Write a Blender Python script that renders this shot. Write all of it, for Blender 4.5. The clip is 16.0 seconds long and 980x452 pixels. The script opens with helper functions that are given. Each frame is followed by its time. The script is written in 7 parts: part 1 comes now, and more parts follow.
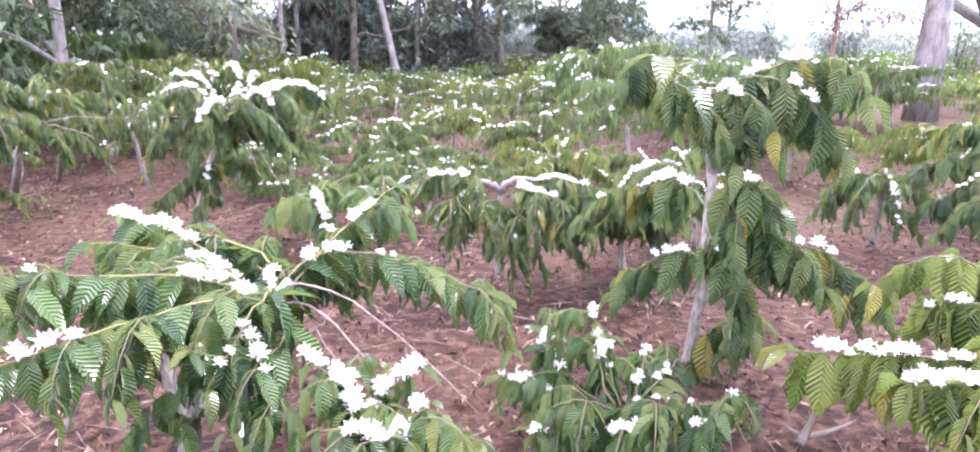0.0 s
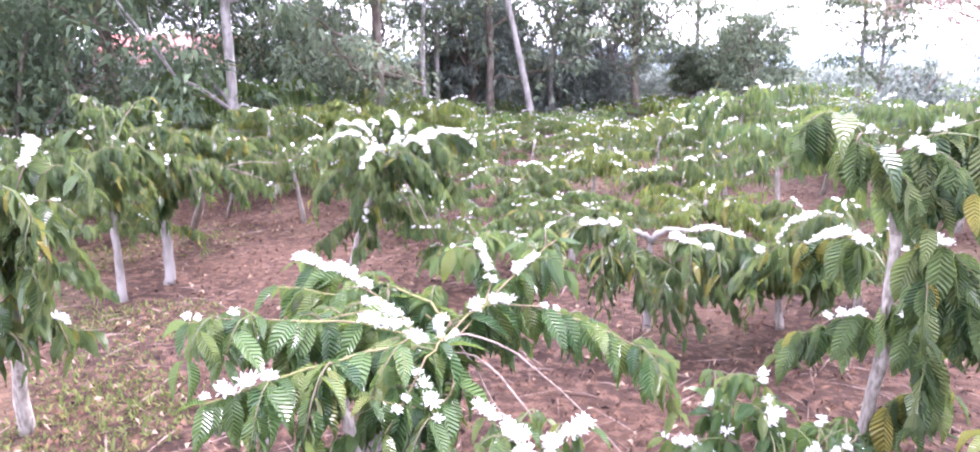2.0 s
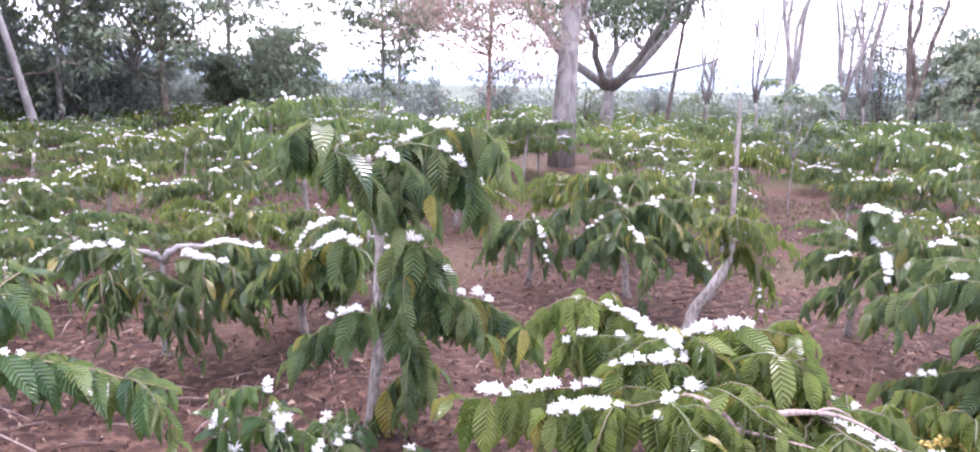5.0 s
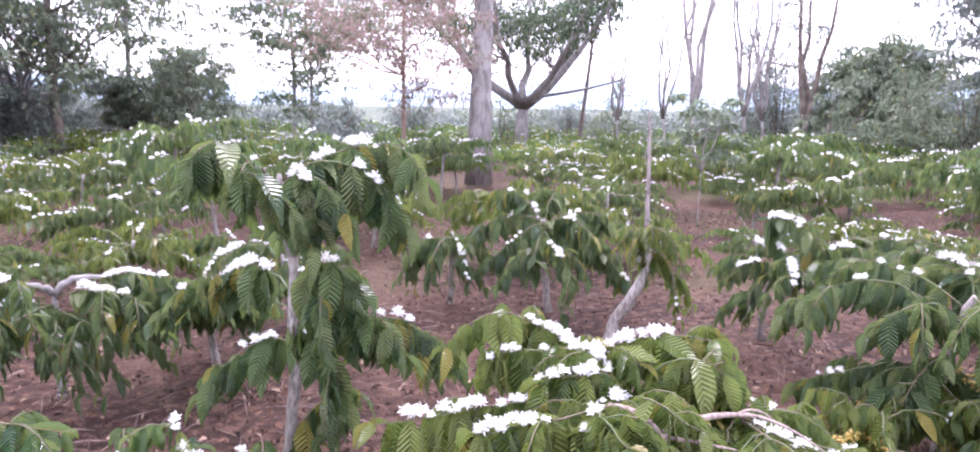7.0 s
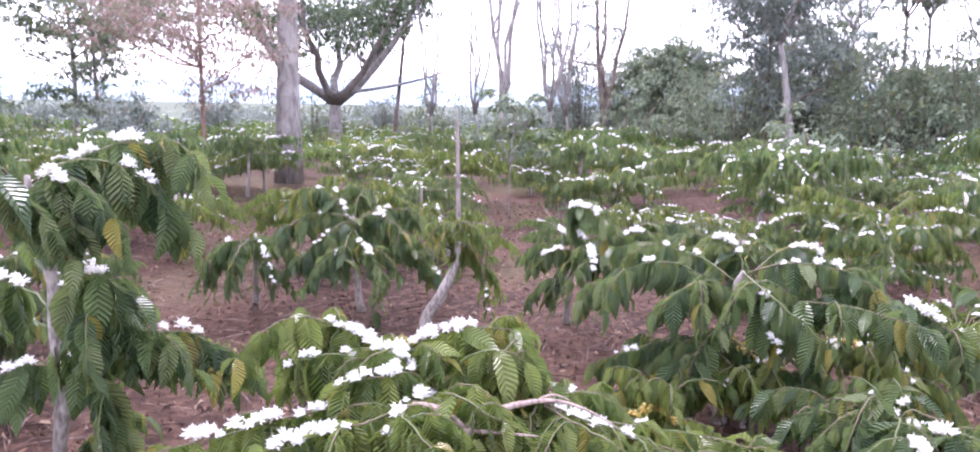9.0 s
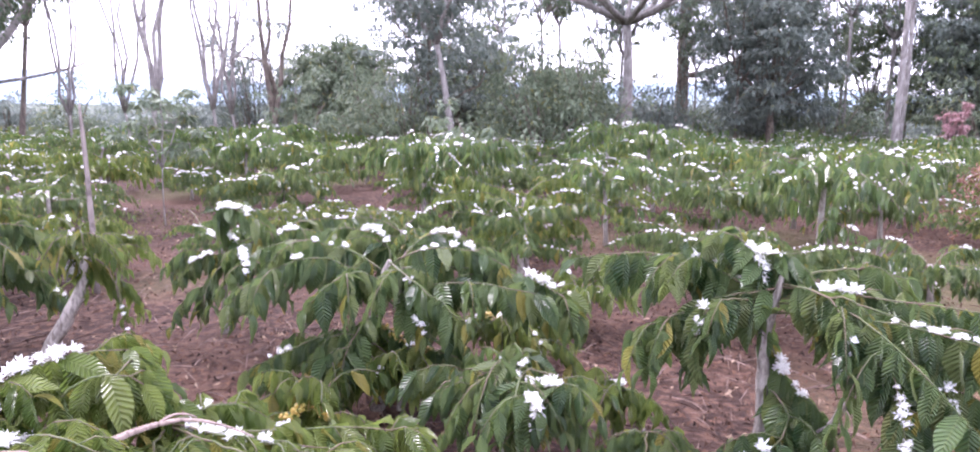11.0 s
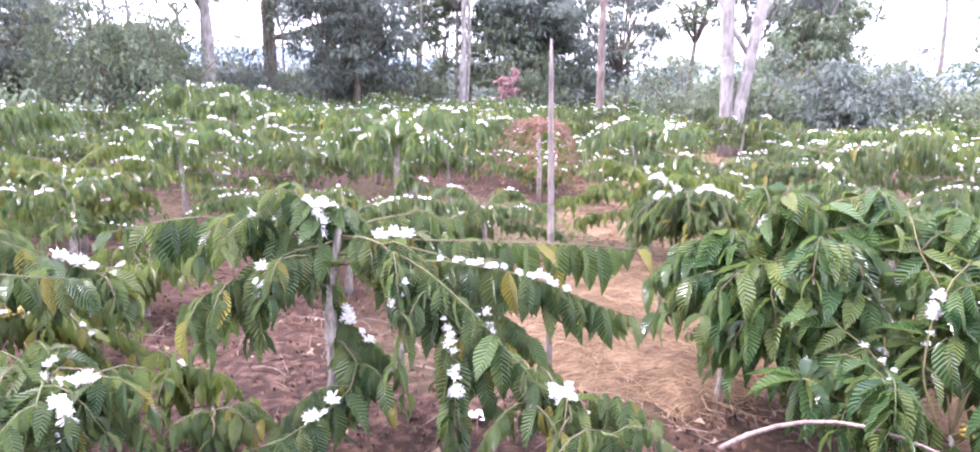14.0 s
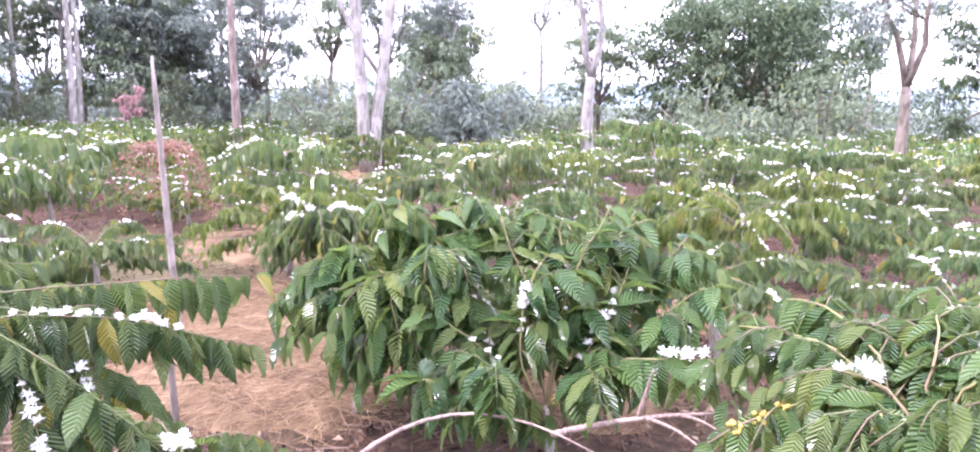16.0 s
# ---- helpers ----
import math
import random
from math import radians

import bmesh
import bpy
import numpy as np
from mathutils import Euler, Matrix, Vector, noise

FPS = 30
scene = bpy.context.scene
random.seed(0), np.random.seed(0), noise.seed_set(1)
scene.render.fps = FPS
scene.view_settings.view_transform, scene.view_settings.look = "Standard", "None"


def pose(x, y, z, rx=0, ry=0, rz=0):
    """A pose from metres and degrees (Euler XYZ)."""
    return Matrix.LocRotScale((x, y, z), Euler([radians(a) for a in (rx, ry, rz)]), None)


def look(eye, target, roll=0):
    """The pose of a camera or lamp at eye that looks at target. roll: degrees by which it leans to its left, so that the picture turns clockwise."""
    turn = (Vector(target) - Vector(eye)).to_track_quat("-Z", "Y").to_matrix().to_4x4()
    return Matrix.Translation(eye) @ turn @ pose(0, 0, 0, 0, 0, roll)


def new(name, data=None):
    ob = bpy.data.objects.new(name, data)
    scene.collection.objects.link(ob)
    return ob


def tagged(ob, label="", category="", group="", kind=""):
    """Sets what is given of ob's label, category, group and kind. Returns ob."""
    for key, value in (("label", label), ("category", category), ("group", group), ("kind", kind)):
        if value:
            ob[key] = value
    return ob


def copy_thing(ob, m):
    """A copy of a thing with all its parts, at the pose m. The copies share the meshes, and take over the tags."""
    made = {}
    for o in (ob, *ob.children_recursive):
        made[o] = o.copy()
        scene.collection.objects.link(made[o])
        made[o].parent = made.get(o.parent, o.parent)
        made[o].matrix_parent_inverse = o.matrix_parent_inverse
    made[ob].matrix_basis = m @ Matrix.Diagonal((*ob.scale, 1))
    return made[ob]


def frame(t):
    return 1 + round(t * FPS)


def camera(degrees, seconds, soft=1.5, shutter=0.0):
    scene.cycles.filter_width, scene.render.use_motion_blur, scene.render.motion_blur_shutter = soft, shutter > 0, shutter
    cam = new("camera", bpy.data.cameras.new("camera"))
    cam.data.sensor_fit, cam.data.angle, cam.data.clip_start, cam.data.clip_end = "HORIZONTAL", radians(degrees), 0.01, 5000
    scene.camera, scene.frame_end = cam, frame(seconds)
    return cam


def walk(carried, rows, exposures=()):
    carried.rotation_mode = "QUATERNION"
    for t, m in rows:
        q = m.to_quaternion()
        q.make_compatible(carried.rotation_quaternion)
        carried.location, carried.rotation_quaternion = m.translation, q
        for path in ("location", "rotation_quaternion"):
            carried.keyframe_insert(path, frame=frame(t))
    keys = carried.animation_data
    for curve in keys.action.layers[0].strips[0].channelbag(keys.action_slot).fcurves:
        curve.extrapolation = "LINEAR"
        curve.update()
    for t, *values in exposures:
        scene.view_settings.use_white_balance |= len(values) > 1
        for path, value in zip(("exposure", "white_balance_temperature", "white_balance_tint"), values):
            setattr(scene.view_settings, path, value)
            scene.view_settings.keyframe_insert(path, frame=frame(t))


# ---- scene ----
EXPO, KELVIN, TINT = 1.94, 5850, 35   # stops, white balance
cam = camera(68.4, 16.0, soft=2.0)
# seconds, eye, heading (left of +y), upward pitch, lean; degrees
PATH = [
    (0.0, 0.000, 0.000, 1.646, -0.00, -15.13, 0.06),
    (0.5, 0.008, 0.005, 1.661, 2.82, -14.40, -1.17),
    (1.0, -0.060, -0.014, 1.694, 7.49, -13.16, -2.08),
    (1.5, -0.150, -0.028, 1.716, 12.91, -14.31, -2.43),
    (2.0, -0.163, -0.025, 1.729, 10.14, -12.16, -0.83),
    (2.5, -0.111, -0.024, 1.734, 3.35, -10.92, -0.35),
    (3.0, -0.060, -0.030, 1.730, -3.66, -10.14, -0.97),
    (3.5, -0.002, -0.013, 1.739, -10.17, -9.63, -1.28),
    (4.0, 0.018, -0.016, 1.724, -14.31, -10.52, -0.91),
    (4.5, 0.055, -0.027, 1.734, -20.72, -11.51, 0.86),
    (7.0, 0.102, 0.022, 1.708, -31.38, -9.39, 0.92),
    (7.5, 0.117, 0.013, 1.699, -34.67, -11.13, 0.27),
    (8.0, 0.176, 0.019, 1.699, -38.76, -11.05, -0.26),
    (8.5, 0.219, 0.024, 1.703, -43.75, -9.56, 1.00),
    (9.0, 0.225, 0.034, 1.692, -45.72, -9.45, 0.98),
    (9.5, 0.272, 0.030, 1.688, -50.58, -9.73, 0.57),
    (10.0, 0.313, -0.053, 1.698, -59.74, -9.20, 0.65),
    (12.5, 0.480, -0.181, 1.632, -80.55, -11.72, -0.73),
    (13.0, 0.513, -0.235, 1.627, -87.01, -12.48, -1.54),
    (13.5, 0.526, -0.289, 1.625, -93.90, -12.44, -0.70),
    (14.0, 0.547, -0.342, 1.621, -101.58, -11.51, 1.20),
    (14.5, 0.537, -0.359, 1.630, -99.96, -10.02, 0.15),
    (15.0, 0.552, -0.405, 1.626, -104.51, -10.52, -1.13),
    (15.5, 0.551, -0.483, 1.628, -117.51, -11.09, -0.32),
    (16.0, 0.494, -0.516, 1.636, -128.66, -9.62, 0.94),
]
walk(cam, [(t, pose(x, y, z, 0, 0, yaw) @ pose(0, 0, 0, 90 + pitch) @ pose(0, 0, 0, 0, 0, lean)) for t, x, y, z, yaw, pitch, lean in PATH],
     [(t, EXPO + e, KELVIN, TINT) for t, e in ((0.0, 0.90), (1.5, 1.14), (2.1, 1.00), (2.5, 0.62), (3.5, 0.40), (7.0, 0.25), (10.0, 0.18), (12.5, 0.42), (13.0, 0.6), (13.5, 0.70), (14.0, 0.72), (15.0, 0.36), (15.5, 0.60), (16.0, 0.72))])

# ---- sky, sun ----
SUN_HIGH, SUN_TURN = 52.0, -30.0   # degrees above the ground; heading left of +y
world = bpy.data.worlds.new("overcast_sky")
scene.world = world
world.use_nodes = True
wn, wl = world.node_tree.nodes, world.node_tree.links
wn.clear()
sky = wn.new("ShaderNodeTexSky")
sky.sky_type, sky.sun_disc = "NISHITA", False
sky.sun_elevation, sky.sun_rotation = radians(SUN_HIGH), radians(-SUN_TURN)
sky.dust_density, sky.air_density = 3.0, 1.0
tone = wn.new("ShaderNodeVectorMath"); tone.operation = "SCALE"; tone.inputs["Scale"].default_value = 0.10
cloud = wn.new("ShaderNodeMix"); cloud.data_type = "RGBA"
cloud.inputs["Factor"].default_value = 0.72
cloud.inputs["B"].default_value = (0.93, 0.96, 1.0, 1)
back = wn.new("ShaderNodeBackground"); back.inputs["Strength"].default_value = 1.25
wout = wn.new("ShaderNodeOutputWorld")
wl.new(sky.outputs[0], tone.inputs[0])
wl.new(tone.outputs[0], cloud.inputs["A"])
wl.new(cloud.outputs["Result"], back.inputs["Color"])
wl.new(back.outputs[0], wout.inputs["Surface"])

sun_data = bpy.data.lights.new("sun", "SUN")
sun_data.energy, sun_data.angle, sun_data.color = 1.3, radians(14), (1.0, 0.96, 0.89)
sun = new("sun", sun_data)
a, h = radians(SUN_TURN), radians(SUN_HIGH)
sun.matrix_world = look((-math.sin(a) * math.cos(h) * 60, math.cos(a) * math.cos(h) * 60, math.sin(h) * 60), (0, 0, 0))


# ---- materials ----
class Mat:
    """A node material in the making."""

    def __init__(self, name, rough=0.6, spec=0.5):
        self.m = bpy.data.materials.new(name)
        self.m.use_nodes = True
        self.n, self.l = self.m.node_tree.nodes, self.m.node_tree.links
        self.b = self.n["Principled BSDF"]
        self.b.inputs["Roughness"].default_value = rough
        self.b.inputs["Specular IOR Level"].default_value = spec

    def node(self, kind, **inputs):
        nd = self.n.new("ShaderNode" + kind)
        for k, v in inputs.items():
            k = k.replace("_", " ")
            if hasattr(v, "is_output"):
                self.l.new(v, nd.inputs[k])
            else:
                nd.inputs[k].default_value = v
        return nd

    def math(self, op, p, q=0.0):
        nd = self.n.new("ShaderNodeMath"); nd.operation = op
        for i, v in enumerate((p, q)):
            if hasattr(v, "is_output"):
                self.l.new(v, nd.inputs[i])
            else:
                nd.inputs[i].default_value = v
        return nd.outputs[0]

    def mix(self, fac, p, q, blend="MIX"):
        nd = self.n.new("ShaderNodeMix"); nd.data_type, nd.blend_type = "RGBA", blend
        for k, v in (("Factor", fac), ("A", p), ("B", q)):
            if hasattr(v, "is_output"):
                self.l.new(v, nd.inputs[k])
            else:
                nd.inputs[k].default_value = v if k == "Factor" else (*v, 1)
        return nd.outputs["Result"]

    def ramp(self, fac, stops):
        nd = self.n.new("ShaderNodeValToRGB")
        self.l.new(fac, nd.inputs[0])
        el = nd.color_ramp.elements
        while len(el) < len(stops):
            el.new(0.5)
        for e, (p, c) in zip(el, stops):
            e.position, e.color = p, (*c, 1)
        return nd.outputs[0]

    def noise(self, scale, detail=4.0, coord=None):
        nd = self.node("TexNoise", Scale=scale, Detail=detail)
        if coord is not None:
            self.l.new(coord, nd.inputs["Vector"])
        return nd.outputs["Fac"]

    def coord(self, which="Object"):
        return self.n.new("ShaderNodeTexCoord").outputs[which]

    def place(self):
        return self.n.new("ShaderNodeNewGeometry").outputs["Position"]

    def colour(self, c):
        self.l.new(c, self.b.inputs["Base Color"])

    def bump(self, height, strength=0.3, dist=0.01):
        nd = self.node("Bump", Strength=strength, Distance=dist, Height=height)
        self.l.new(nd.outputs[0], self.b.inputs["Normal"])
        return nd.outputs[0]


def leaf_material(name, dark, light, yellow, share, rough=0.27, veins=True, glow=0.38, fresh=None):
    """Blade colour varied leaf by leaf; a share of yellowed leaves; light comes partly through."""
    k = Mat(name, rough, 0.5)
    geo, info = k.n.new("ShaderNodeNewGeometry"), k.n.new("ShaderNodeObjectInfo")
    rnd = k.math("FRACT", k.math("ADD", geo.outputs["Random Per Island"], info.outputs["Random"]))
    k.b.inputs["Specular IOR Level"].default_value = (0.75 if rough < 0.25 else 0.50) if veins else 0.12
    base = k.mix(rnd, dark, light)
    base = k.mix(k.math("GREATER_THAN", k.math("FRACT", k.math("MULTIPLY", rnd, 7.31)), 1 - share), base, yellow)
    if fresh:
        base = k.mix(k.math("MULTIPLY", k.math("GREATER_THAN", k.math("FRACT", k.math("MULTIPLY", rnd, 13.7)), 0.76), 0.8), base, fresh)
    spots = k.noise(9.0, 3.0, k.place())
    base = k.mix(k.math("MULTIPLY", spots, 0.35), base, [c * 0.55 for c in dark])
    height = None
    if veins:
        uv = k.node("SeparateXYZ", Vector=k.coord("UV"))
        side = k.math("ABSOLUTE", k.math("SUBTRACT", uv.outputs[1], 0.5))
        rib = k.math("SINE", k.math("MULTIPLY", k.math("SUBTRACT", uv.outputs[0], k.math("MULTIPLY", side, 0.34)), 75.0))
        mid = k.math("LESS_THAN", side, 0.022)
        base = k.mix(k.math("MULTIPLY", mid, 0.55), base, (0.22, 0.27, 0.09))
        # Side veins paler; shade of the furrows between them is painted into the colour.
        base = k.mix(k.math("MULTIPLY", k.math("GREATER_THAN", rib, 0.8), 0.22), base, (0.17, 0.23, 0.08))
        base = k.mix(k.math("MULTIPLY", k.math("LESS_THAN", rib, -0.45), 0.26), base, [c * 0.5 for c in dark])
        height = k.bump(rib, 0.85, 0.010)
    k.colour(base)
    tr = k.node("BsdfTranslucent", Color=k.mix(0.6, base, (0.24, 0.33, 0.07)) if veins else base)
    if height is not None:
        k.l.new(height, tr.inputs["Normal"])
    blend = k.node("MixShader", Fac=glow)
    k.l.new(k.b.outputs[0], blend.inputs[1]); k.l.new(tr.outputs[0], blend.inputs[2])
    k.l.new(blend.outputs[0], k.n["Material Output"].inputs["Surface"])
    return k.m


def bark_material(name, dark, light, scale=14.0, rough=0.85):
    k = Mat(name, rough, 0.25)
    p = k.coord()
    stretch = k.node("Mapping", Vector=p, Scale=(1.0, 1.0, 0.28)).outputs[0]
    fine = k.noise(scale * 3, 6.0, stretch)
    wide = k.noise(scale * 0.35, 4.0, p)
    c = k.ramp(fine, [(0.3, dark), (0.62, light)])
    c = k.mix(k.math("MULTIPLY", k.math("GREATER_THAN", wide, 0.56), 0.45), c, [min(0.5, v * 1.35) for v in light])
    k.colour(c)
    k.bump(fine, 0.7, 0.012)
    return k.m


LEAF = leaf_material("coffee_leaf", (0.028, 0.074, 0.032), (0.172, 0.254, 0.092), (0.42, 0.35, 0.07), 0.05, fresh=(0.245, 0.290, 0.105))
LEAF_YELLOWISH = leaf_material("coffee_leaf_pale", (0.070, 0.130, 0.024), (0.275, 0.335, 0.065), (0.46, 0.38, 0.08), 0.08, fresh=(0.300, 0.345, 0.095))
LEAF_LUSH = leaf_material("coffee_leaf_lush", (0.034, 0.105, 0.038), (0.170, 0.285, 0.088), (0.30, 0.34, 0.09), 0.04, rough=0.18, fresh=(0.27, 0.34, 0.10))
# Tree leaves: distance haze painted in as a paler, greyer base colour.
TREE_LEAF_HAZED = leaf_material("tree_leaf_hazed", (0.150, 0.184, 0.158), (0.262, 0.300, 0.250), (0.20, 0.21, 0.13), 0.03, 0.5, False, 0.34)
TREE_LEAF_LIGHT_HAZED = leaf_material("tree_leaf_light_hazed", (0.140, 0.180, 0.118), (0.240, 0.288, 0.182), (0.25, 0.25, 0.09), 0.05, 0.5, False, 0.36)
TREE_LEAF_DARK = leaf_material("tree_leaf_dark", (0.065, 0.098, 0.056), (0.150, 0.200, 0.110), (0.20, 0.21, 0.09), 0.04, 0.45, False, 0.34)
TREE_LEAF_RED = leaf_material("tree_leaf_russet", (0.30, 0.215, 0.185), (0.40, 0.300, 0.26), (0.24, 0.26, 0.16), 0.3, 0.6, False, 0.3)
PINK_FLOWER = leaf_material("pink_flower", (0.50, 0.29, 0.30), (0.60, 0.38, 0.38), (0.30, 0.28, 0.2), 0.1, 0.6, False, 0.3)
LITTER = leaf_material("dry_leaf", (0.012, 0.008, 0.007), (0.185, 0.102, 0.066), (0.34, 0.245, 0.170), 0.13, 0.85, False, 0.0)
STRAW = leaf_material("dry_straw", (0.20, 0.128, 0.072), (0.39, 0.275, 0.165), (0.15, 0.098, 0.066), 0.24, 0.8, False, 0.1)
WEED = leaf_material("weed_leaf", (0.085, 0.118, 0.032), (0.185, 0.205, 0.068), (0.25, 0.22, 0.08), 0.1, 0.5, False, 0.25)
BARK = bark_material("coffee_bark", (0.13, 0.108, 0.088), (0.35, 0.315, 0.275), 22.0)
BARK_PALE = bark_material("pale_bark", (0.150, 0.134, 0.121), (0.305, 0.280, 0.258), 5.0)
BARK_DARK = bark_material("dark_bark", (0.085, 0.066, 0.052), (0.20, 0.165, 0.135), 5.0)
BARK_RED = bark_material("reddish_bark", (0.15, 0.085, 0.062), (0.28, 0.18, 0.14), 5.0)
BARK_BROWN = bark_material("brown_bark", (0.115, 0.085, 0.072), (0.23, 0.18, 0.155), 5.0)
DRY_TWIG = bark_material("dry_twig", (0.080, 0.052, 0.042), (0.205, 0.145, 0.118), 24.0)
DEAD_WOOD = bark_material("dead_wood", (0.15, 0.110, 0.088), (0.31, 0.240, 0.200), 24.0)
FALLEN_WOOD = bark_material("fallen_wood", (0.13, 0.090, 0.075), (0.29, 0.215, 0.185), 24.0)
POLE_WOOD = bark_material("weathered_pole", (0.11, 0.09, 0.078), (0.25, 0.21, 0.185), 10.0)


def stem_material(name, green, brown):
    k = Mat(name, 0.55, 0.4)
    c = k.mix(k.ramp(k.noise(7.0, 3.0, k.place()), [(0.4, (0, 0, 0)), (0.6, (1, 1, 1))]), green, brown)
    k.colour(c)
    k.bump(k.noise(160.0, 2.0, k.place()), 0.3, 0.002)
    return k.m


STEM = stem_material("green_twig", (0.085, 0.110, 0.036), (0.135, 0.095, 0.058))
STEM_YELLOW = stem_material("yellow_twig", (0.20, 0.195, 0.065), (0.17, 0.125, 0.068))


def blossom_material():
    k = Mat("white_blossom", 0.6, 0.3)
    info = k.n.new("ShaderNodeObjectInfo")
    c = k.mix(info.outputs["Random"], (0.90, 0.90, 0.87), (0.84, 0.82, 0.76))
    k.colour(k.mix(k.math("MULTIPLY", k.noise(60.0, 2.0, k.place()), 0.2), c, (0.74, 0.72, 0.60)))
    tr = k.node("BsdfTranslucent", Color=(0.88, 0.88, 0.84, 1))
    blend = k.node("MixShader", Fac=0.35)
    k.l.new(k.b.outputs[0], blend.inputs[1]); k.l.new(tr.outputs[0], blend.inputs[2])
    k.l.new(blend.outputs[0], k.n["Material Output"].inputs["Surface"])
    return k.m


BLOSSOM = blossom_material()


def fruit_material(name, one, two):
    k = Mat(name, 0.4, 0.5)
    geo = k.n.new("ShaderNodeNewGeometry")
    k.colour(k.mix(geo.outputs["Random Per Island"], one, two))
    return k.m


FRUIT = fruit_material("ripening_fruit", (0.42, 0.26, 0.05), (0.28, 0.28, 0.06))
DRY_FRUIT = fruit_material("dried_fruit", (0.16, 0.065, 0.036), (0.27, 0.14, 0.075))


def soil_material():
    k = Mat("red_soil", 0.92, 0.2)
    p = k.place()
    c = k.ramp(k.noise(0.55, 5.0, p), [(0.32, (0.022, 0.0115, 0.008)), (0.50, (0.045, 0.0235, 0.0155)), (0.68, (0.080, 0.042, 0.027))])
    c = k.mix(k.ramp(k.noise(13.0, 8.0, p), [(0.46, (0, 0, 0)), (0.60, (1, 1, 1))]), c, (0.100, 0.056, 0.038), "MIX")
    c = k.mix(k.math("MULTIPLY", k.ramp(k.noise(34.0, 4.0, p), [(0.54, (0, 0, 0)), (0.64, (1, 1, 1))]), 0.7), c, (0.026, 0.016, 0.014))
    grass = k.ramp(k.noise(0.16, 3.0, p), [(0.54, (0, 0, 0)), (0.66, (1, 1, 1))])
    c = k.mix(k.math("MULTIPLY", grass, 0.45), c, (0.12, 0.115, 0.05))
    far = k.n.new("ShaderNodeVectorMath"); far.operation = "LENGTH"
    k.l.new(p, far.inputs[0])
    meadow = k.ramp(k.math("MULTIPLY", far.outputs["Value"], 0.01), [(0.40, (0, 0, 0)), (0.50, (1, 1, 1))])
    c = k.mix(meadow, c, k.mix(k.noise(0.05, 4.0, p), (0.045, 0.062, 0.040), (0.085, 0.100, 0.062)))
    k.colour(c)
    h = k.math("ADD", k.noise(20.0, 8.0, p), k.math("MULTIPLY", k.noise(90.0, 3.0, p), 0.3))
    k.bump(h, 0.8, 0.04)
    return k.m


SOIL = soil_material()


def plain(name, c, rough=0.7, spread=0.15, scale=3.0):
    k = Mat(name, rough, 0.3)
    k.colour(k.mix(k.noise(scale, 5.0, k.place()), [v * (1 - spread) for v in c], [min(1, v * (1 + spread)) for v in c]))
    return k.m


# Wooded ridge; the blue of distance haze is painted into its colour.
HAZED_HILL = plain("far_hill_hazed", (0.24, 0.31, 0.37), 1.0, 0.12, 0.01)
ROOF = plain("red_roof", (0.50, 0.16, 0.14), 0.6, 0.2, 2.0)
PLASTER = plain("house_wall", (0.55, 0.50, 0.45), 0.9, 0.1, 2.0)
PLASTIC = plain("white_plastic", (0.75, 0.74, 0.72), 0.5, 0.08, 20.0)


def straw_mat_material():
    """Fibres that cross in several directions, darker brown between them."""
    k = Mat("matted_straw", 0.9, 0.2)
    p = k.place()
    swirl = k.node("TexNoise", Vector=p, Scale=2.5, Detail=2.0).outputs["Color"]
    bent = k.node("VectorMath", Vector=p)
    soft = k.n.new("ShaderNodeVectorMath"); soft.operation = "SCALE"; soft.inputs["Scale"].default_value = 0.35
    k.l.new(swirl, soft.inputs[0])
    k.l.new(soft.outputs[0], bent.inputs[1])
    total = None
    for turn in (0.2, 0.95, 1.7, 2.5):
        way = k.node("Mapping", Vector=bent.outputs[0], Rotation=(0, 0, turn), Scale=(110.0, 6.0, 20.0)).outputs[0]
        f = k.noise(1.0, 3.0, way)
        total = f if total is None else k.math("MAXIMUM", total, f)
    wide = k.noise(3.0, 4.0, p)
    m = k.math("ADD", k.math("MULTIPLY", total, 0.75), k.math("MULTIPLY", wide, 0.35))
    c = k.ramp(m, [(0.52, (0.075, 0.045, 0.027)), (0.63, (0.175, 0.112, 0.064)), (0.76, (0.32, 0.222, 0.134))])
    k.colour(c)
    k.bump(total, 0.9, 0.02)
    return k.m


STRAW_MAT = straw_mat_material()


# ---- mesh tools ----
def mesh_of(name, verts, faces, mats, uvs=None, index=None, smooth=True):
    me = bpy.data.meshes.new(name)
    me.from_pydata([tuple(v) for v in verts], [], [tuple(f) for f in faces])
    for m in mats:
        me.materials.append(m)
    if uvs is not None:
        layer = me.uv_layers.new(name="UVMap")
        layer.data.foreach_set("uv", np.asarray(uvs, dtype=np.float32).ravel())
    if smooth:
        me.polygons.foreach_set("use_smooth", [True] * len(me.polygons))
    if index is not None:
        me.polygons.foreach_set("material_index", index)
    me.update()
    return me


def part(name, me, parent, label=""):
    ob = new(name, me)
    ob.parent = parent
    return tagged(ob, label)


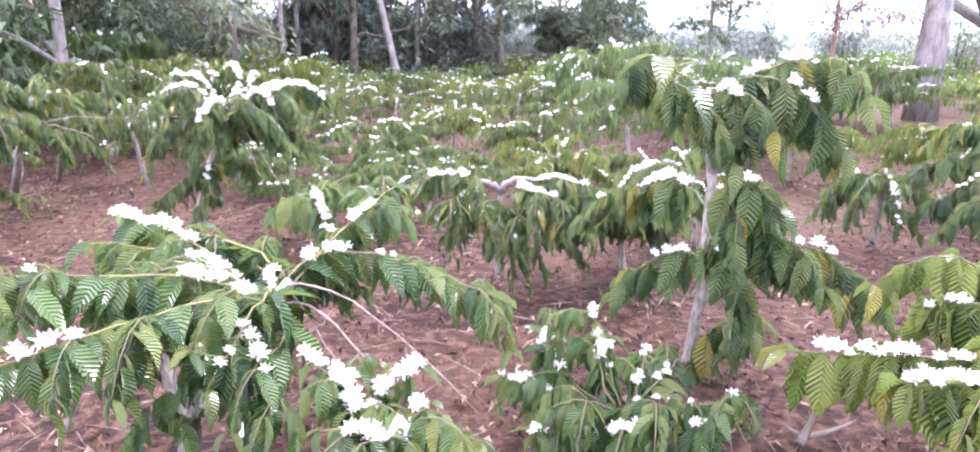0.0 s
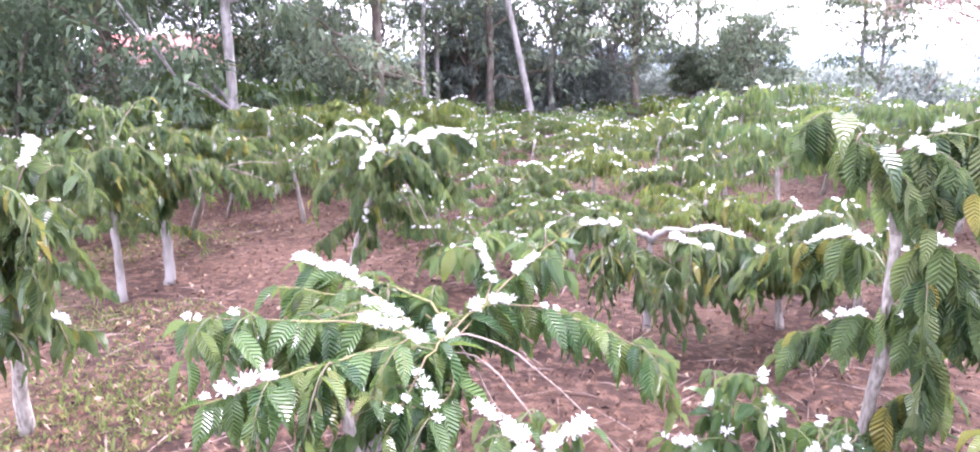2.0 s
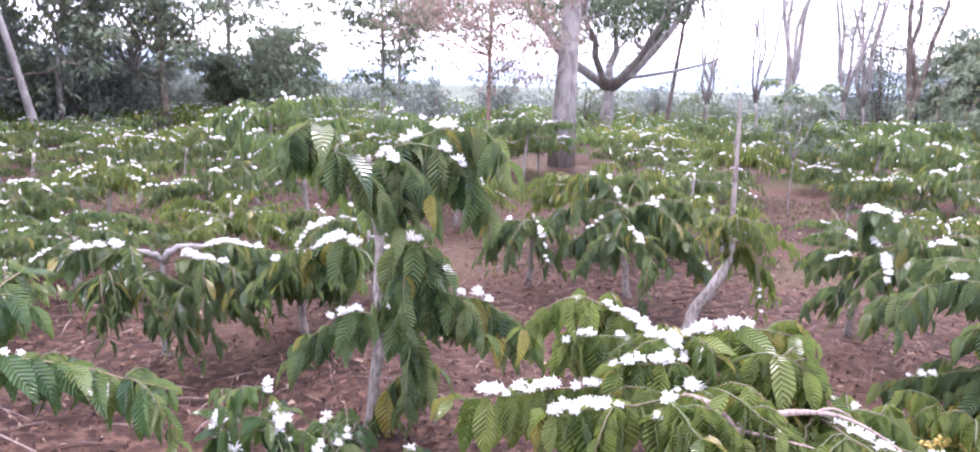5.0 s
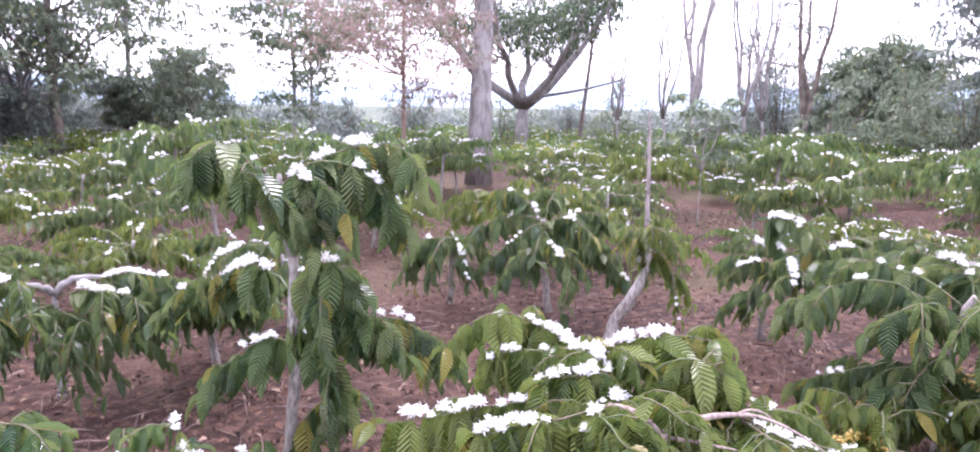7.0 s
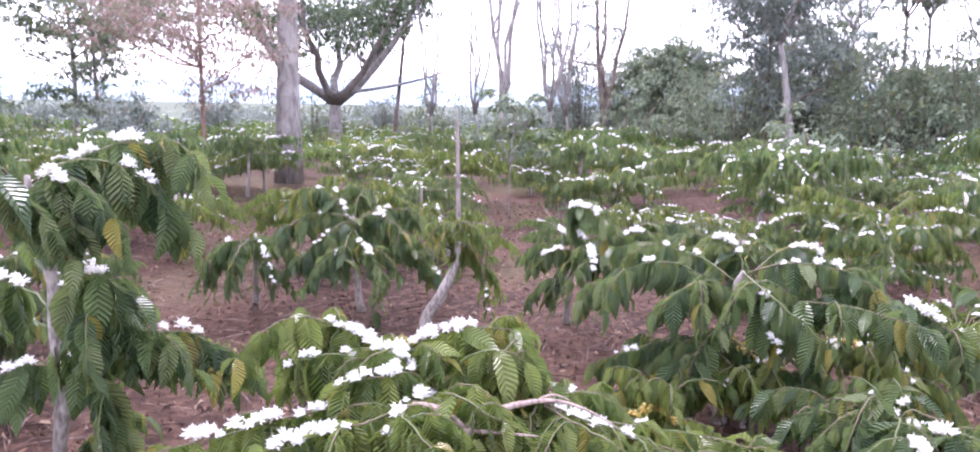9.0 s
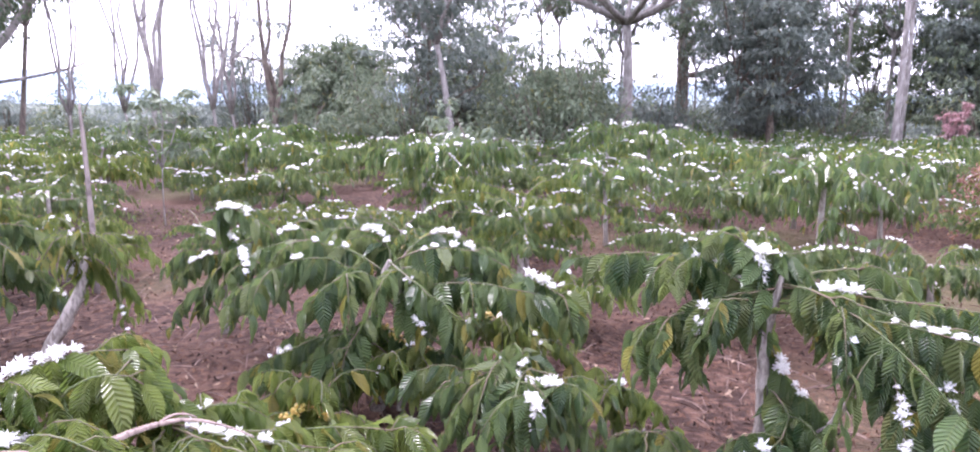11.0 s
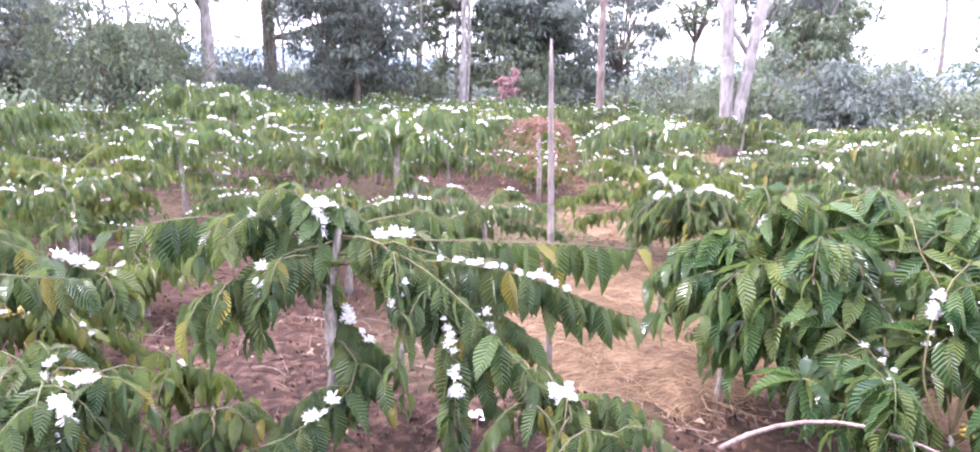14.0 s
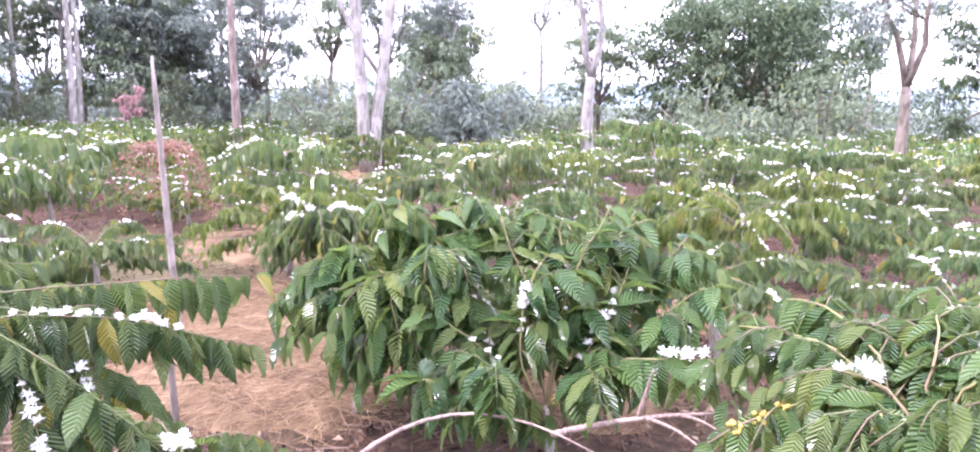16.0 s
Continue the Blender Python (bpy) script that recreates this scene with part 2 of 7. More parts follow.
def tube(points, radii, sides=6, wob=0.0, rng=random):
    """Vertices and faces of a tapered, slightly knotty tube along the points."""
    pts = [Vector(p) for p in points]
    verts, faces = [], []
    up = Vector((0.31, 0.2, 1)) if abs((pts[-1] - pts[0]).normalized().z) < 0.9 else Vector((1, 0.2, 0))
    for i, p in enumerate(pts):
        d = (pts[min(i + 1, len(pts) - 1)] - pts[max(i - 1, 0)]).normalized()
        s = d.cross(up).normalized()
        n = s.cross(d)
        for j in range(sides):
            a = 2 * math.pi * j / sides
            r = radii[i] * (1 + wob * rng.uniform(-1, 1))
            verts.append(p + (s * math.cos(a) + n * math.sin(a)) * r)
    for i in range(len(pts) - 1):
        for j in range(sides):
            k = (j + 1) % sides
            faces.append((i * sides + j, i * sides + k, (i + 1) * sides + k, (i + 1) * sides + j))
    faces.append(tuple(range(sides - 1, -1, -1)))
    last = (len(pts) - 1) * sides
    faces.append(tuple(range(last, last + sides)))
    return verts, faces


def joined(pieces):
    """One vertex and face list out of several."""
    verts, faces = [], []
    for v, f in pieces:
        o = len(verts)
        verts += list(v)
        faces += [tuple(i + o for i in t) for t in f]
    return verts, faces


def bend(p0, p1, p2, n):
    """A smooth line from p0 to p2 that passes p1 half-way."""
    p0, p1, p2 = Vector(p0), Vector(p1), Vector(p2)
    c = 2 * p1 - (p0 + p2) / 2
    return [(1 - t) ** 2 * p0 + 2 * t * (1 - t) * c + t * t * p2 for t in (i / n for i in range(n + 1))]


def leaf_template(rows, wave, curl, fold, seed):
    """Leaf blade of length 1 along y, three vertices a row: wavy margin, folded at the midrib, tip bent down."""
    r = random.Random(seed)
    verts, faces, uvs = [], [], []
    for i in range(rows + 1):
        t = i / rows
        w = 0.192 * math.sin(math.pi * min(1, 0.03 + 0.97 * t) ** 0.80) ** 0.95 * (1 + r.uniform(-0.06, 0.06))
        if i == rows:
            w = 0.006
        z = -curl * t * t
        y = t * (1 - 0.12 * curl * t)
        for s in (-1, 0, 1):
            verts.append((s * w, y, z + (abs(s) * w * fold + (wave * math.sin(i * 2.4 + s) if s else 0))))
    for i in range(rows):
        for s in range(2):
            q = i * 3 + s
            faces.append((q, q + 1, q + 4, q + 3))
            u0, u1, v0, v1 = i / rows, (i + 1) / rows, s / 2, (s + 1) / 2
            uvs += [(u0, v0), (u0, v1), (u1, v1), (u1, v0)]
    return np.array(verts), faces, np.array(uvs)


FINE_LEAVES = [leaf_template(7, 0.020, c, f, s) for s, (c, f) in enumerate([(0.28, 0.50), (0.45, 0.60), (0.15, 0.35), (0.60, 0.55), (0.35, 0.75)])]
MID_LEAVES = [leaf_template(3, 0.018, c, f, 9 + s) for s, (c, f) in enumerate([(0.3, 0.55), (0.5, 0.65), (0.15, 0.40)])]
LOW_LEAVES = [leaf_template(2, 0.018, c, f, 19 + s) for s, (c, f) in enumerate([(0.3, 0.55), (0.5, 0.65), (0.15, 0.40)])]
TREE_BLADE = (np.array([(-0.17, 0.1, 0), (0.19, 0.2, 0.02), (0.02, 1, -0.15)]), [(0, 1, 2)], np.array([(0, 0.2), (0.3, 1), (1, 0.5)]))
FAR_LEAF = (np.array([(-0.0, 0, 0), (0.19, 0.45, 0.09), (0, 1, -0.2), (-0.19, 0.45, 0.09)]), [(0, 1, 2, 3)], np.array([(0, 0.5), (0.45, 1), (1, 0.5), (0.45, 0)]))


def many(templates, poses, rng):
    """Vertices, faces and uvs of one template, chosen by chance, at each pose."""
    vs, fs, us, o = [], [], [], 0
    for m in poses:
        v, f, u = rng.choice(templates)
        a = np.array(m)
        vs.append(v @ a[:3, :3].T + a[:3, 3])
        fs += [tuple(i + o for i in t) for t in f]
        us.append(u)
        o += len(v)
    return (np.concatenate(vs) if vs else np.zeros((0, 3))), fs, (np.concatenate(us) if us else np.zeros((0, 2)))


def blossom_template(petals, seed, core=True):
    """A fluffy ball of narrow white petals, radius about 1, on the upper side mostly."""
    r = random.Random(seed)
    verts, faces = [], []
    for _ in range(petals):
        a, z = r.uniform(0, 2 * math.pi), r.uniform(-0.45, 1)
        d = Vector((math.cos(a) * math.sqrt(1 - z * z), math.sin(a) * math.sqrt(1 - z * z), z))
        s = d.cross(Vector((r.uniform(-1, 1), r.uniform(-1, 1), r.uniform(-1, 1)))).normalized() * r.uniform(0.07, 0.12)
        l = r.uniform(0.70, 1.25)
        o = len(verts)
        verts += [d * 0.25, d * l * 0.7 + s, d * l + s.cross(d) * 0.3, d * l * 0.7 - s]
        faces.append((o, o + 1, o + 2, o + 3))
    if core:
        o = len(verts)
        for p in [(0, 0, 0.55), (0.6, 0, 0.05), (0, 0.6, 0.05), (-0.6, 0, 0.05), (0, -0.6, 0.05), (0, 0, -0.45)]:
            verts.append(Vector(p))
        faces += [(o + i, o + j, o + k) for i, j, k in ((0, 1, 2), (0, 2, 3), (0, 3, 4), (0, 4, 1), (5, 2, 1), (5, 3, 2), (5, 4, 3), (5, 1, 4))]
    return np.array([tuple(v) for v in verts]), faces, np.zeros((sum(len(f) for f in faces), 2))


FINE_BLOOMS = [blossom_template(44, s) for s in range(4)]
MID_BLOOMS = [blossom_template(13, 20 + s) for s in range(3)]
FAR_BLOOM = (np.array([(0, 0, 0.9), (1, 0.3, 0.1), (-0.5, 0.9, 0.2), (-0.6, -0.9, 0.1), (0.2, -0.2, -0.5)][:4]), [(0, 1, 2), (0, 2, 3), (0, 3, 1)], np.zeros((9, 2)))
LEAF_MESH = {m.name: [mesh_of("leaf", v, f, [m], u) for v, f, u in FINE_LEAVES] for m in (LEAF, LEAF_YELLOWISH, LEAF_LUSH)}
BLOOM_MESH = [mesh_of("blossom", v, f, [BLOSSOM], u, smooth=False) for v, f, u in FINE_BLOOMS]


def frame_of(at, along, normal, size):
    """Pose of a leaf: base, direction, upper side, length."""
    y = Vector(along).normalized()
    x = y.cross(Vector(normal))
    x = x.normalized() if x.length > 1e-4 else Vector((1, 0, 0))
    z = x.cross(y)
    return Matrix(((x.x * size, y.x * size, z.x * size, at[0]), (x.y * size, y.y * size, z.y * size, at[1]), (x.z * size, y.z * size, z.z * size, at[2]), (0, 0, 0, 1)))


def dress(line, pattern, rng, leaf, gap, puff=1.0, hang=0.9, splay=1.0):
    """Poses of the leaves and blossom clusters along a twig. pattern, base to tip: '.' leaves; 'o', 'O' small and large clusters
    over leaves; '-' bare; '*' clusters with no leaves."""
    total = sum((q - p).length for p, q in zip(line, line[1:]))
    leaves, blooms = [], []
    steps = max(2, int(total / gap))
    for i in range(steps + 1):
        t = i / steps
        k = min(len(line) - 2, int(t * (len(line) - 1)))
        p = line[k].lerp(line[k + 1], t * (len(line) - 1) - k)
        d = (line[k + 1] - line[k]).normalized()
        ch = pattern[min(len(pattern) - 1, int(t * len(pattern)))].replace("=", "-")
        side = d.cross(Vector((0, 0, 1)))
        side = side.normalized() if side.length > 0.1 else Vector((rng.uniform(-1, 1), rng.uniform(-1, 1), 0)).normalized()
        if ch not in "-*":
            for s in (-1, 1):
                if rng.random() < 0.09:
                    continue
                if rng.random() < hang and i < steps:
                    way = side * s * rng.uniform(0.15, 0.75) * splay + d * rng.uniform(0.0, 0.40) * splay + Vector((rng.uniform(-.19, .19), rng.uniform(-.19, .19), -rng.uniform(0.75, 1.0)))
                    up = side * s * 0.8 + Vector((rng.uniform(-.75, .75), rng.uniform(-.75, .75), 0.5))
                else:
                    way = side * s * rng.uniform(0.4, 0.9) + d * rng.uniform(0.2, 0.8) + Vector((0, 0, -rng.uniform(0.1, 0.8)))
                    up = side * s * 0.4 + Vector((rng.uniform(-.3, .3), rng.uniform(-.3, .3), 0.8))
                leaves.append(frame_of(p + side * s * 0.006, way, up, leaf * rng.uniform(0.60, 1.05) * (0.72 if i >= steps - 1 else 1)))
        if ch in "oO*":
            for _ in range(int((0.7 if ch == "o" else 1.2) * gap / 0.034 + rng.random())):
                r = (rng.uniform(0.016, 0.028) if ch == "o" else rng.uniform(0.020, 0.040)) * puff
                q = p + d * rng.uniform(-0.5, 0.5) * gap + Vector((rng.uniform(-.012, .012), rng.uniform(-.012, .012), r * 0.5 + rng.uniform(-0.004, 0.014)))
                blooms.append(Matrix.Translation(q) @ Euler((rng.uniform(-.4, .4), rng.uniform(-.4, .4), rng.uniform(0, 6.3))).to_matrix().to_4x4() @ Matrix.Diagonal((r, r, r * rng.uniform(.8, 1.05), 1)))
    return leaves, blooms


def fruit_pieces(poses, rng, big=1.0):
    """Small six-sided beads at the places."""
    ring = [(0, 0, 1), (0.87, 0, 0.3), (0.27, 0.83, 0.3), (-0.7, 0.5, 0.3), (-0.7, -0.5, 0.3), (0.27, -0.83, 0.3), (0, 0, -1)]
    f = [(0, 1, 2), (0, 2, 3), (0, 3, 4), (0, 4, 5), (0, 5, 1), (6, 2, 1), (6, 3, 2), (6, 4, 3), (6, 5, 4), (6, 1, 5)]
    out = []
    for p in poses:
        r = rng.uniform(0.006, 0.009) * big
        out.append(([Vector(p) + Vector(v) * r for v in ring], f))
    return joined(out)


def side_shoots(line, pattern, rng, n):
    """Short leafy shoots that leave a branch sideways and droop: (position, line)."""
    for _ in range(n):
        j = rng.randint(3, len(line) - 2)
        if pattern[min(len(pattern) - 1, int(j / len(line) * len(pattern)))] == "-":
            continue
        d = (line[j + 1] - line[j]).normalized()
        side = d.cross(Vector((0, 0, 1)))
        if side.length < 0.1:
            continue
        way = side.normalized() * rng.choice((-1, 1)) * rng.uniform(0.5, 1) + d * 0.6
        l = rng.uniform(0.16, 0.36)
        yield j, bend(line[j], line[j] + way * l * 0.5 + Vector((0, 0, 0.02)), line[j] + way * l + Vector((0, 0, -l * 0.35)), 4)


def lesser_branches(branches, trunk, rng, share):
    """Shorter leafy branches beside the main ones, a little lower and turned aside."""
    n = len(trunk) - 1
    for s, mid, tip, pattern in branches:
        if set(pattern) <= set("-=*") or rng.random() > share:
            continue
        i = min(n - 1, int(s * n))
        start = trunk[i].lerp(trunk[i + 1], s * n - i)
        turn = Matrix.Rotation(rng.choice((-1, 1)) * rng.uniform(0.4, 1.1), 3, "Z")
        size = rng.uniform(0.65, 0.95)
        low = Vector((0, 0, rng.uniform(-0.05, 0.04)))
        yield max(0.3, s - rng.uniform(0, 0.15)), start + turn @ (Vector(mid) - start) * size + low, start + turn @ (Vector(tip) - start) * size + low * 1.6, rng.choice(("..OO...", ".......", "...oo..", ".OOO...", "......."))


def coffee_bush(label, foot, trunk, radius, branches, leaf=0.24, mat=None, gap=0.06, single=True, seed=1, bark=None, twig=None, fruits=(), shoots=2, category="coffee bush", hang=0.9, fill=None, splay=1.0):
    """One coffee bush. trunk: points over the foot; branches: (share of the trunk's height where it starts, half-way point, tip, pattern), in metres from the foot."""
    rng = random.Random(seed)
    mat, bark, twig = mat or LEAF, bark or BARK, twig or STEM
    bush = tagged(new("coffee_bush"), label, category, "coffee bushes")
    bush.matrix_basis = pose(foot[0], foot[1], 0)
    pts = [Vector((0, 0, -0.05))] + [Vector(p) for p in trunk]
    fine = []
    for p, q in zip(pts, pts[1:]):
        for i in range(4):
            fine.append(p.lerp(q, i / 4) + Vector((rng.uniform(-1, 1), rng.uniform(-1, 1), 0)) * radius * 0.25)
    fine.append(pts[-1])
    n = len(fine) - 1
    v, f = tube(fine, [radius * (1.25 if i == 0 else 0.30 if i == n else 1.0 - 0.45 * i / n + rng.uniform(-.08, .12)) for i in range(n + 1)], 9, 0.10, rng)
    part("trunk", mesh_of("trunk", v, f, [bark]), bush)
    count, petals, loose, loose_blooms = 0, 0, [], []
    branches = list(branches) + list(lesser_branches(branches, fine, rng, (0.0 if single else 0.75) if fill is None else fill))
    for k, (s, mid, tip, pattern) in enumerate(branches):
        at = s * n
        i = min(n - 1, int(at))
        start = fine[i].lerp(fine[i + 1], at - i)
        line = bend(start, mid, tip, 10)
        line = [p + Vector((rng.uniform(-1, 1), rng.uniform(-1, 1), rng.uniform(-1, 1))) * 0.008 * (0 < j < 10) for j, p in enumerate(line)]
        bare = set(pattern) <= set("-=")
        thick = 0.0044 if not bare else 0.0042 if "=" not in pattern else radius * 0.72
        stem = [tube(line, [thick * (1 - 0.7 * j / 10) + 0.0012 for j in range(11)], 6, 0.08, rng)]
        subs = list(side_shoots(line, pattern, rng, shoots)) if shoots and not bare else []
        ribs = [tube(sub, [0.003, 0.0027, 0.0024, 0.002, 0.0015], 5) for _, sub in subs]
        v, f = joined(stem if single else stem + ribs)
        br = part("branch", mesh_of("branch", v, f, [bark if "=" in pattern else DEAD_WOOD if bare else twig]), bush, "grey side stem" if "=" in pattern else "bare dry twig" if bare else "")
        if single:
            for v, f in ribs:
                part("shoot", mesh_of("shoot", v, f, [STEM]), br)
        leaves, blooms = dress(line, pattern, rng, leaf, max(0.030, gap * 0.72), 1.0, hang, splay)
        for _, sub in subs:
            loose += dress(sub, "......", rng, leaf * 0.85, gap * 0.85, 1.0, hang, splay)[0]
        for m in leaves:
            if single and count < 190:
                count += 1
                ob = new("leaf", rng.choice(LEAF_MESH[mat.name]))
                ob.parent, ob.matrix_basis = br, m
            else:
                loose.append(m)
        for m in blooms:
            if single and petals < 110:
                petals += 1
                ob = new("blossom", rng.choice(BLOOM_MESH))
                ob.parent, ob.matrix_basis = br, m
            else:
                loose_blooms.append(m)
        for b, lo, hi in fruits:
            if b == k:
                beads = []
                for q in range(int((hi - lo) * 200)):
                    t = lo + (hi - lo) * rng.random()
                    beads.append(line[min(10, int(t * 10))] + Vector((rng.uniform(-.02, .02), rng.uniform(-.02, .02), rng.uniform(-.03, .01))))
                v, f = fruit_pieces(beads, rng, 1.45)
                tagged(part("fruit", mesh_of("fruit", v, f, [FRUIT]), bush, "ripening yellow berries"), kind="stuff")
    if loose:
        v, f, u = many(FINE_LEAVES if single else MID_LEAVES, loose, rng)
        tagged(part("foliage", mesh_of("foliage", v, f, [mat], u), bush), kind="stuff")
    if loose_blooms:
        v, f, u = many(FINE_BLOOMS[:2], loose_blooms, rng)
        tagged(part("blossoms", mesh_of("blossoms", v, f, [BLOSSOM], smooth=False), bush, "white blossom clusters"), kind="stuff")
    return bush


# ---- the ground and the distance ----
def ground_sheet():
    """One sheet: fine near the walk, coarse out to the horizon."""
    rings = [0.0]
    r = 0.15
    while r < 2600:
        rings.append(r)
        r += 0.13 if r < 9 else r * 0.05
    n = 150
    cx, cy = 2.0, 1.5
    verts, faces = [], []
    for r in rings:
        for j in range(n):
            t = 2 * math.pi * j / n
            x, y = cx + r * math.cos(t), cy + r * math.sin(t)
            fade = max(0.0, 1 - r / 40)
            z = fade * (0.030 * noise.noise((x * 0.9, y * 0.9, 0)) + 0.022 * noise.noise((x * 4.1, y * 4.1, 3)))
            verts.append((x, y, z - 0.01))
    for i in range(len(rings) - 1):
        for j in range(n):
            k = (j + 1) % n
            faces.append((i * n + j, i * n + k, (i + 1) * n + k, (i + 1) * n + j))
    tagged(new("ground", mesh_of("ground", verts, faces, [SOIL])), "reddish-brown bare plantation soil with trodden patches", "ground", kind="structure")


ground_sheet()


def hill_range(name, far, high, seed, start, end):
    """A low far ridge as a solid fold of land."""
    rng = random.Random(seed)
    n, verts, faces = 90, [], []
    for i in range(n + 1):
        t = radians(start + (end - start) * i / n)
        h = high * (0.55 + 0.45 * noise.noise((i * 0.09, seed, 0)) + 0.12 * noise.noise((i * 0.4, seed, 5)))
        for r, z in ((far * 0.86, -2), (far * 0.95, h * 0.6), (far, h), (far * 1.2, -2)):
            verts.append((-math.sin(t) * r, math.cos(t) * r, z))
    for i in range(n):
        for j in range(3):
            q = i * 4 + j
            faces.append((q, q + 1, q + 5, q + 4))
    tagged(new(name, mesh_of(name, verts, faces, [HAZED_HILL])), "wooded hills far away, haze painted in as blue", "hills", kind="structure")


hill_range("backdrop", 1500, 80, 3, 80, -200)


def scatter(name, label, category, mat, places, rng, size, shape, lift=0.012):
    """Loose flat bits lying on the soil, as one mesh."""
    verts, faces = [], []
    for x, y in places:
        t = rng.uniform(0, 6.3)
        l, w = rng.uniform(*size), 0
        w = l * rng.uniform(*shape)
        c, s = math.cos(t), math.sin(t)
        z = rng.uniform(0.3, 1.6) * lift
        tip, bow = rng.uniform(-.2, .6) * lift, rng.uniform(0.4, 2.2) * lift
        o = len(verts)
        for u, v, h in ((-l / 2, 0, tip), (0, -w / 2, bow), (l / 2, 0, tip * .5), (0, w / 2, bow * .6)):
            verts.append((x + u * c - v * s, y + u * s + v * c, z + h))
        faces.append((o, o + 1, o + 2, o + 3))
    return tagged(new(name, mesh_of(name, verts, faces, [mat], smooth=False)), label, category, kind="stuff")


def polar(rng, n, near, far, lo, hi):
    """Places round the walk, thinning with distance; headings in degrees left of +y."""
    for _ in range(n):
        r = near + (far - near) * rng.random() ** 1.2
        t = radians(rng.uniform(lo, hi))
        yield (0.3 - math.sin(t) * r, math.cos(t) * r - 0.1)


STRAW_PATCHES = [(4.3, -2.1, 0.75), (4.9, -1.9, 0.8), (5.3, -2.6, 0.9), (4.5, -2.8, 0.7), (6.2, -2.4, 0.8), (8.4, -3.6, 1.2), (14.4, -8.2, 1.7), (10.5, -5.2, 1.6), (12.5, -7.0, 1.8), (3.2, -3.4, 0.5), (4.6, -4.6, 0.9), (3.6, -5.8, 0.8), (13.5, -4.4, 1.6)]


def off_straw(places):
    return [(x, y) for x, y in places if not any(math.hypot(x - p, y - q) < c * 0.9 for p, q, c in STRAW_PATCHES)]


rng = random.Random(5)
scatter("leaf_litter", "dry brown fallen leaves strewn over the soil", "leaf litter", LITTER, off_straw(polar(rng, 72000, 0.2, 13, 185, -175)), rng, (0.012, 0.065), (0.25, 0.6), 0.018)
scatter("twig_litter", "thin dry twigs lying on the soil", "twigs", DRY_TWIG, off_straw(polar(rng, 17000, 0.2, 12, 185, -175)), rng, (0.05, 0.42), (0.010, 0.028))


def tuft_bed(name, label, category, mat, patches, rng, per, high, wide, lean):
    """Blades standing or lying in patches (x, y, radius)."""
    verts, faces = [], []
    for px, py, pr in patches:
        for _ in range(int(per * pr * pr * (1 if math.hypot(px, py) < 8 else 0.25))):
            r, t = pr * math.sqrt(rng.random()), rng.uniform(0, 6.3)
            x, y = px + r * math.cos(t), py + r * math.sin(t)
            a, l, w = rng.uniform(0, 6.3), rng.uniform(*high), rng.uniform(*wide)
            k = rng.uniform(*lean)
            z = rng.uniform(-0.01, 0.02)
            d = Vector((math.cos(a) * k, math.sin(a) * k, math.sqrt(max(0.02, 1 - k * k))))
            s = Vector((-math.sin(a), math.cos(a), 0)) * w
            p = Vector((x, y, z))
            o = len(verts)
            verts += [p - s, p + s, p + d * l * 0.6 + s * 0.8, p + d * l + Vector((0, 0, -l * 0.25 * k)), p + d * l * 0.6 - s * 0.8]
            faces.append((o, o + 1, o + 2, o + 3, o + 4))
    return tagged(new(name, mesh_of(name, verts, faces, [mat], smooth=False)), label, category, kind="stuff")




def straw_mat(x, y, r, seed):
    """A lumpy low mound of matted straw."""
    n, rings, verts, faces = 28, 7, [(x, y, 0.05)], []
    for i in range(1, rings + 1):
        for j in range(n):
            t = 2 * math.pi * j / n
            q = r * i / rings * (1 + 0.34 * noise.noise((math.cos(t) * 2.4, math.sin(t) * 2.4, seed + 0.5)))
            px, py = x + q * math.cos(t), y + q * math.sin(t)
            verts.append((px, py, (1 - (i / rings) ** 2) * (0.05 + 0.09 * max(0, noise.noise((px * 2.1, py * 2.1, 8)))) - (0.03 if i == rings else 0)))
    for j in range(n):
        faces.append((0, 1 + j, 1 + (j + 1) % n))
    for i in range(rings - 1):
        for j in range(n):
            k = (j + 1) % n
            faces.append((1 + i * n + j, 1 + (i + 1) * n + j, 1 + (i + 1) * n + k, 1 + i * n + k))
    return verts, faces


for i, (x, y, r) in enumerate(STRAW_PATCHES):
    v, f = straw_mat(x, y, r * 0.93, i)
    tagged(new("straw_bed", mesh_of("straw_bed", v, f, [STRAW_MAT])), "matted layer of old dry straw on the soil", "straw", "beds of straw")


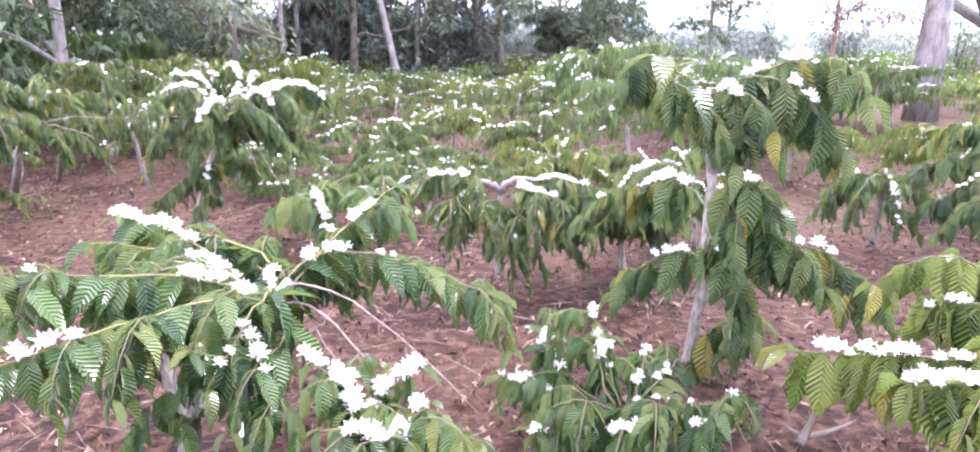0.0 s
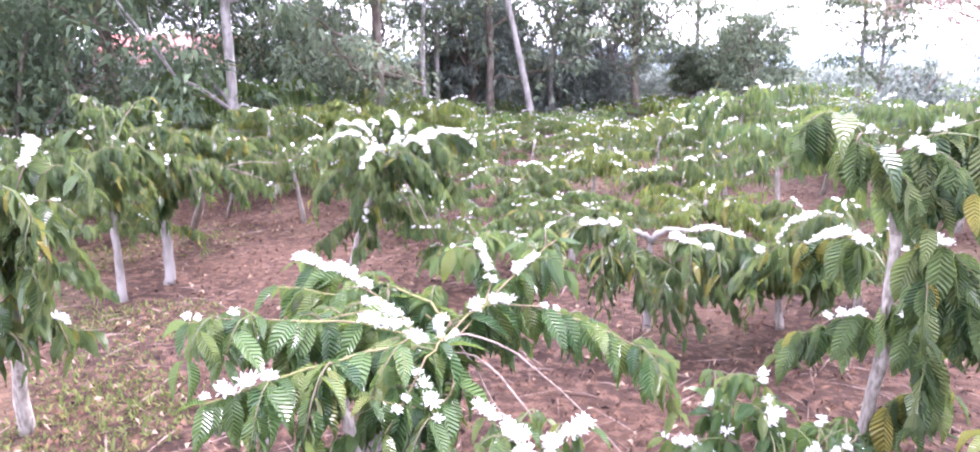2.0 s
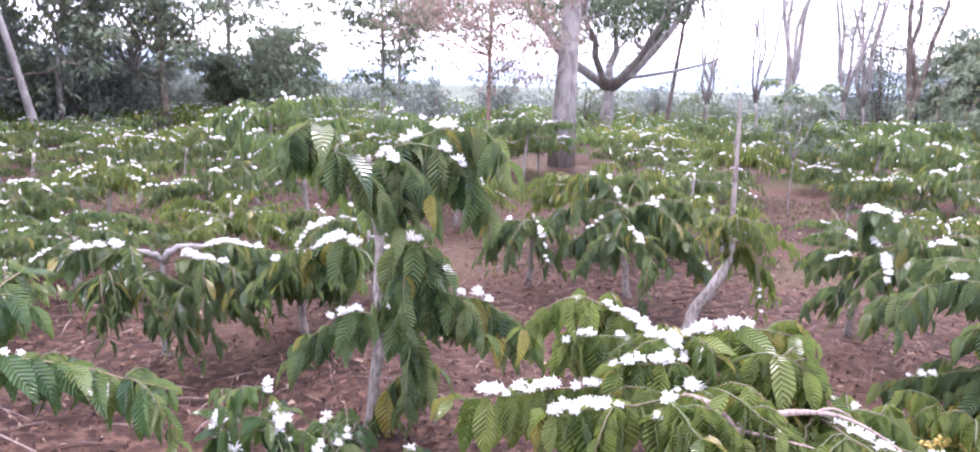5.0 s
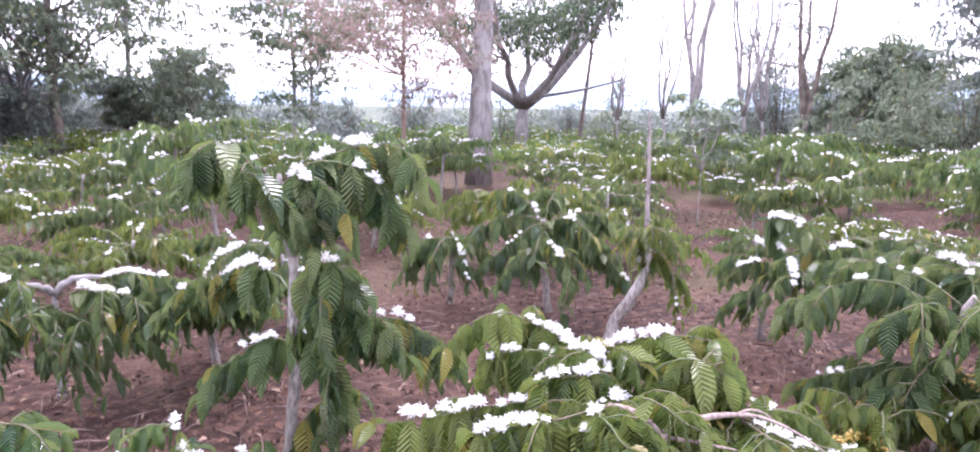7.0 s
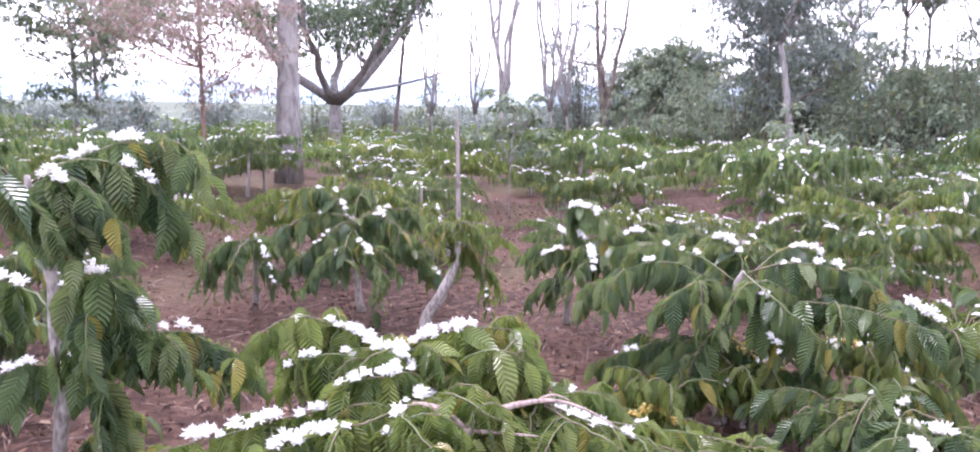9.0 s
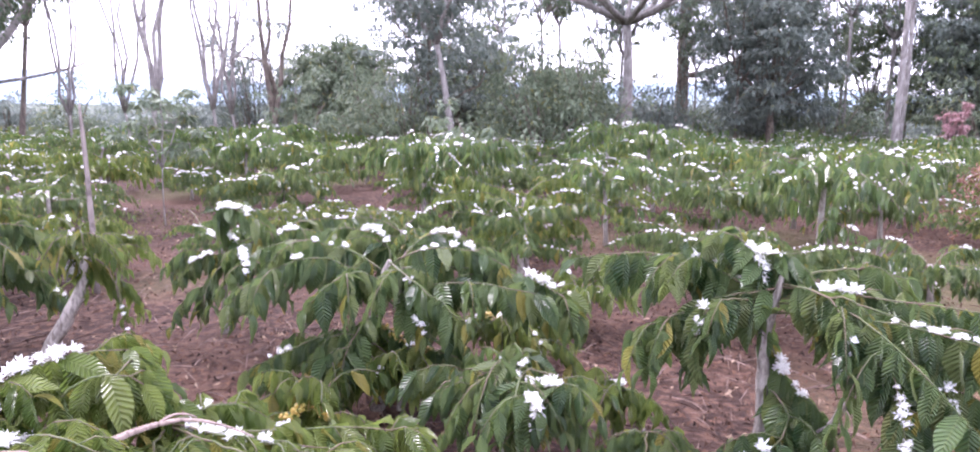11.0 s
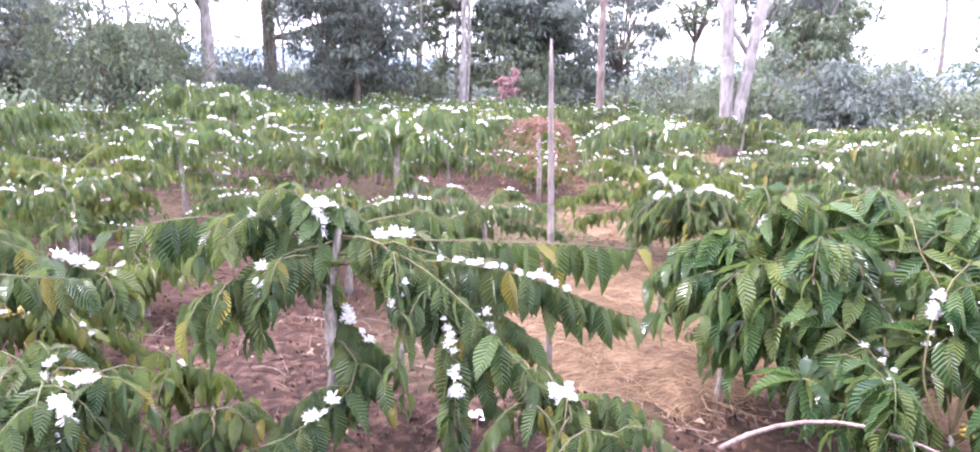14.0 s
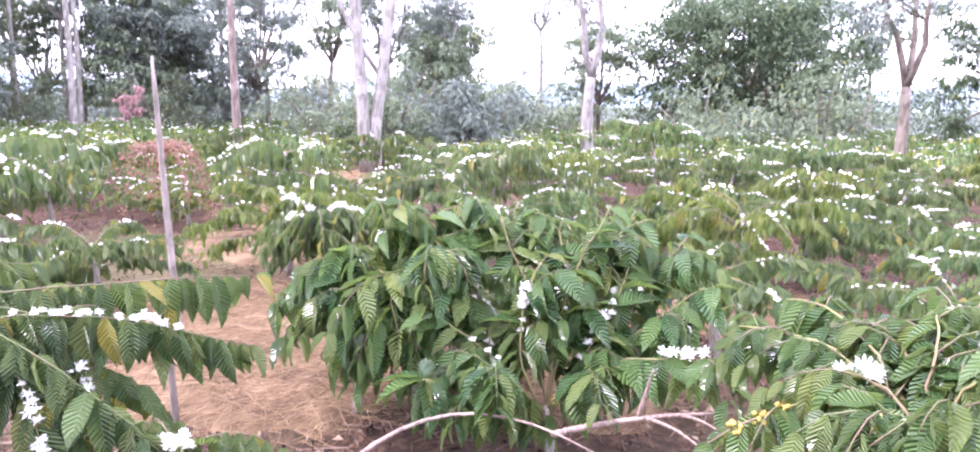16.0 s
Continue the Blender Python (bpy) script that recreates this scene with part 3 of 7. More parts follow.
def straw_stalks(patches, rng, per):
    """Thin curved dry stalks lying over the mat, three-sided."""
    verts, faces = [], []
    for px, py, pr in patches:
        near = math.hypot(px, py) < 8
        for _ in range(int(per * pr * pr * (1 if near else 0.2))):
            r, t = pr * math.sqrt(rng.random()), rng.uniform(0, 6.3)
            x, y = px + r * math.cos(t), py + r * math.sin(t)
            a, turn = rng.uniform(0, 6.3), rng.uniform(-1.3, 1.3)
            step, w = rng.uniform(0.03, 0.09), rng.uniform(0.0010, 0.0019) * (1 if near else 2)
            lift = rng.uniform(0.002, 0.02) + (rng.uniform(0, 0.05) if rng.random() < 0.12 else 0)
            o = len(verts)
            for i in range(5):
                q = min(1, math.hypot(x - px, y - py) / pr)
                z = (1 - q * q) * (0.05 + 0.09 * max(0, noise.noise((x * 2.1, y * 2.1, 8)))) + lift * (0.4 + 0.3 * i * (4 - i) / 2)
                s, c = math.sin(a) * w, math.cos(a) * w
                verts += [(x - s, y + c, z), (x + s, y - c, z), (x, y, z + w * 1.5)]
                x, y, a = x + math.cos(a) * step, y + math.sin(a) * step, a + turn / 4
            for i in range(4):
                for j in range(1, 3):
                    q, k = o + 3 * i, (j + 1) % 3
                    faces.append((q + j, q + k, q + 3 + k, q + 3 + j))
    tagged(new("straw_mulch", mesh_of("straw_mulch", verts, faces, [STRAW], smooth=False)), "matted golden-brown dry straw mulch on the soil", "straw", kind="stuff")


straw_stalks(STRAW_PATCHES, rng, 1500)
WEED_PATCHES = [(-2.7, 2.9, 0.45), (-2.8, 3.2, 0.40), (-3.2, 3.5, 0.40), (-5.2, 5.8, 0.60), (-4.6, 7.0, 0.60), (-5.1, 6.8, 0.50), (-4.0, 4.3, 0.40), (-4.6, 6.6, 0.7), (-3.4, 4.4, 0.5), (-2.7, 3.0, 0.5), (-1.4, 4.1, 0.35), (5.0, 8.6, 1.6), (7.0, 9.5, 1.9), (6.2, 12.0, 1.8), (3.9, 7.0, 0.7), (8.5, 7.6, 1.4), (2.1, 4.6, 0.4), (4.2, -3.3, 0.4), (3.3, 3.4, 0.3), (1.9, 6.6, 0.6)]
tuft_bed("weeds", "low green weeds and grass in patches", "weeds", WEED, WEED_PATCHES, rng, 1900, (0.015, 0.06), (0.003, 0.008), (0.3, 0.9))

# ---- the bushes that stand nearest ----
coffee_bush('pale green coffee bush with white blossoms and bare twigs', (-1.13, 2.28),
    [(0.11, -0.01, 0.40), (0.24, 0.21, 0.54), (0.34, 0.40, 0.70)], 0.050, [
    (0.76, (0.04, 0.35, 0.77), (-0.35, 0.15, 0.73), "--......."),
    (0.91, (-0.07, 0.19, 0.79), (-0.50, -0.13, 0.88), "--.OO.....oo"),
    (0.82, (-0.05, 0.53, 0.80), (-0.49, 0.76, 0.87), "--...OOOO"),
    (0.96, (0.05, 0.08, 0.71), (-0.34, -0.33, 0.68), "--.o......OOO"),
    (0.87, (0.23, 0.15, 0.68), (0.49, -0.13, 0.35), "..OOO..OOO."),
    (0.78, (0.50, 0.60, 0.83), (0.70, 0.89, 0.97), "---...OO.."),
    (0.93, (0.56, 0.56, 0.77), (1.20, 0.56, 0.55), "--.OOO.o...."),
    (0.84, (0.41, 0.73, 0.75), (0.31, 0.96, 0.92), "--..oOO"),
    (0.99, (0.15, 0.55, 0.78), (-0.15, 0.65, 0.83), "-......."),
    (0.89, (0.36, 0.09, 0.54), (0.14, -0.10, 0.63), "........"),
    (0.30, (0.03, -0.04, 0.51), (-0.01, -0.00, 0.63), "===="),
    (0.95, (0.13, 0.22, 0.71), (-0.13, -0.01, 0.64), "-......."),
    (0.86, (0.30, 0.18, 0.70), (0.20, -0.13, 0.51), ".......o"),
    (0.77, (0.38, 0.62, 0.67), (0.53, 0.65, 0.60), "......"),
    (0.92, (0.59, 0.36, 0.63), (1.10, 0.22, 0.20), "------"),
    (0.82, (0.54, 0.30, 0.55), (0.90, 0.00, 0.14), "------"),
    (0.97, (0.46, 0.33, 0.51), (0.73, 0.08, 0.22), "------"),
], leaf=0.215, gap=0.046, single=True, fill=0.25, splay=0.7, seed=11, mat=LEAF_LUSH, twig=STEM_YELLOW, shoots=3, hang=0.78)

coffee_bush('low coffee bush with short blossoming shoots beside the path', (-0.39, 2.12),
    [(-0.01, -0.00, 0.28)], 0.020, [
    (1.00, (-0.06, -0.01, 0.49), (-0.18, 0.01, 0.61), "..oo..oO"),
    (1.00, (0.01, 0.05, 0.46), (0.15, 0.12, 0.54), "..oOoOoO"),
    (1.00, (-0.04, -0.06, 0.47), (-0.10, 0.03, 0.56), ".OOOO"),
    (1.00, (0.03, -0.15, 0.44), (-0.12, -0.18, 0.48), "..OO."),
    (1.00, (0.11, -0.13, 0.45), (0.20, -0.07, 0.51), "..OO."),
    (1.00, (0.15, -0.13, 0.36), (0.38, -0.11, 0.44), "......"),
    (1.00, (0.03, -0.15, 0.40), (0.14, -0.18, 0.45), "..OO"),
], leaf=0.17, gap=0.060, single=True, seed=12, mat=LEAF_LUSH)

coffee_bush('tall thin-stemmed coffee bush with large drooping leaves', (0.98, 3.30),
    [(0.03, -0.10, 0.60), (-0.00, -0.15, 1.11), (-0.05, -0.18, 1.41)], 0.032, [
    (0.76, (-0.24, -0.19, 1.52), (-0.43, -0.25, 1.46), "-----...."),
    (0.91, (-0.19, -0.30, 1.47), (-0.26, -0.39, 1.37), "---o.."),
    (0.82, (0.19, -0.21, 1.50), (0.53, -0.26, 1.48), "--..Oo.OOo.."),
    (0.96, (0.22, -0.28, 1.45), (0.46, -0.39, 1.18), "--.....OOO..."),
    (0.87, (0.01, -0.31, 1.42), (0.03, -0.42, 1.24), "..OOO.."),
    (0.50, (-0.07, 0.18, 0.94), (-0.16, 0.51, 0.81), "--OOOO"),
    (0.50, (0.09, -0.28, 1.03), (0.23, -0.34, 0.93), "--OOOOO.."),
    (0.50, (0.16, -0.31, 0.87), (0.31, -0.37, 0.75), "-........"),
    (0.33, (0.32, -0.27, 0.76), (0.66, -0.44, 0.58), "--..oooooOO..."),
    (0.33, (-0.11, -0.06, 0.65), (-0.33, -0.01, 0.48), "--oOoOo..."),
    (0.42, (0.09, -0.23, 0.65), (0.16, -0.31, 0.44), "..oO...."),
    (0.08, (0.12, -0.08, 0.28), (0.25, -0.13, 0.30), "......"),
], leaf=0.265, gap=0.046, single=True, seed=21, shoots=1, hang=0.93, splay=0.4)

coffee_bush('low dense coffee seedling bush dotted with white blossoms', (0.55, 2.59),
    [(-0.00, 0.00, 0.09), (-0.01, 0.00, 0.17)], 0.018, [
    (0.76, (-0.07, 0.12, 0.33), (-0.13, 0.23, 0.51), "...oOoO"),
    (0.91, (-0.10, 0.07, 0.30), (-0.04, 0.26, 0.38), "...oOo"),
    (0.82, (-0.25, 0.14, 0.29), (-0.31, 0.20, 0.41), "....OoO"),
    (0.96, (-0.28, 0.04, 0.23), (-0.51, 0.06, 0.31), "....ooOo"),
    (0.87, (0.12, 0.02, 0.30), (0.22, 0.10, 0.36), "...oo."),
    (0.78, (0.05, 0.04, 0.29), (0.11, 0.23, 0.34), "..o.o"),
    (0.93, (0.17, -0.09, 0.25), (0.39, -0.22, 0.35), "....o..o"),
    (0.84, (-0.08, -0.14, 0.17), (-0.03, -0.25, 0.24), "..OO"),
    (0.99, (-0.27, -0.11, 0.15), (-0.39, -0.20, 0.21), "....o"),
    (0.89, (0.15, -0.24, 0.23), (0.25, -0.33, 0.36), "...oo"),
    (0.80, (0.01, -0.15, 0.31), (0.07, -0.27, 0.35), "..o.o"),
    (0.95, (-0.18, -0.12, 0.29), (-0.32, -0.15, 0.28), "....."),
], leaf=0.17, gap=0.055, single=True, seed=31, mat=LEAF_LUSH)

coffee_bush('near coffee bush with thick bars of white blossom', (1.99, 2.02),
    [(-0.00, 0.00, 0.45), (-0.02, 0.02, 0.60)], 0.035, [
    (0.76, (-0.09, 0.22, 0.72), (-0.25, 0.52, 0.84), "....OOOO."),
    (0.91, (0.01, 0.13, 0.77), (0.27, -0.14, 0.82), "..OOOOOOO."),
    (0.82, (-0.38, 0.12, 0.61), (-0.95, 0.32, 0.56), "..ooOoOoOOO."),
    (0.96, (-0.42, -0.10, 0.64), (-0.73, -0.01, 0.61), "....OOO"),
    (0.87, (-0.10, 0.09, 0.73), (-0.20, 0.23, 0.76), "..OOO."),
    (0.78, (0.07, -0.14, 0.77), (0.19, -0.28, 0.74), "........"),
    (0.93, (-0.24, -0.12, 0.65), (-0.40, -0.18, 0.61), "oOoOo"),
    (0.84, (-0.22, 0.25, 0.72), (-0.39, 0.42, 0.68), "...oooo"),
    (0.99, (-0.16, 0.01, 0.71), (-0.36, 0.10, 0.69), "..oOoO"),
    (0.89, (-0.13, -0.22, 0.69), (-0.08, -0.42, 0.64), "......"),
    (0.80, (-0.32, -0.18, 0.67), (-0.38, -0.40, 0.64), "......"),
], leaf=0.25, gap=0.044, single=True, seed=41, mat=LEAF_YELLOWISH, shoots=2, hang=0.96, splay=0.28)

coffee_bush('umbrella-shaped coffee bush in full bloom', (-2.47, 5.86),
    [(0.24, -0.19, 0.63), (0.51, -0.30, 0.99)], 0.045, [
    (0.76, (0.52, -0.62, 1.14), (0.48, -0.95, 1.03), "..OOOOOO"),
    (0.91, (0.31, -0.38, 1.28), (0.05, -0.48, 1.26), "..OOOO."),
    (0.82, (0.61, -0.16, 1.24), (0.58, -0.07, 1.26), ".OOO"),
    (0.96, (0.74, -0.43, 1.19), (0.93, -0.58, 1.03), "-OOOOO."),
    (0.87, (0.86, -0.19, 1.22), (1.17, -0.21, 1.13), "-.OOOOO"),
    (0.78, (0.28, -0.60, 1.03), (0.07, -0.80, 0.83), "......."),
    (0.93, (0.70, -0.55, 0.88), (0.96, -0.68, 0.49), "------"),
    (0.50, (0.12, -0.45, 0.53), (-0.01, -0.73, 0.41), "......"),
    (0.50, (0.36, -0.57, 0.61), (0.51, -0.83, 0.48), "..ooo."),
    (0.50, (0.55, -0.29, 0.65), (0.74, -0.33, 0.46), "......"),
    (0.80, (0.71, -0.23, 0.98), (1.06, -0.14, 0.77), "......."),
    (0.95, (0.46, -0.75, 0.96), (0.36, -0.90, 0.67), "......"),
    (0.86, (0.66, -0.57, 0.84), (0.79, -0.63, 0.57), "-----"),
    (0.90, (0.35, -0.55, 1.22), (0.18, -0.72, 1.20), "-*OO**"),
    (0.92, (0.75, -0.45, 1.21), (0.97, -0.46, 1.15), "-OO**."),
    (0.85, (0.50, -0.10, 1.30), (0.33, 0.12, 1.33), "-.OOOO"),
    (0.95, (0.62, -0.52, 1.20), (0.70, -0.78, 1.10), "-OOO.."),
], leaf=0.18, gap=0.050, single=False, fill=0.35, splay=0.7, seed=51, shoots=2)

coffee_bush('coffee bush on a pale bare fork with splayed leaves below', (0.06, 4.77),
    [(-0.00, -0.02, 0.28), (-0.00, -0.07, 0.62)], 0.032, [
    (1.00, (-0.10, -0.10, 0.69), (-0.24, -0.16, 0.72), "===="),
    (0.98, (0.14, -0.09, 0.71), (0.40, -0.12, 0.66), "===="),
    (1.00, (-0.27, -0.20, 0.74), (-0.52, -0.30, 0.73), "--.OOOO."),
    (0.95, (0.32, -0.15, 0.71), (0.64, -0.25, 0.67), "---OOO.."),
    (0.96, (0.20, -0.26, 0.66), (0.42, -0.42, 0.60), "-.OOOO."),
    (0.90, (-0.15, -0.30, 0.56), (-0.32, -0.47, 0.43), "-......"),
    (0.85, (0.10, -0.32, 0.53), (0.32, -0.50, 0.42), "-......"),
    (0.80, (0.00, -0.30, 0.49), (-0.06, -0.50, 0.38), "......."),
    (0.90, (-0.24, -0.26, 0.62), (-0.42, -0.44, 0.56), ".oOO..."),
], leaf=0.19, gap=0.046, single=False, fill=0.0, seed=61, bark=BARK_PALE, shoots=3, splay=1.0)

coffee_bush('coffee bush with blossom bars along level branches', (0.94, 4.88),
    [(-0.02, -0.02, 0.25), (-0.08, -0.06, 0.48)], 0.030, [
    (0.76, (-0.27, -0.03, 0.59), (-0.46, -0.01, 0.62), "..OOOO"),
    (0.91, (-0.07, -0.37, 0.61), (0.07, -0.60, 0.59), ".OOO.."),
    (0.82, (-0.27, -0.33, 0.55), (-0.39, -0.42, 0.40), "......"),
    (0.96, (0.09, -0.20, 0.47), (0.28, -0.35, 0.43), "......"),
    (0.87, (0.05, 0.32, 0.58), (0.33, 0.57, 0.67), "..ooOO"),
    (0.78, (-0.25, -0.44, 0.61), (-0.24, -0.64, 0.56), ".OO..."),
], leaf=0.20, gap=0.046, single=False, fill=0.2, shoots=3, seed=62, splay=0.8)

coffee_bush('dark green coffee bush with few blossoms', (3.66, 4.85),
    [(-0.05, 0.04, 0.41), (-0.06, 0.04, 0.79)], 0.035, [
    (0.76, (-0.13, 0.22, 0.93), (-0.31, 0.33, 0.98), "......"),
    (0.91, (-0.01, -0.24, 0.82), (0.04, -0.54, 0.69), "..oO.."),
    (0.82, (0.05, -0.42, 0.64), (0.23, -0.71, 0.35), "......o"),
    (0.96, (-0.34, -0.01, 0.68), (-0.60, 0.04, 0.47), "...oo.."),
    (0.87, (-0.27, -0.42, 0.62), (-0.27, -0.67, 0.43), "..oO.."),
    (0.78, (0.10, 0.18, 0.92), (0.36, 0.35, 0.94), "......"),
    (0.93, (0.25, -0.07, 0.84), (0.56, -0.20, 0.72), "..o..."),
    (0.84, (-0.33, -0.26, 0.65), (-0.48, -0.40, 0.44), "......."),
    (0.99, (-0.36, 0.25, 0.78), (-0.64, 0.29, 0.58), "......."),
], leaf=0.215, gap=0.046, single=False, fill=0.2, seed=71, splay=0.5)

coffee_bush('sparse coffee bush with arching blossom sprays', (3.03, 5.49),
    [(0.02, -0.01, 0.47), (0.02, -0.01, 0.63)], 0.025, [
    (0.76, (-0.19, -0.01, 0.57), (-0.33, -0.06, 0.40), "..oOo."),
    (0.91, (-0.03, -0.21, 0.53), (-0.05, -0.43, 0.28), "..oOOo"),
    (0.82, (-0.28, -0.30, 0.57), (-0.37, -0.37, 0.31), "......"),
    (0.96, (0.14, 0.04, 0.56), (0.38, -0.11, 0.45), "......"),
], leaf=0.20, gap=0.060, single=False, fill=0.2, seed=72)

coffee_bush('pruned leaning coffee stump with fresh yellow-green shoots', (3.54, 3.98),
    [(0.06, -0.04, 0.17), (0.15, -0.19, 0.46), (0.19, -0.23, 0.72)], 0.050, [
    (0.76, (0.12, -0.16, 0.84), (-0.04, -0.15, 0.74), "....."),
    (0.91, (0.31, -0.21, 0.83), (0.41, -0.31, 0.73), "....."),
    (0.82, (0.11, -0.29, 0.89), (-0.01, -0.45, 0.84), "...."),
    (0.96, (0.21, -0.39, 0.65), (0.20, -0.52, 0.28), "-----o"),
    (0.87, (0.23, -0.34, 0.73), (0.24, -0.43, 0.43), "------"),
], leaf=0.16, gap=0.060, single=False, seed=81, mat=LEAF_YELLOWISH)

coffee_bush('wide coffee bush with arching branches and scattered blossoms', (3.83, 1.75),
    [(0.18, 0.10, 0.29), (0.19, 0.08, 0.52), (0.13, -0.02, 0.82)], 0.038, [
    (0.76, (-0.07, 0.37, 0.84), (-0.32, 0.74, 0.59), "-....o..."),
    (0.91, (0.13, 0.41, 0.89), (0.03, 0.76, 0.85), "-..o.o..."),
    (0.82, (-0.03, -0.17, 0.75), (-0.16, -0.37, 0.50), "----OOO"),
    (0.96, (0.16, -0.37, 0.92), (0.18, -0.76, 0.80), "--.oo.O...."),
    (0.87, (0.40, -0.14, 0.93), (0.48, -0.39, 0.86), "--..OO."),
    (0.78, (0.01, -0.53, 0.76), (0.02, -0.96, 0.73), "--........."),
    (0.93, (0.17, -0.73, 0.80), (0.15, -1.12, 0.59), "--.....OO..."),
    (0.84, (-0.15, 0.09, 0.79), (-0.34, 0.23, 0.63), "-......."),
    (0.99, (-0.09, -0.26, 0.78), (-0.18, -0.61, 0.60), "-........"),
    (0.55, (-0.15, 0.29, 0.41), (-0.35, 0.61, 0.25), ".....o."),
    (0.50, (-0.23, 0.24, 0.28), (-0.39, 0.32, 0.09), "......"),
    (0.55, (0.01, -0.25, 0.39), (0.02, -0.56, 0.35), "......."),
    (0.60, (-0.12, 0.04, 0.49), (-0.34, 0.02, 0.34), "......"),
    (0.77, (0.38, 0.14, 0.88), (0.41, 0.53, 0.92), "-..oO.."),
], leaf=0.225, gap=0.052, single=True, splay=0.6, seed=91, shoots=2, fruits=((10, .2, .9), (11, .1, .7)))

coffee_bush('low yellowish coffee shoots under a larger bush', (3.86, 1.62),
    [(0.00, 0.01, 0.15), (0.02, 0.00, 0.27)], 0.020, [
    (0.90, (0.15, -0.00, 0.40), (0.31, -0.00, 0.32), "....oo"),
    (0.72, (-0.11, 0.10, 0.31), (-0.21, 0.20, 0.36), "......"),
    (0.84, (0.06, -0.17, 0.27), (0.12, -0.33, 0.31), "......"),
    (0.50, (0.07, 0.14, 0.38), (0.14, 0.29, 0.14), "......"),
    (0.58, (-0.16, 0.00, 0.29), (-0.33, 0.01, 0.25), "....oo"),
    (0.58, (0.14, -0.11, 0.26), (0.28, -0.21, 0.22), "..o..."),
    (0.64, (-0.07, 0.16, 0.38), (-0.15, 0.31, 0.18), "..o..."),
    (0.90, (-0.10, -0.15, 0.41), (-0.21, -0.30, 0.24), "..o..."),
    (0.55, (0.13, 0.10, 0.38), (0.27, 0.20, 0.27), "....oo"),
    (0.65, (-0.13, 0.01, 0.35), (-0.26, 0.03, 0.36), "......"),
], leaf=0.18, gap=0.058, single=False, fill=0.15, splay=0.7, seed=401, mat=LEAF_YELLOWISH, shoots=1, fruits=((2, .1, .8), (5, .2, .9)))

coffee_bush('low yellowish coffee shoots under a larger bush', (4.66, 1.20),
    [(0.00, 0.01, 0.16), (0.02, 0.00, 0.29)], 0.020, [
    (0.77, (0.13, 0.03, 0.39), (0.27, 0.05, 0.24), "....oo"),
    (0.50, (-0.15, 0.12, 0.39), (-0.29, 0.25, 0.32), "....oo"),
    (0.85, (0.03, -0.17, 0.39), (0.06, -0.35, 0.33), "....oo"),
    (0.81, (0.11, 0.09, 0.38), (0.22, 0.18, 0.13), "....oo"),
    (0.87, (-0.17, -0.01, 0.44), (-0.33, -0.01, 0.16), "..o..."),
    (0.83, (0.15, -0.13, 0.34), (0.30, -0.25, 0.19), "......"),
    (0.91, (-0.07, 0.15, 0.37), (-0.14, 0.31, 0.35), "......"),
    (0.82, (-0.10, -0.12, 0.34), (-0.19, -0.23, 0.19), "....oo"),
    (0.73, (0.18, 0.09, 0.29), (0.36, 0.18, 0.38), "......"),
    (0.86, (-0.12, 0.08, 0.37), (-0.24, 0.16, 0.26), "..o..."),
    (0.57, (0.07, -0.12, 0.28), (0.13, -0.25, 0.16), "....oo"),
], leaf=0.18, gap=0.058, single=False, fill=0.15, splay=0.7, seed=402, mat=LEAF_YELLOWISH, shoots=1, fruits=((1, .1, .8), (6, .2, .9)))

coffee_bush('low leafy coffee shoots on the soil', (5.61, 0.99),
    [(0.00, 0.01, 0.16), (0.02, 0.00, 0.29)], 0.020, [
    (1.00, (0.16, -0.02, 0.41), (0.32, -0.05, 0.37), "....oo"),
    (0.87, (-0.11, 0.15, 0.37), (-0.21, 0.30, 0.23), "..o..."),
    (0.94, (0.01, -0.20, 0.44), (0.01, -0.40, 0.30), "......"),
    (0.79, (0.11, 0.09, 0.41), (0.22, 0.19, 0.39), "....oo"),
    (0.87, (-0.21, -0.03, 0.41), (-0.42, -0.06, 0.39), "......"),
    (0.53, (0.12, -0.07, 0.40), (0.25, -0.14, 0.22), "..o..."),
    (0.67, (-0.06, 0.18, 0.36), (-0.12, 0.36, 0.31), "....oo"),
    (0.71, (-0.15, -0.16, 0.40), (-0.30, -0.31, 0.35), "......"),
    (0.58, (0.16, 0.09, 0.40), (0.32, 0.18, 0.15), "......"),
    (0.67, (-0.15, 0.04, 0.29), (-0.29, 0.08, 0.20), "....oo"),
], leaf=0.18, gap=0.058, single=False, fill=0.15, splay=0.7, seed=403, mat=LEAF_YELLOWISH, shoots=1)

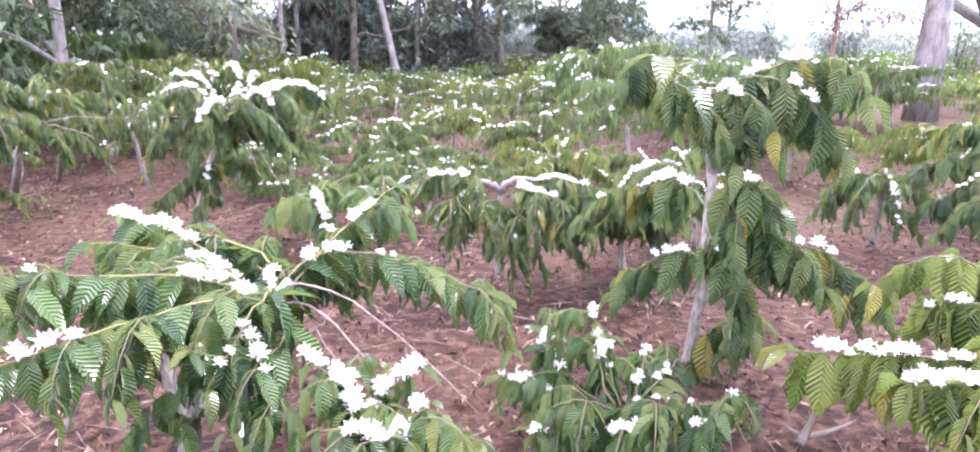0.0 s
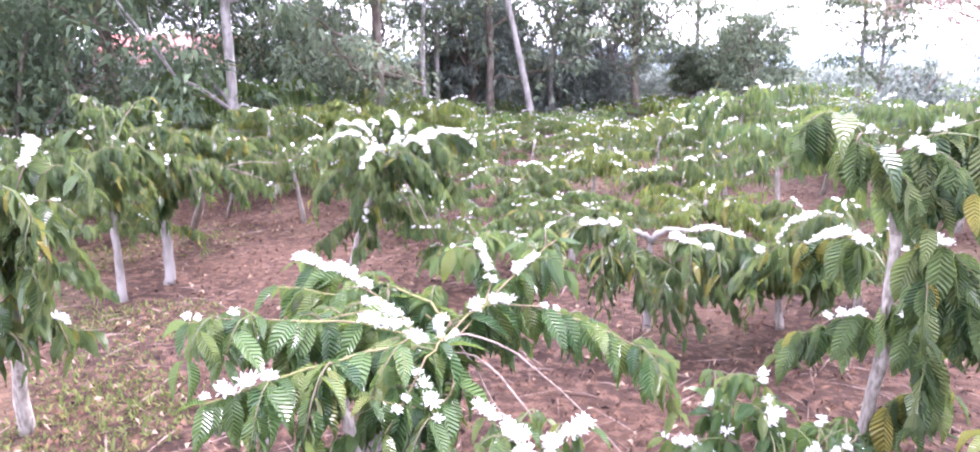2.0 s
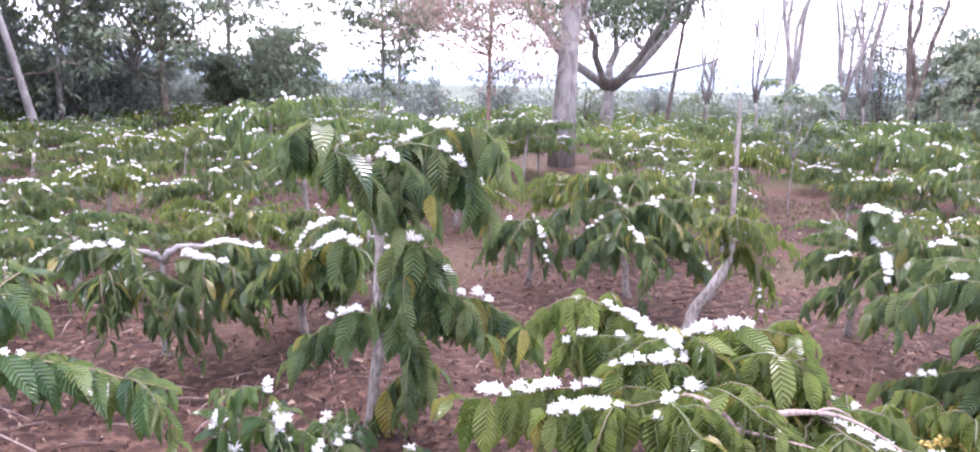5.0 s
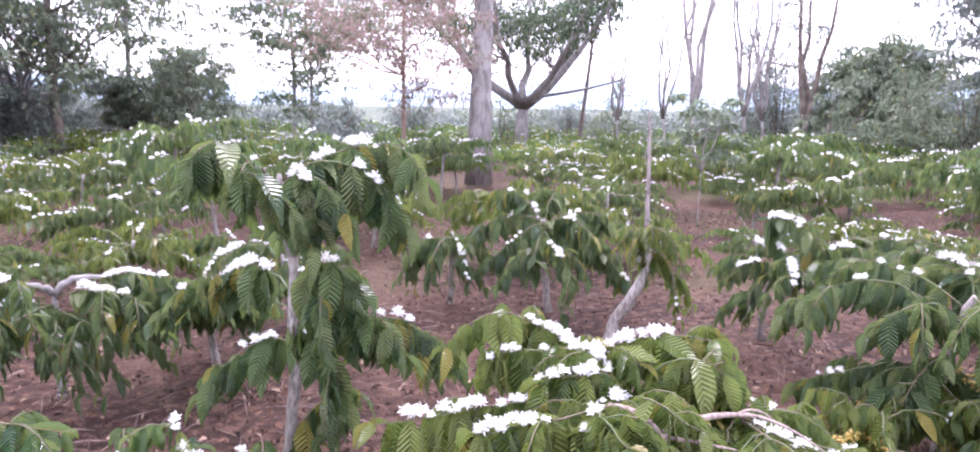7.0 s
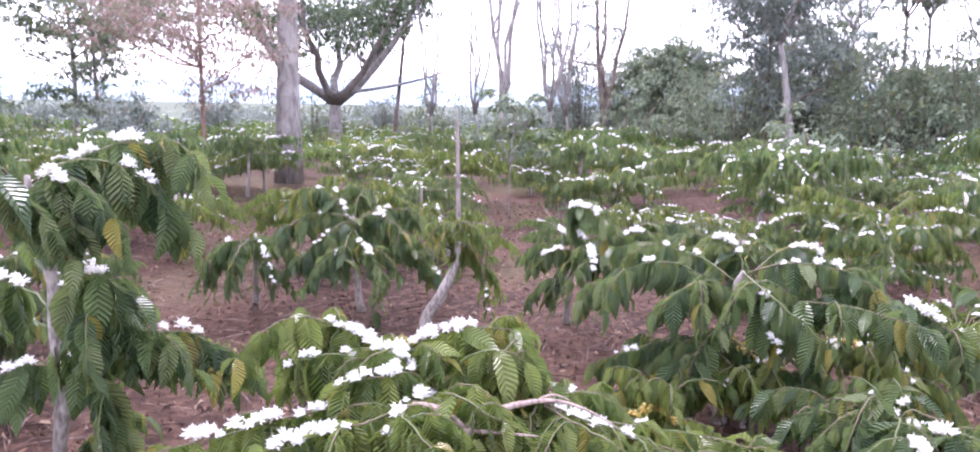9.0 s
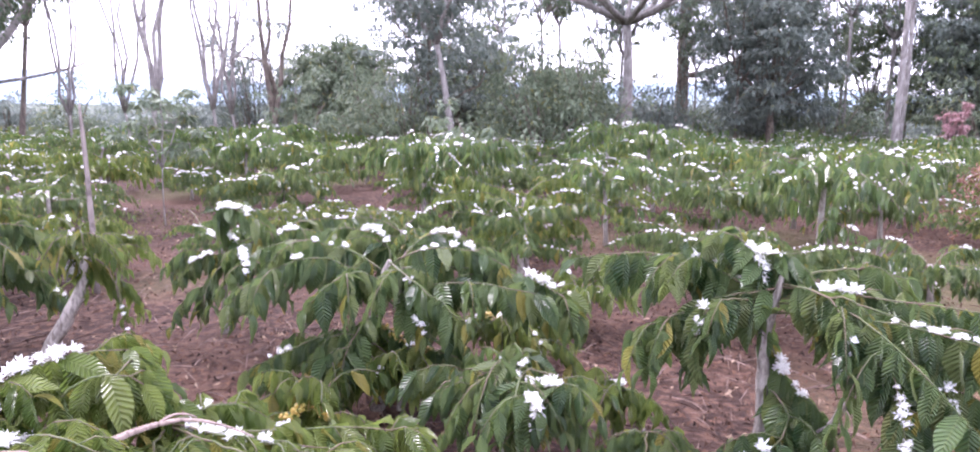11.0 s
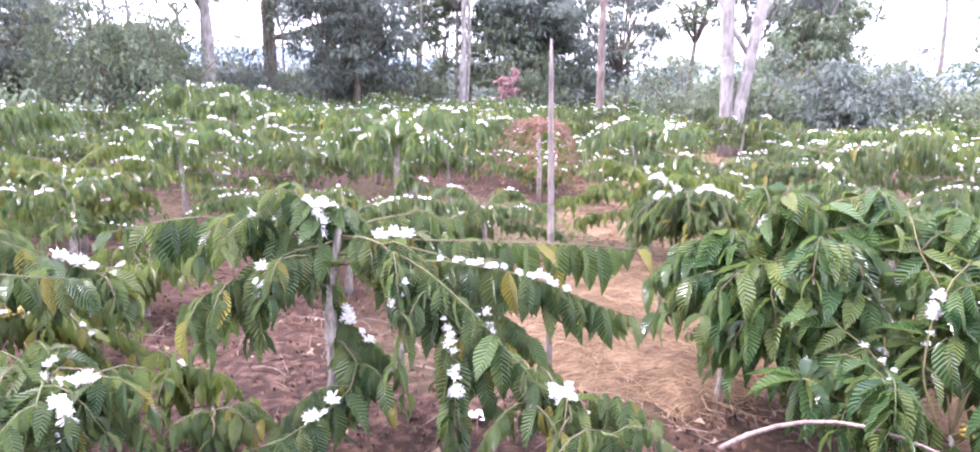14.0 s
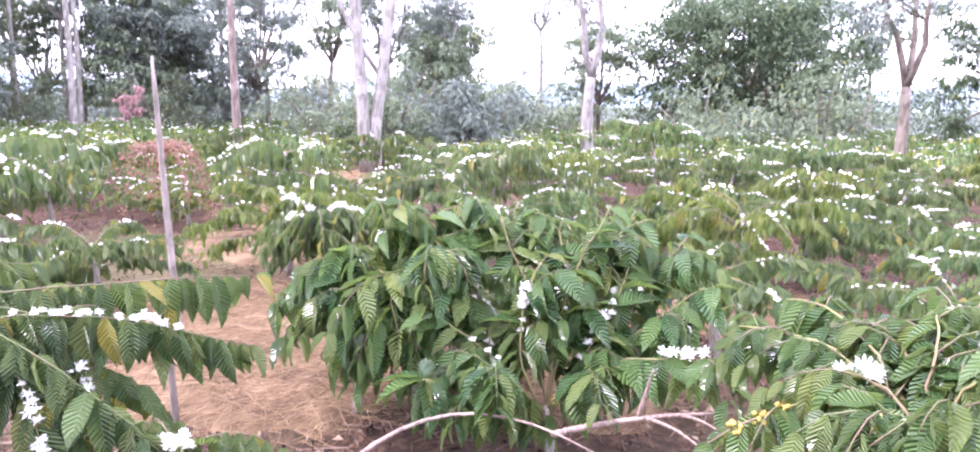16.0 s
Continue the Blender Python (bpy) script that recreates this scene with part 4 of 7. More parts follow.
coffee_bush('low spreading coffee bush with drooping leaves', (1.59, 6.72),
    [(0.00, 0.01, 0.21), (0.02, 0.00, 0.37)], 0.020, [
    (0.82, (0.20, 0.04, 0.38), (0.39, 0.08, 0.48), "....oo"),
    (0.76, (-0.22, 0.12, 0.51), (-0.44, 0.25, 0.34), "......"),
    (0.98, (-0.01, -0.15, 0.48), (-0.02, -0.31, 0.22), "....oo"),
    (0.60, (0.18, 0.13, 0.48), (0.36, 0.27, 0.17), "......"),
    (0.78, (-0.25, -0.02, 0.40), (-0.50, -0.04, 0.30), "..o..."),
    (0.66, (0.17, -0.10, 0.54), (0.34, -0.20, 0.26), "......"),
    (0.55, (-0.04, 0.22, 0.40), (-0.09, 0.43, 0.48), "....oo"),
    (0.89, (-0.04, -0.21, 0.43), (-0.08, -0.42, 0.28), "......"),
    (0.74, (0.19, 0.11, 0.46), (0.38, 0.23, 0.51), "....oo"),
], leaf=0.18, gap=0.058, single=False, fill=0.15, splay=0.7, seed=409, mat=LEAF, shoots=1)

coffee_bush('low spreading coffee bush with drooping leaves', (-1.17, 8.30),
    [(0.00, 0.01, 0.21), (0.02, 0.00, 0.37)], 0.020, [
    (0.99, (0.24, -0.05, 0.35), (0.48, -0.10, 0.27), "....oo"),
    (0.62, (-0.10, 0.13, 0.45), (-0.19, 0.25, 0.27), "....oo"),
    (0.73, (0.03, -0.15, 0.38), (0.06, -0.29, 0.35), "......"),
    (0.96, (0.09, 0.22, 0.44), (0.18, 0.43, 0.16), "......"),
    (1.00, (-0.20, -0.03, 0.44), (-0.40, -0.06, 0.21), "..o..."),
    (0.82, (0.18, -0.14, 0.45), (0.35, -0.27, 0.50), "......"),
    (0.52, (-0.02, 0.20, 0.40), (-0.04, 0.40, 0.27), "......"),
    (0.86, (-0.07, -0.22, 0.40), (-0.14, -0.45, 0.50), "......"),
    (0.72, (0.13, 0.08, 0.55), (0.26, 0.16, 0.47), "....oo"),
], leaf=0.18, gap=0.058, single=False, fill=0.15, splay=0.7, seed=410, mat=LEAF, shoots=1)

coffee_bush('coffee bush with a long arched spray of blossoms', (4.64, 3.48),
    [(-0.06, -0.08, 0.36), (-0.08, -0.22, 0.70)], 0.030, [
    (0.98, (-0.13, -0.15, 0.96), (-0.10, -0.53, 0.83), "OOOOOO."),
    (0.91, (-0.08, -0.57, 0.80), (0.03, -0.94, 0.81), "...oO.."),
    (0.82, (-0.29, -0.11, 0.64), (-0.41, 0.03, 0.49), "..oOo."),
    (0.96, (-0.29, -0.43, 0.69), (-0.44, -0.57, 0.56), "..OO"),
    (0.87, (-0.03, 0.04, 0.73), (0.18, 0.42, 0.87), "--*--"),
    (0.78, (-0.03, -0.65, 0.69), (0.05, -0.97, 0.46), "......."),
    (0.93, (-0.31, -0.58, 0.63), (-0.32, -0.75, 0.44), "......"),
    (0.84, (-0.33, -0.21, 0.52), (-0.46, -0.21, 0.31), "....."),
    (0.99, (0.33, -0.47, 0.81), (0.61, -0.74, 0.81), ".....oo"),
], leaf=0.19, gap=0.050, single=False, fill=0.2, seed=101)

coffee_bush('broad coffee bush with long bowed branches and hanging leaves', (3.78, -0.29),
    [(0.01, 0.02, 0.38), (0.01, 0.03, 0.68), (-0.03, -0.03, 0.97)], 0.036, [
    (0.76, (0.04, 0.36, 0.99), (0.02, 0.92, 0.95), "-..o..OO......."),
    (0.91, (-0.09, 0.20, 0.85), (-0.20, 0.59, 0.68), "-......."),
    (0.82, (0.06, 0.14, 1.09), (0.20, 0.31, 1.01), "-OO...."),
    (0.96, (0.11, -0.30, 0.99), (0.23, -0.57, 0.94), "---......"),
    (0.87, (-0.06, -0.46, 0.90), (-0.21, -1.37, 0.87), "---.OO........."),
    (0.78, (-0.23, -0.60, 0.82), (-0.38, -1.27, 0.61), "---...oooooOO..."),
    (0.93, (-0.30, -0.40, 0.81), (-0.70, -0.83, 0.37), "--..............."),
    (0.84, (-0.30, -0.40, 0.75), (-0.61, -0.46, 0.19), "--.......oOOO."),
    (0.40, (-0.33, -0.06, 0.33), (-0.56, 0.32, 0.20), ".......OO.."),
    (0.70, (-0.03, -0.06, 0.51), (-0.04, -0.16, 0.40), "..OOO"),
    (0.80, (-0.20, 0.24, 0.85), (-0.26, 0.33, 0.58), "-....OO."),
    (0.95, (-0.24, -0.23, 0.90), (-0.39, -0.27, 0.73), "-.......o"),
    (0.86, (-0.17, -0.53, 0.82), (-0.34, -0.65, 0.39), "--......O."),
    (0.77, (0.01, 0.06, 1.01), (0.07, -0.02, 1.00), "OO"),
    (0.12, (-0.14, -0.27, 0.36), (-0.25, -0.34, 0.71), "===="),
], leaf=0.23, gap=0.052, single=True, seed=111, shoots=2, splay=0.5)

coffee_bush('low coffee shoot with pale leaves', (3.96, 0.43),
    [(-0.00, 0.00, 0.10), (0.00, -0.00, 0.25)], 0.012, [
    (0.76, (-0.05, 0.01, 0.31), (-0.12, 0.05, 0.28), "....."),
    (0.91, (-0.09, -0.05, 0.30), (-0.13, -0.11, 0.24), ".OO.."),
    (0.82, (-0.10, -0.01, 0.27), (-0.20, -0.01, 0.19), "...."),
], leaf=0.20, gap=0.060, single=False, fill=0.15, splay=0.7, seed=112, mat=LEAF_YELLOWISH)

coffee_bush('low coffee shoot beside the stump', (3.59, 0.23),
    [(0.00, -0.00, 0.11), (0.00, -0.00, 0.22)], 0.012, [
    (0.76, (-0.06, 0.04, 0.24), (-0.11, 0.06, 0.17), "....."),
    (0.91, (-0.09, -0.08, 0.24), (-0.08, -0.10, 0.14), "....."),
    (0.82, (-0.10, -0.02, 0.24), (-0.20, -0.03, 0.18), "...."),
], leaf=0.18, gap=0.060, single=False, fill=0.15, splay=0.7, seed=113)

coffee_bush('low coffee bush with blossoming tips', (3.11, -1.19),
    [(-0.01, -0.02, 0.16), (-0.01, -0.04, 0.24)], 0.020, [
    (0.76, (-0.04, 0.03, 0.37), (0.02, 0.06, 0.40), "..OO"),
    (0.91, (-0.10, 0.02, 0.42), (-0.16, -0.01, 0.38), ".OOO."),
    (0.82, (-0.14, -0.09, 0.39), (-0.23, -0.18, 0.40), "......"),
    (0.96, (0.03, 0.11, 0.34), (0.05, 0.15, 0.31), "....."),
    (0.87, (-0.28, -0.04, 0.38), (-0.36, -0.11, 0.35), "......"),
], leaf=0.19, gap=0.060, single=False, fill=0.15, splay=0.7, seed=114)

coffee_bush('dense coffee bush with dark drooping leaves', (3.21, 0.81),
    [(0.11, -0.01, 0.29), (0.13, -0.04, 0.49)], 0.025, [
    (0.76, (0.15, -0.10, 0.52), (0.19, -0.23, 0.45), "......"),
    (0.91, (0.10, 0.02, 0.55), (0.05, 0.12, 0.55), "......"),
    (0.82, (0.05, -0.13, 0.49), (-0.02, -0.21, 0.37), "..oOO."),
    (0.96, (-0.07, -0.10, 0.52), (-0.17, -0.12, 0.40), "......"),
    (0.87, (-0.00, 0.01, 0.52), (-0.12, 0.03, 0.42), "......"),
    (0.78, (-0.14, -0.18, 0.50), (-0.18, -0.22, 0.41), "..OO"),
], leaf=0.20, gap=0.060, single=False, fill=0.15, splay=0.7, seed=115)

coffee_bush('lush coffee bush with big glossy drooping leaves', (3.78, -2.25),
    [(-0.07, 0.02, 0.23), (-0.07, -0.00, 0.56), (-0.15, -0.04, 0.80)], 0.024, [
    (0.76, (-0.12, 0.12, 0.91), (-0.16, 0.28, 0.79), "......"),
    (0.91, (-0.18, -0.09, 1.03), (-0.16, -0.25, 1.11), "......."),
    (0.82, (-0.27, 0.17, 0.79), (-0.37, 0.29, 0.57), "......"),
    (0.96, (-0.40, 0.04, 0.80), (-0.55, 0.07, 0.51), "......."),
    (0.87, (-0.22, -0.33, 1.04), (-0.37, -0.54, 1.13), "........"),
    (0.78, (-0.42, -0.19, 0.93), (-0.65, -0.25, 0.81), "......."),
    (0.70, (-0.32, 0.07, 0.57), (-0.38, 0.17, 0.39), "......"),
    (0.84, (-0.32, -0.30, 0.96), (-0.51, -0.56, 1.00), "........"),
    (0.99, (-0.47, 0.01, 0.66), (-0.62, -0.03, 0.39), "......"),
], leaf=0.255, gap=0.058, single=True, fill=0.15, seed=121, mat=LEAF_LUSH, twig=STEM_YELLOW, shoots=3, hang=0.5)

coffee_bush('lush many-stemmed coffee bush with upright blossoming shoots', (2.76, -2.71),
    [(0.00, 0.00, 0.14), (0.02, 0.02, 0.27)], 0.022, [
    (0.76, (0.18, 0.20, 0.48), (0.41, 0.43, 0.73), "----.oo..."),
    (0.91, (0.08, -0.13, 0.70), (0.04, -0.38, 1.15), "---..o...."),
    (0.82, (0.11, 0.11, 0.59), (0.14, -0.07, 0.94), "---..oOO.."),
    (0.96, (-0.08, -0.15, 0.53), (-0.07, -0.41, 0.88), "--..ooOo.."),
    (0.87, (0.31, 0.13, 0.48), (0.41, 0.10, 0.82), "---.oo..."),
    (0.78, (-0.07, -0.41, 0.66), (-0.16, -0.73, 1.01), "--......."),
    (0.93, (-0.23, -0.15, 0.51), (-0.68, -0.36, 0.58), "--......OO."),
    (0.84, (0.04, 0.27, 0.47), (0.03, 0.42, 0.53), "-......"),
    (0.99, (0.23, -0.27, 0.87), (0.47, -0.31, 1.09), "--......"),
    (0.89, (-0.22, -0.40, 0.64), (-0.44, -0.56, 0.84), "-........"),
    (0.80, (0.30, -0.05, 0.79), (0.51, -0.10, 1.06), "---......"),
    (0.95, (0.10, -0.39, 0.88), (0.05, -0.70, 1.07), "--......."),
    (0.86, (0.21, 0.49, 0.41), (0.18, 0.54, 0.46), "......"),
], leaf=0.255, gap=0.058, single=True, fill=0.15, seed=122, mat=LEAF_LUSH, twig=STEM_YELLOW, shoots=3, hang=0.5, fruits=((6, .1, .6),))

coffee_bush('near coffee bush with ripening berries and a large blossom', (1.14, -2.51),
    [(0.01, 0.00, 0.73), (0.03, 0.01, 0.81)], 0.024, [
    (0.76, (0.25, 0.04, 0.83), (0.50, 0.24, 0.66), "----......"),
    (0.91, (0.17, -0.04, 0.89), (0.34, -0.08, 0.81), "...OOO."),
    (0.82, (0.36, -0.18, 0.90), (0.71, -0.22, 0.88), "-........"),
    (0.96, (0.36, -0.29, 0.96), (0.63, -0.38, 0.97), "-......"),
    (0.87, (0.05, -0.09, 0.99), (0.12, -0.28, 1.06), "-......."),
    (0.78, (-0.07, -0.02, 0.97), (-0.17, -0.05, 1.08), "-......."),
    (0.93, (0.06, 0.13, 0.88), (0.07, 0.24, 0.81), "......"),
    (0.84, (-0.06, 0.09, 0.93), (-0.14, 0.17, 0.91), "......"),
    (0.99, (0.18, -0.26, 0.93), (0.34, -0.41, 0.96), "-......"),
    (0.89, (0.09, -0.39, 1.01), (0.00, -0.52, 1.09), "........"),
], leaf=0.195, gap=0.048, single=True, seed=131, mat=LEAF_LUSH, twig=STEM_YELLOW, shoots=4, hang=0.76, fruits=((0, .15, .95),))

coffee_bush('coffee bush with one long leafy bough low over the soil', (2.30, 1.82),
    [(0.02, -0.02, 0.47), (0.04, -0.03, 0.53)], 0.020, [
    (0.76, (0.26, -0.35, 0.46), (0.59, -0.77, 0.39), "--....o......"),
    (0.91, (0.05, -0.34, 0.52), (0.25, -0.59, 0.43), "-........"),
    (0.82, (0.19, -0.04, 0.52), (0.38, -0.10, 0.48), "..o.."),
    (0.96, (0.06, 0.08, 0.57), (-0.11, 0.09, 0.64), "......"),
    (0.87, (-0.09, -0.33, 0.56), (-0.06, -0.51, 0.51), "......"),
], leaf=0.20, gap=0.045, single=False, seed=161, mat=LEAF_YELLOWISH, shoots=3)

coffee_bush('yellowing low coffee bush with ripening berries', (3.28, 1.81),
    [(-0.00, 0.00, 0.02), (0.01, -0.01, 0.23)], 0.020, [
    (0.76, (-0.04, 0.07, 0.36), (-0.13, 0.20, 0.40), "......"),
    (0.91, (0.16, -0.07, 0.32), (0.25, -0.24, 0.33), "......"),
    (0.82, (-0.15, -0.14, 0.28), (-0.27, -0.32, 0.22), "......"),
    (0.96, (-0.21, -0.04, 0.28), (-0.34, -0.02, 0.20), "......"),
    (0.87, (-0.06, -0.09, 0.37), (-0.23, -0.20, 0.35), "....."),
    (0.78, (-0.08, 0.12, 0.30), (-0.27, 0.21, 0.24), "......"),
], leaf=0.18, gap=0.050, single=False, fill=0.15, splay=0.7, seed=162, mat=LEAF_YELLOWISH, shoots=1, fruits=((2, .1, .8), (3, .1, .8)))

coffee_bush('low coffee bush with hanging leaves and dark soil under it', (3.49, 0.84),
    [(-0.01, 0.02, 0.18), (-0.01, 0.05, 0.42)], 0.022, [
    (0.76, (-0.05, 0.16, 0.44), (-0.19, 0.26, 0.38), "......"),
    (0.91, (0.02, -0.06, 0.47), (0.04, -0.17, 0.39), "......"),
    (0.82, (-0.21, 0.01, 0.44), (-0.41, -0.03, 0.35), "....OO"),
    (0.96, (-0.18, -0.09, 0.42), (-0.36, -0.20, 0.38), "......"),
    (0.87, (0.08, 0.08, 0.45), (0.28, 0.11, 0.38), "...o."),
    (0.78, (-0.25, 0.12, 0.43), (-0.36, 0.14, 0.32), "......"),
], leaf=0.20, gap=0.048, single=False, fill=0.15, splay=0.7, seed=163, shoots=1)

coffee_bush('coffee bush with blossom tufts beside the bare path', (-3.05, 2.83),
    [(0.06, -0.04, 0.40), (0.11, -0.06, 0.71), (0.14, -0.10, 1.06)], 0.035, [
    (0.76, (0.18, -0.21, 1.20), (0.17, -0.37, 1.20), "..OOO"),
    (0.91, (0.23, -0.02, 1.31), (0.14, 0.17, 1.40), "...OOO"),
    (0.82, (0.30, 0.05, 1.30), (0.41, 0.14, 1.22), "......."),
    (0.96, (0.38, -0.15, 1.19), (0.58, -0.11, 0.89), "-..o...."),
    (0.87, (0.36, -0.31, 1.27), (0.42, -0.53, 1.03), "......."),
    (0.70, (0.31, -0.08, 0.63), (0.43, 0.03, 0.54), "..ooOo.."),
    (0.70, (0.19, -0.34, 0.71), (0.17, -0.51, 0.63), "..oOO."),
    (0.80, (0.36, -0.17, 0.87), (0.41, -0.26, 0.69), "......"),
    (0.60, (0.21, -0.32, 0.59), (0.22, -0.46, 0.50), "..o..."),
    (0.89, (0.43, -0.24, 1.20), (0.55, -0.41, 1.03), "..OO..."),
], leaf=0.18, gap=0.045, single=False, fill=0.0, splay=0.7, seed=191, shoots=1)

coffee_bush('slender coffee bush with pale trunk', (-3.98, 4.82),
    [(0.05, -0.06, 0.43), (0.12, -0.13, 0.93)], 0.035, [
    (0.76, (0.12, -0.26, 1.17), (0.06, -0.43, 1.08), "......"),
    (0.91, (0.23, -0.04, 1.23), (0.42, -0.03, 1.11), "..oo.."),
    (0.82, (0.28, -0.26, 1.28), (0.39, -0.43, 1.08), "..o..."),
    (0.96, (0.01, 0.04, 1.35), (-0.13, 0.18, 1.48), "......"),
    (0.87, (0.34, -0.21, 1.09), (0.51, -0.34, 0.97), "......"),
    (0.78, (-0.09, -0.04, 1.26), (-0.28, -0.07, 1.27), "...o.."),
    (0.93, (0.10, 0.23, 1.28), (0.23, 0.45, 1.25), "......"),
    (0.84, (-0.19, 0.13, 1.44), (-0.40, 0.22, 1.59), "..oo.."),
    (0.99, (-0.08, 0.35, 1.37), (-0.08, 0.72, 1.55), "......"),
    (0.89, (0.24, -0.42, 1.12), (0.29, -0.64, 0.98), "......"),
], leaf=0.17, gap=0.050, single=False, fill=0.0, splay=0.7, seed=171, bark=BARK_PALE, shoots=2)

coffee_bush('slender coffee bush leaning beside its neighbour', (-3.90, 5.31),
    [(0.03, -0.01, 0.35), (0.04, -0.06, 0.77)], 0.050, [
    (0.76, (0.07, -0.22, 1.05), (0.02, -0.38, 0.95), "......"),
    (0.91, (0.21, -0.00, 1.07), (0.45, 0.03, 0.88), "..o..."),
    (0.82, (0.24, -0.22, 1.10), (0.37, -0.38, 0.87), "....o."),
    (0.96, (0.07, 0.14, 1.18), (0.10, 0.40, 1.27), "......"),
    (0.87, (-0.05, 0.06, 1.14), (-0.28, 0.14, 1.24), "..oo.."),
    (0.78, (0.10, 0.28, 1.14), (0.26, 0.50, 1.09), "......"),
    (0.93, (-0.12, 0.26, 1.23), (-0.26, 0.52, 1.43), "...oo."),
    (0.84, (0.35, -0.15, 1.01), (0.51, -0.28, 0.78), "......"),
], leaf=0.17, gap=0.050, single=False, fill=0.0, splay=0.7, seed=172, bark=BARK_PALE, shoots=2)

coffee_bush('coffee bush with bare fanned twigs', (-4.79, 7.06),
    [(0.93, -1.23, 0.60), (1.06, -1.26, 0.96)], 0.040, [
    (0.76, (1.28, -1.24, 1.16), (1.50, -1.23, 1.01), "...o.."),
    (0.91, (1.02, -1.29, 1.21), (0.89, -1.49, 1.08), "..o..."),
    (0.82, (1.43, -1.38, 0.98), (1.83, -1.39, 0.98), "------"),
    (0.96, (1.39, -1.41, 0.93), (1.70, -1.46, 0.84), "------"),
    (0.87, (1.40, -1.52, 0.90), (1.59, -1.64, 0.72), "--...."),
    (0.78, (0.96, -0.96, 1.19), (0.86, -0.68, 1.27), "......"),
    (0.93, (1.15, -1.56, 1.00), (1.17, -1.78, 0.79), "......"),
], leaf=0.17, gap=0.050, single=False, fill=0.0, splay=0.7, seed=173, shoots=2)

coffee_bush('coffee bush beyond the bare clearing', (-4.97, 8.18),
    [(0.74, -1.16, 0.45), (0.76, -1.14, 0.67)], 0.030, [
    (0.76, (0.73, -1.28, 0.89), (0.64, -1.45, 0.80), "......"),
    (0.91, (0.95, -1.15, 0.91), (1.17, -1.14, 0.76), "..o..."),
    (0.82, (1.00, -1.47, 0.97), (1.05, -1.67, 0.74), "......"),
    (0.96, (0.77, -0.91, 0.98), (0.82, -0.65, 1.02), "......"),
    (0.87, (1.13, -1.16, 0.82), (1.42, -1.13, 0.82), "......"),
], leaf=0.17, gap=0.050, single=False, fill=0.0, splay=0.7, seed=174, bark=BARK_PALE, shoots=2)

coffee_bush('dark green coffee bush with large blossom tufts above straw', (5.90, -3.05),
    [(0.01, -0.01, 0.34), (0.00, 0.02, 0.66)], 0.030, [
    (0.75, (0.21, 0.00, 0.71), (0.43, 0.00, 0.54), "..OOO.."),
    (0.94, (-0.15, 0.13, 0.76), (-0.29, 0.27, 0.49), "......."),
    (0.78, (0.02, -0.27, 0.73), (0.05, -0.53, 0.53), "..OOOO."),
    (0.98, (0.13, 0.16, 0.71), (0.25, 0.33, 0.58), "...oo.."),
    (0.76, (-0.27, -0.05, 0.81), (-0.54, -0.10, 0.57), ".OOO..."),
    (0.96, (0.19, -0.12, 0.79), (0.37, -0.24, 0.56), "......."),
    (0.90, (-0.07, 0.27, 0.71), (-0.14, 0.54, 0.50), "..OO..."),
    (0.73, (-0.11, -0.21, 0.72), (-0.22, -0.43, 0.54), "......."),
    (0.79, (0.27, 0.10, 0.82), (0.53, 0.19, 0.62), "..OOO.."),
    (0.95, (-0.26, 0.11, 0.78), (-0.52, 0.21, 0.52), "......."),
    (0.83, (0.10, -0.22, 0.76), (0.20, -0.44, 0.55), "..OOOO."),
], leaf=0.21, gap=0.050, single=False, fill=0.4, seed=711, shoots=2, splay=0.6)

NEAR = [(5.9, -3.05), (-1.1, 2.3), (-0.4, 2.1), (1.0, 3.3), (0.5, 2.6), (2.0, 2.0), (-2.5, 5.9), (0.1, 4.8), (0.9, 4.9), (3.7, 4.9), (3.0, 5.5), (3.5, 4.0), (3.8, 1.8), (3.9, 1.6), (4.7, 1.2), (5.6, 1.0), (3.8, 0.9), (4.3, 0.4), (4.0, 2.0), (0.1, 4.8), (1.6, 6.7), (-1.2, 8.3), (3.8, 2.1), (4.6, 3.5), (3.8, -0.3), (4.0, 0.4), (3.6, 0.2), (3.1, -1.2), (3.2, 0.8), (3.8, -2.2), (2.8, -2.7), (1.1, -2.5), (2.3, 1.8), (3.3, 1.8), (3.5, 0.8), (-3.1, 2.8), (-4.0, 4.8), (-3.9, 5.3), (-4.8, 7.1), (-5.0, 8.2)]


# ---- trees round the plantation ----
def clump(center, radius, flat, n, size, rng):
    """Poses of small leaves in an uneven, hollow cluster."""
    out = []
    for _ in range(n):
        d = Vector((rng.gauss(0, 1), rng.gauss(0, 1), rng.gauss(0, 1))).normalized()
        r = radius * rng.random() ** 0.55
        p = Vector(center) + Vector((d.x * r, d.y * r, d.z * r * flat))
        way = Vector((d.x * .6 + rng.uniform(-.6, .6), d.y * .6 + rng.uniform(-.6, .6), rng.uniform(-1.0, .2)))
        out.append(frame_of(p, way, Vector((rng.uniform(-.6, .6), rng.uniform(-.6, .6), 1)), size * rng.uniform(0.7, 1.3)))
    return out


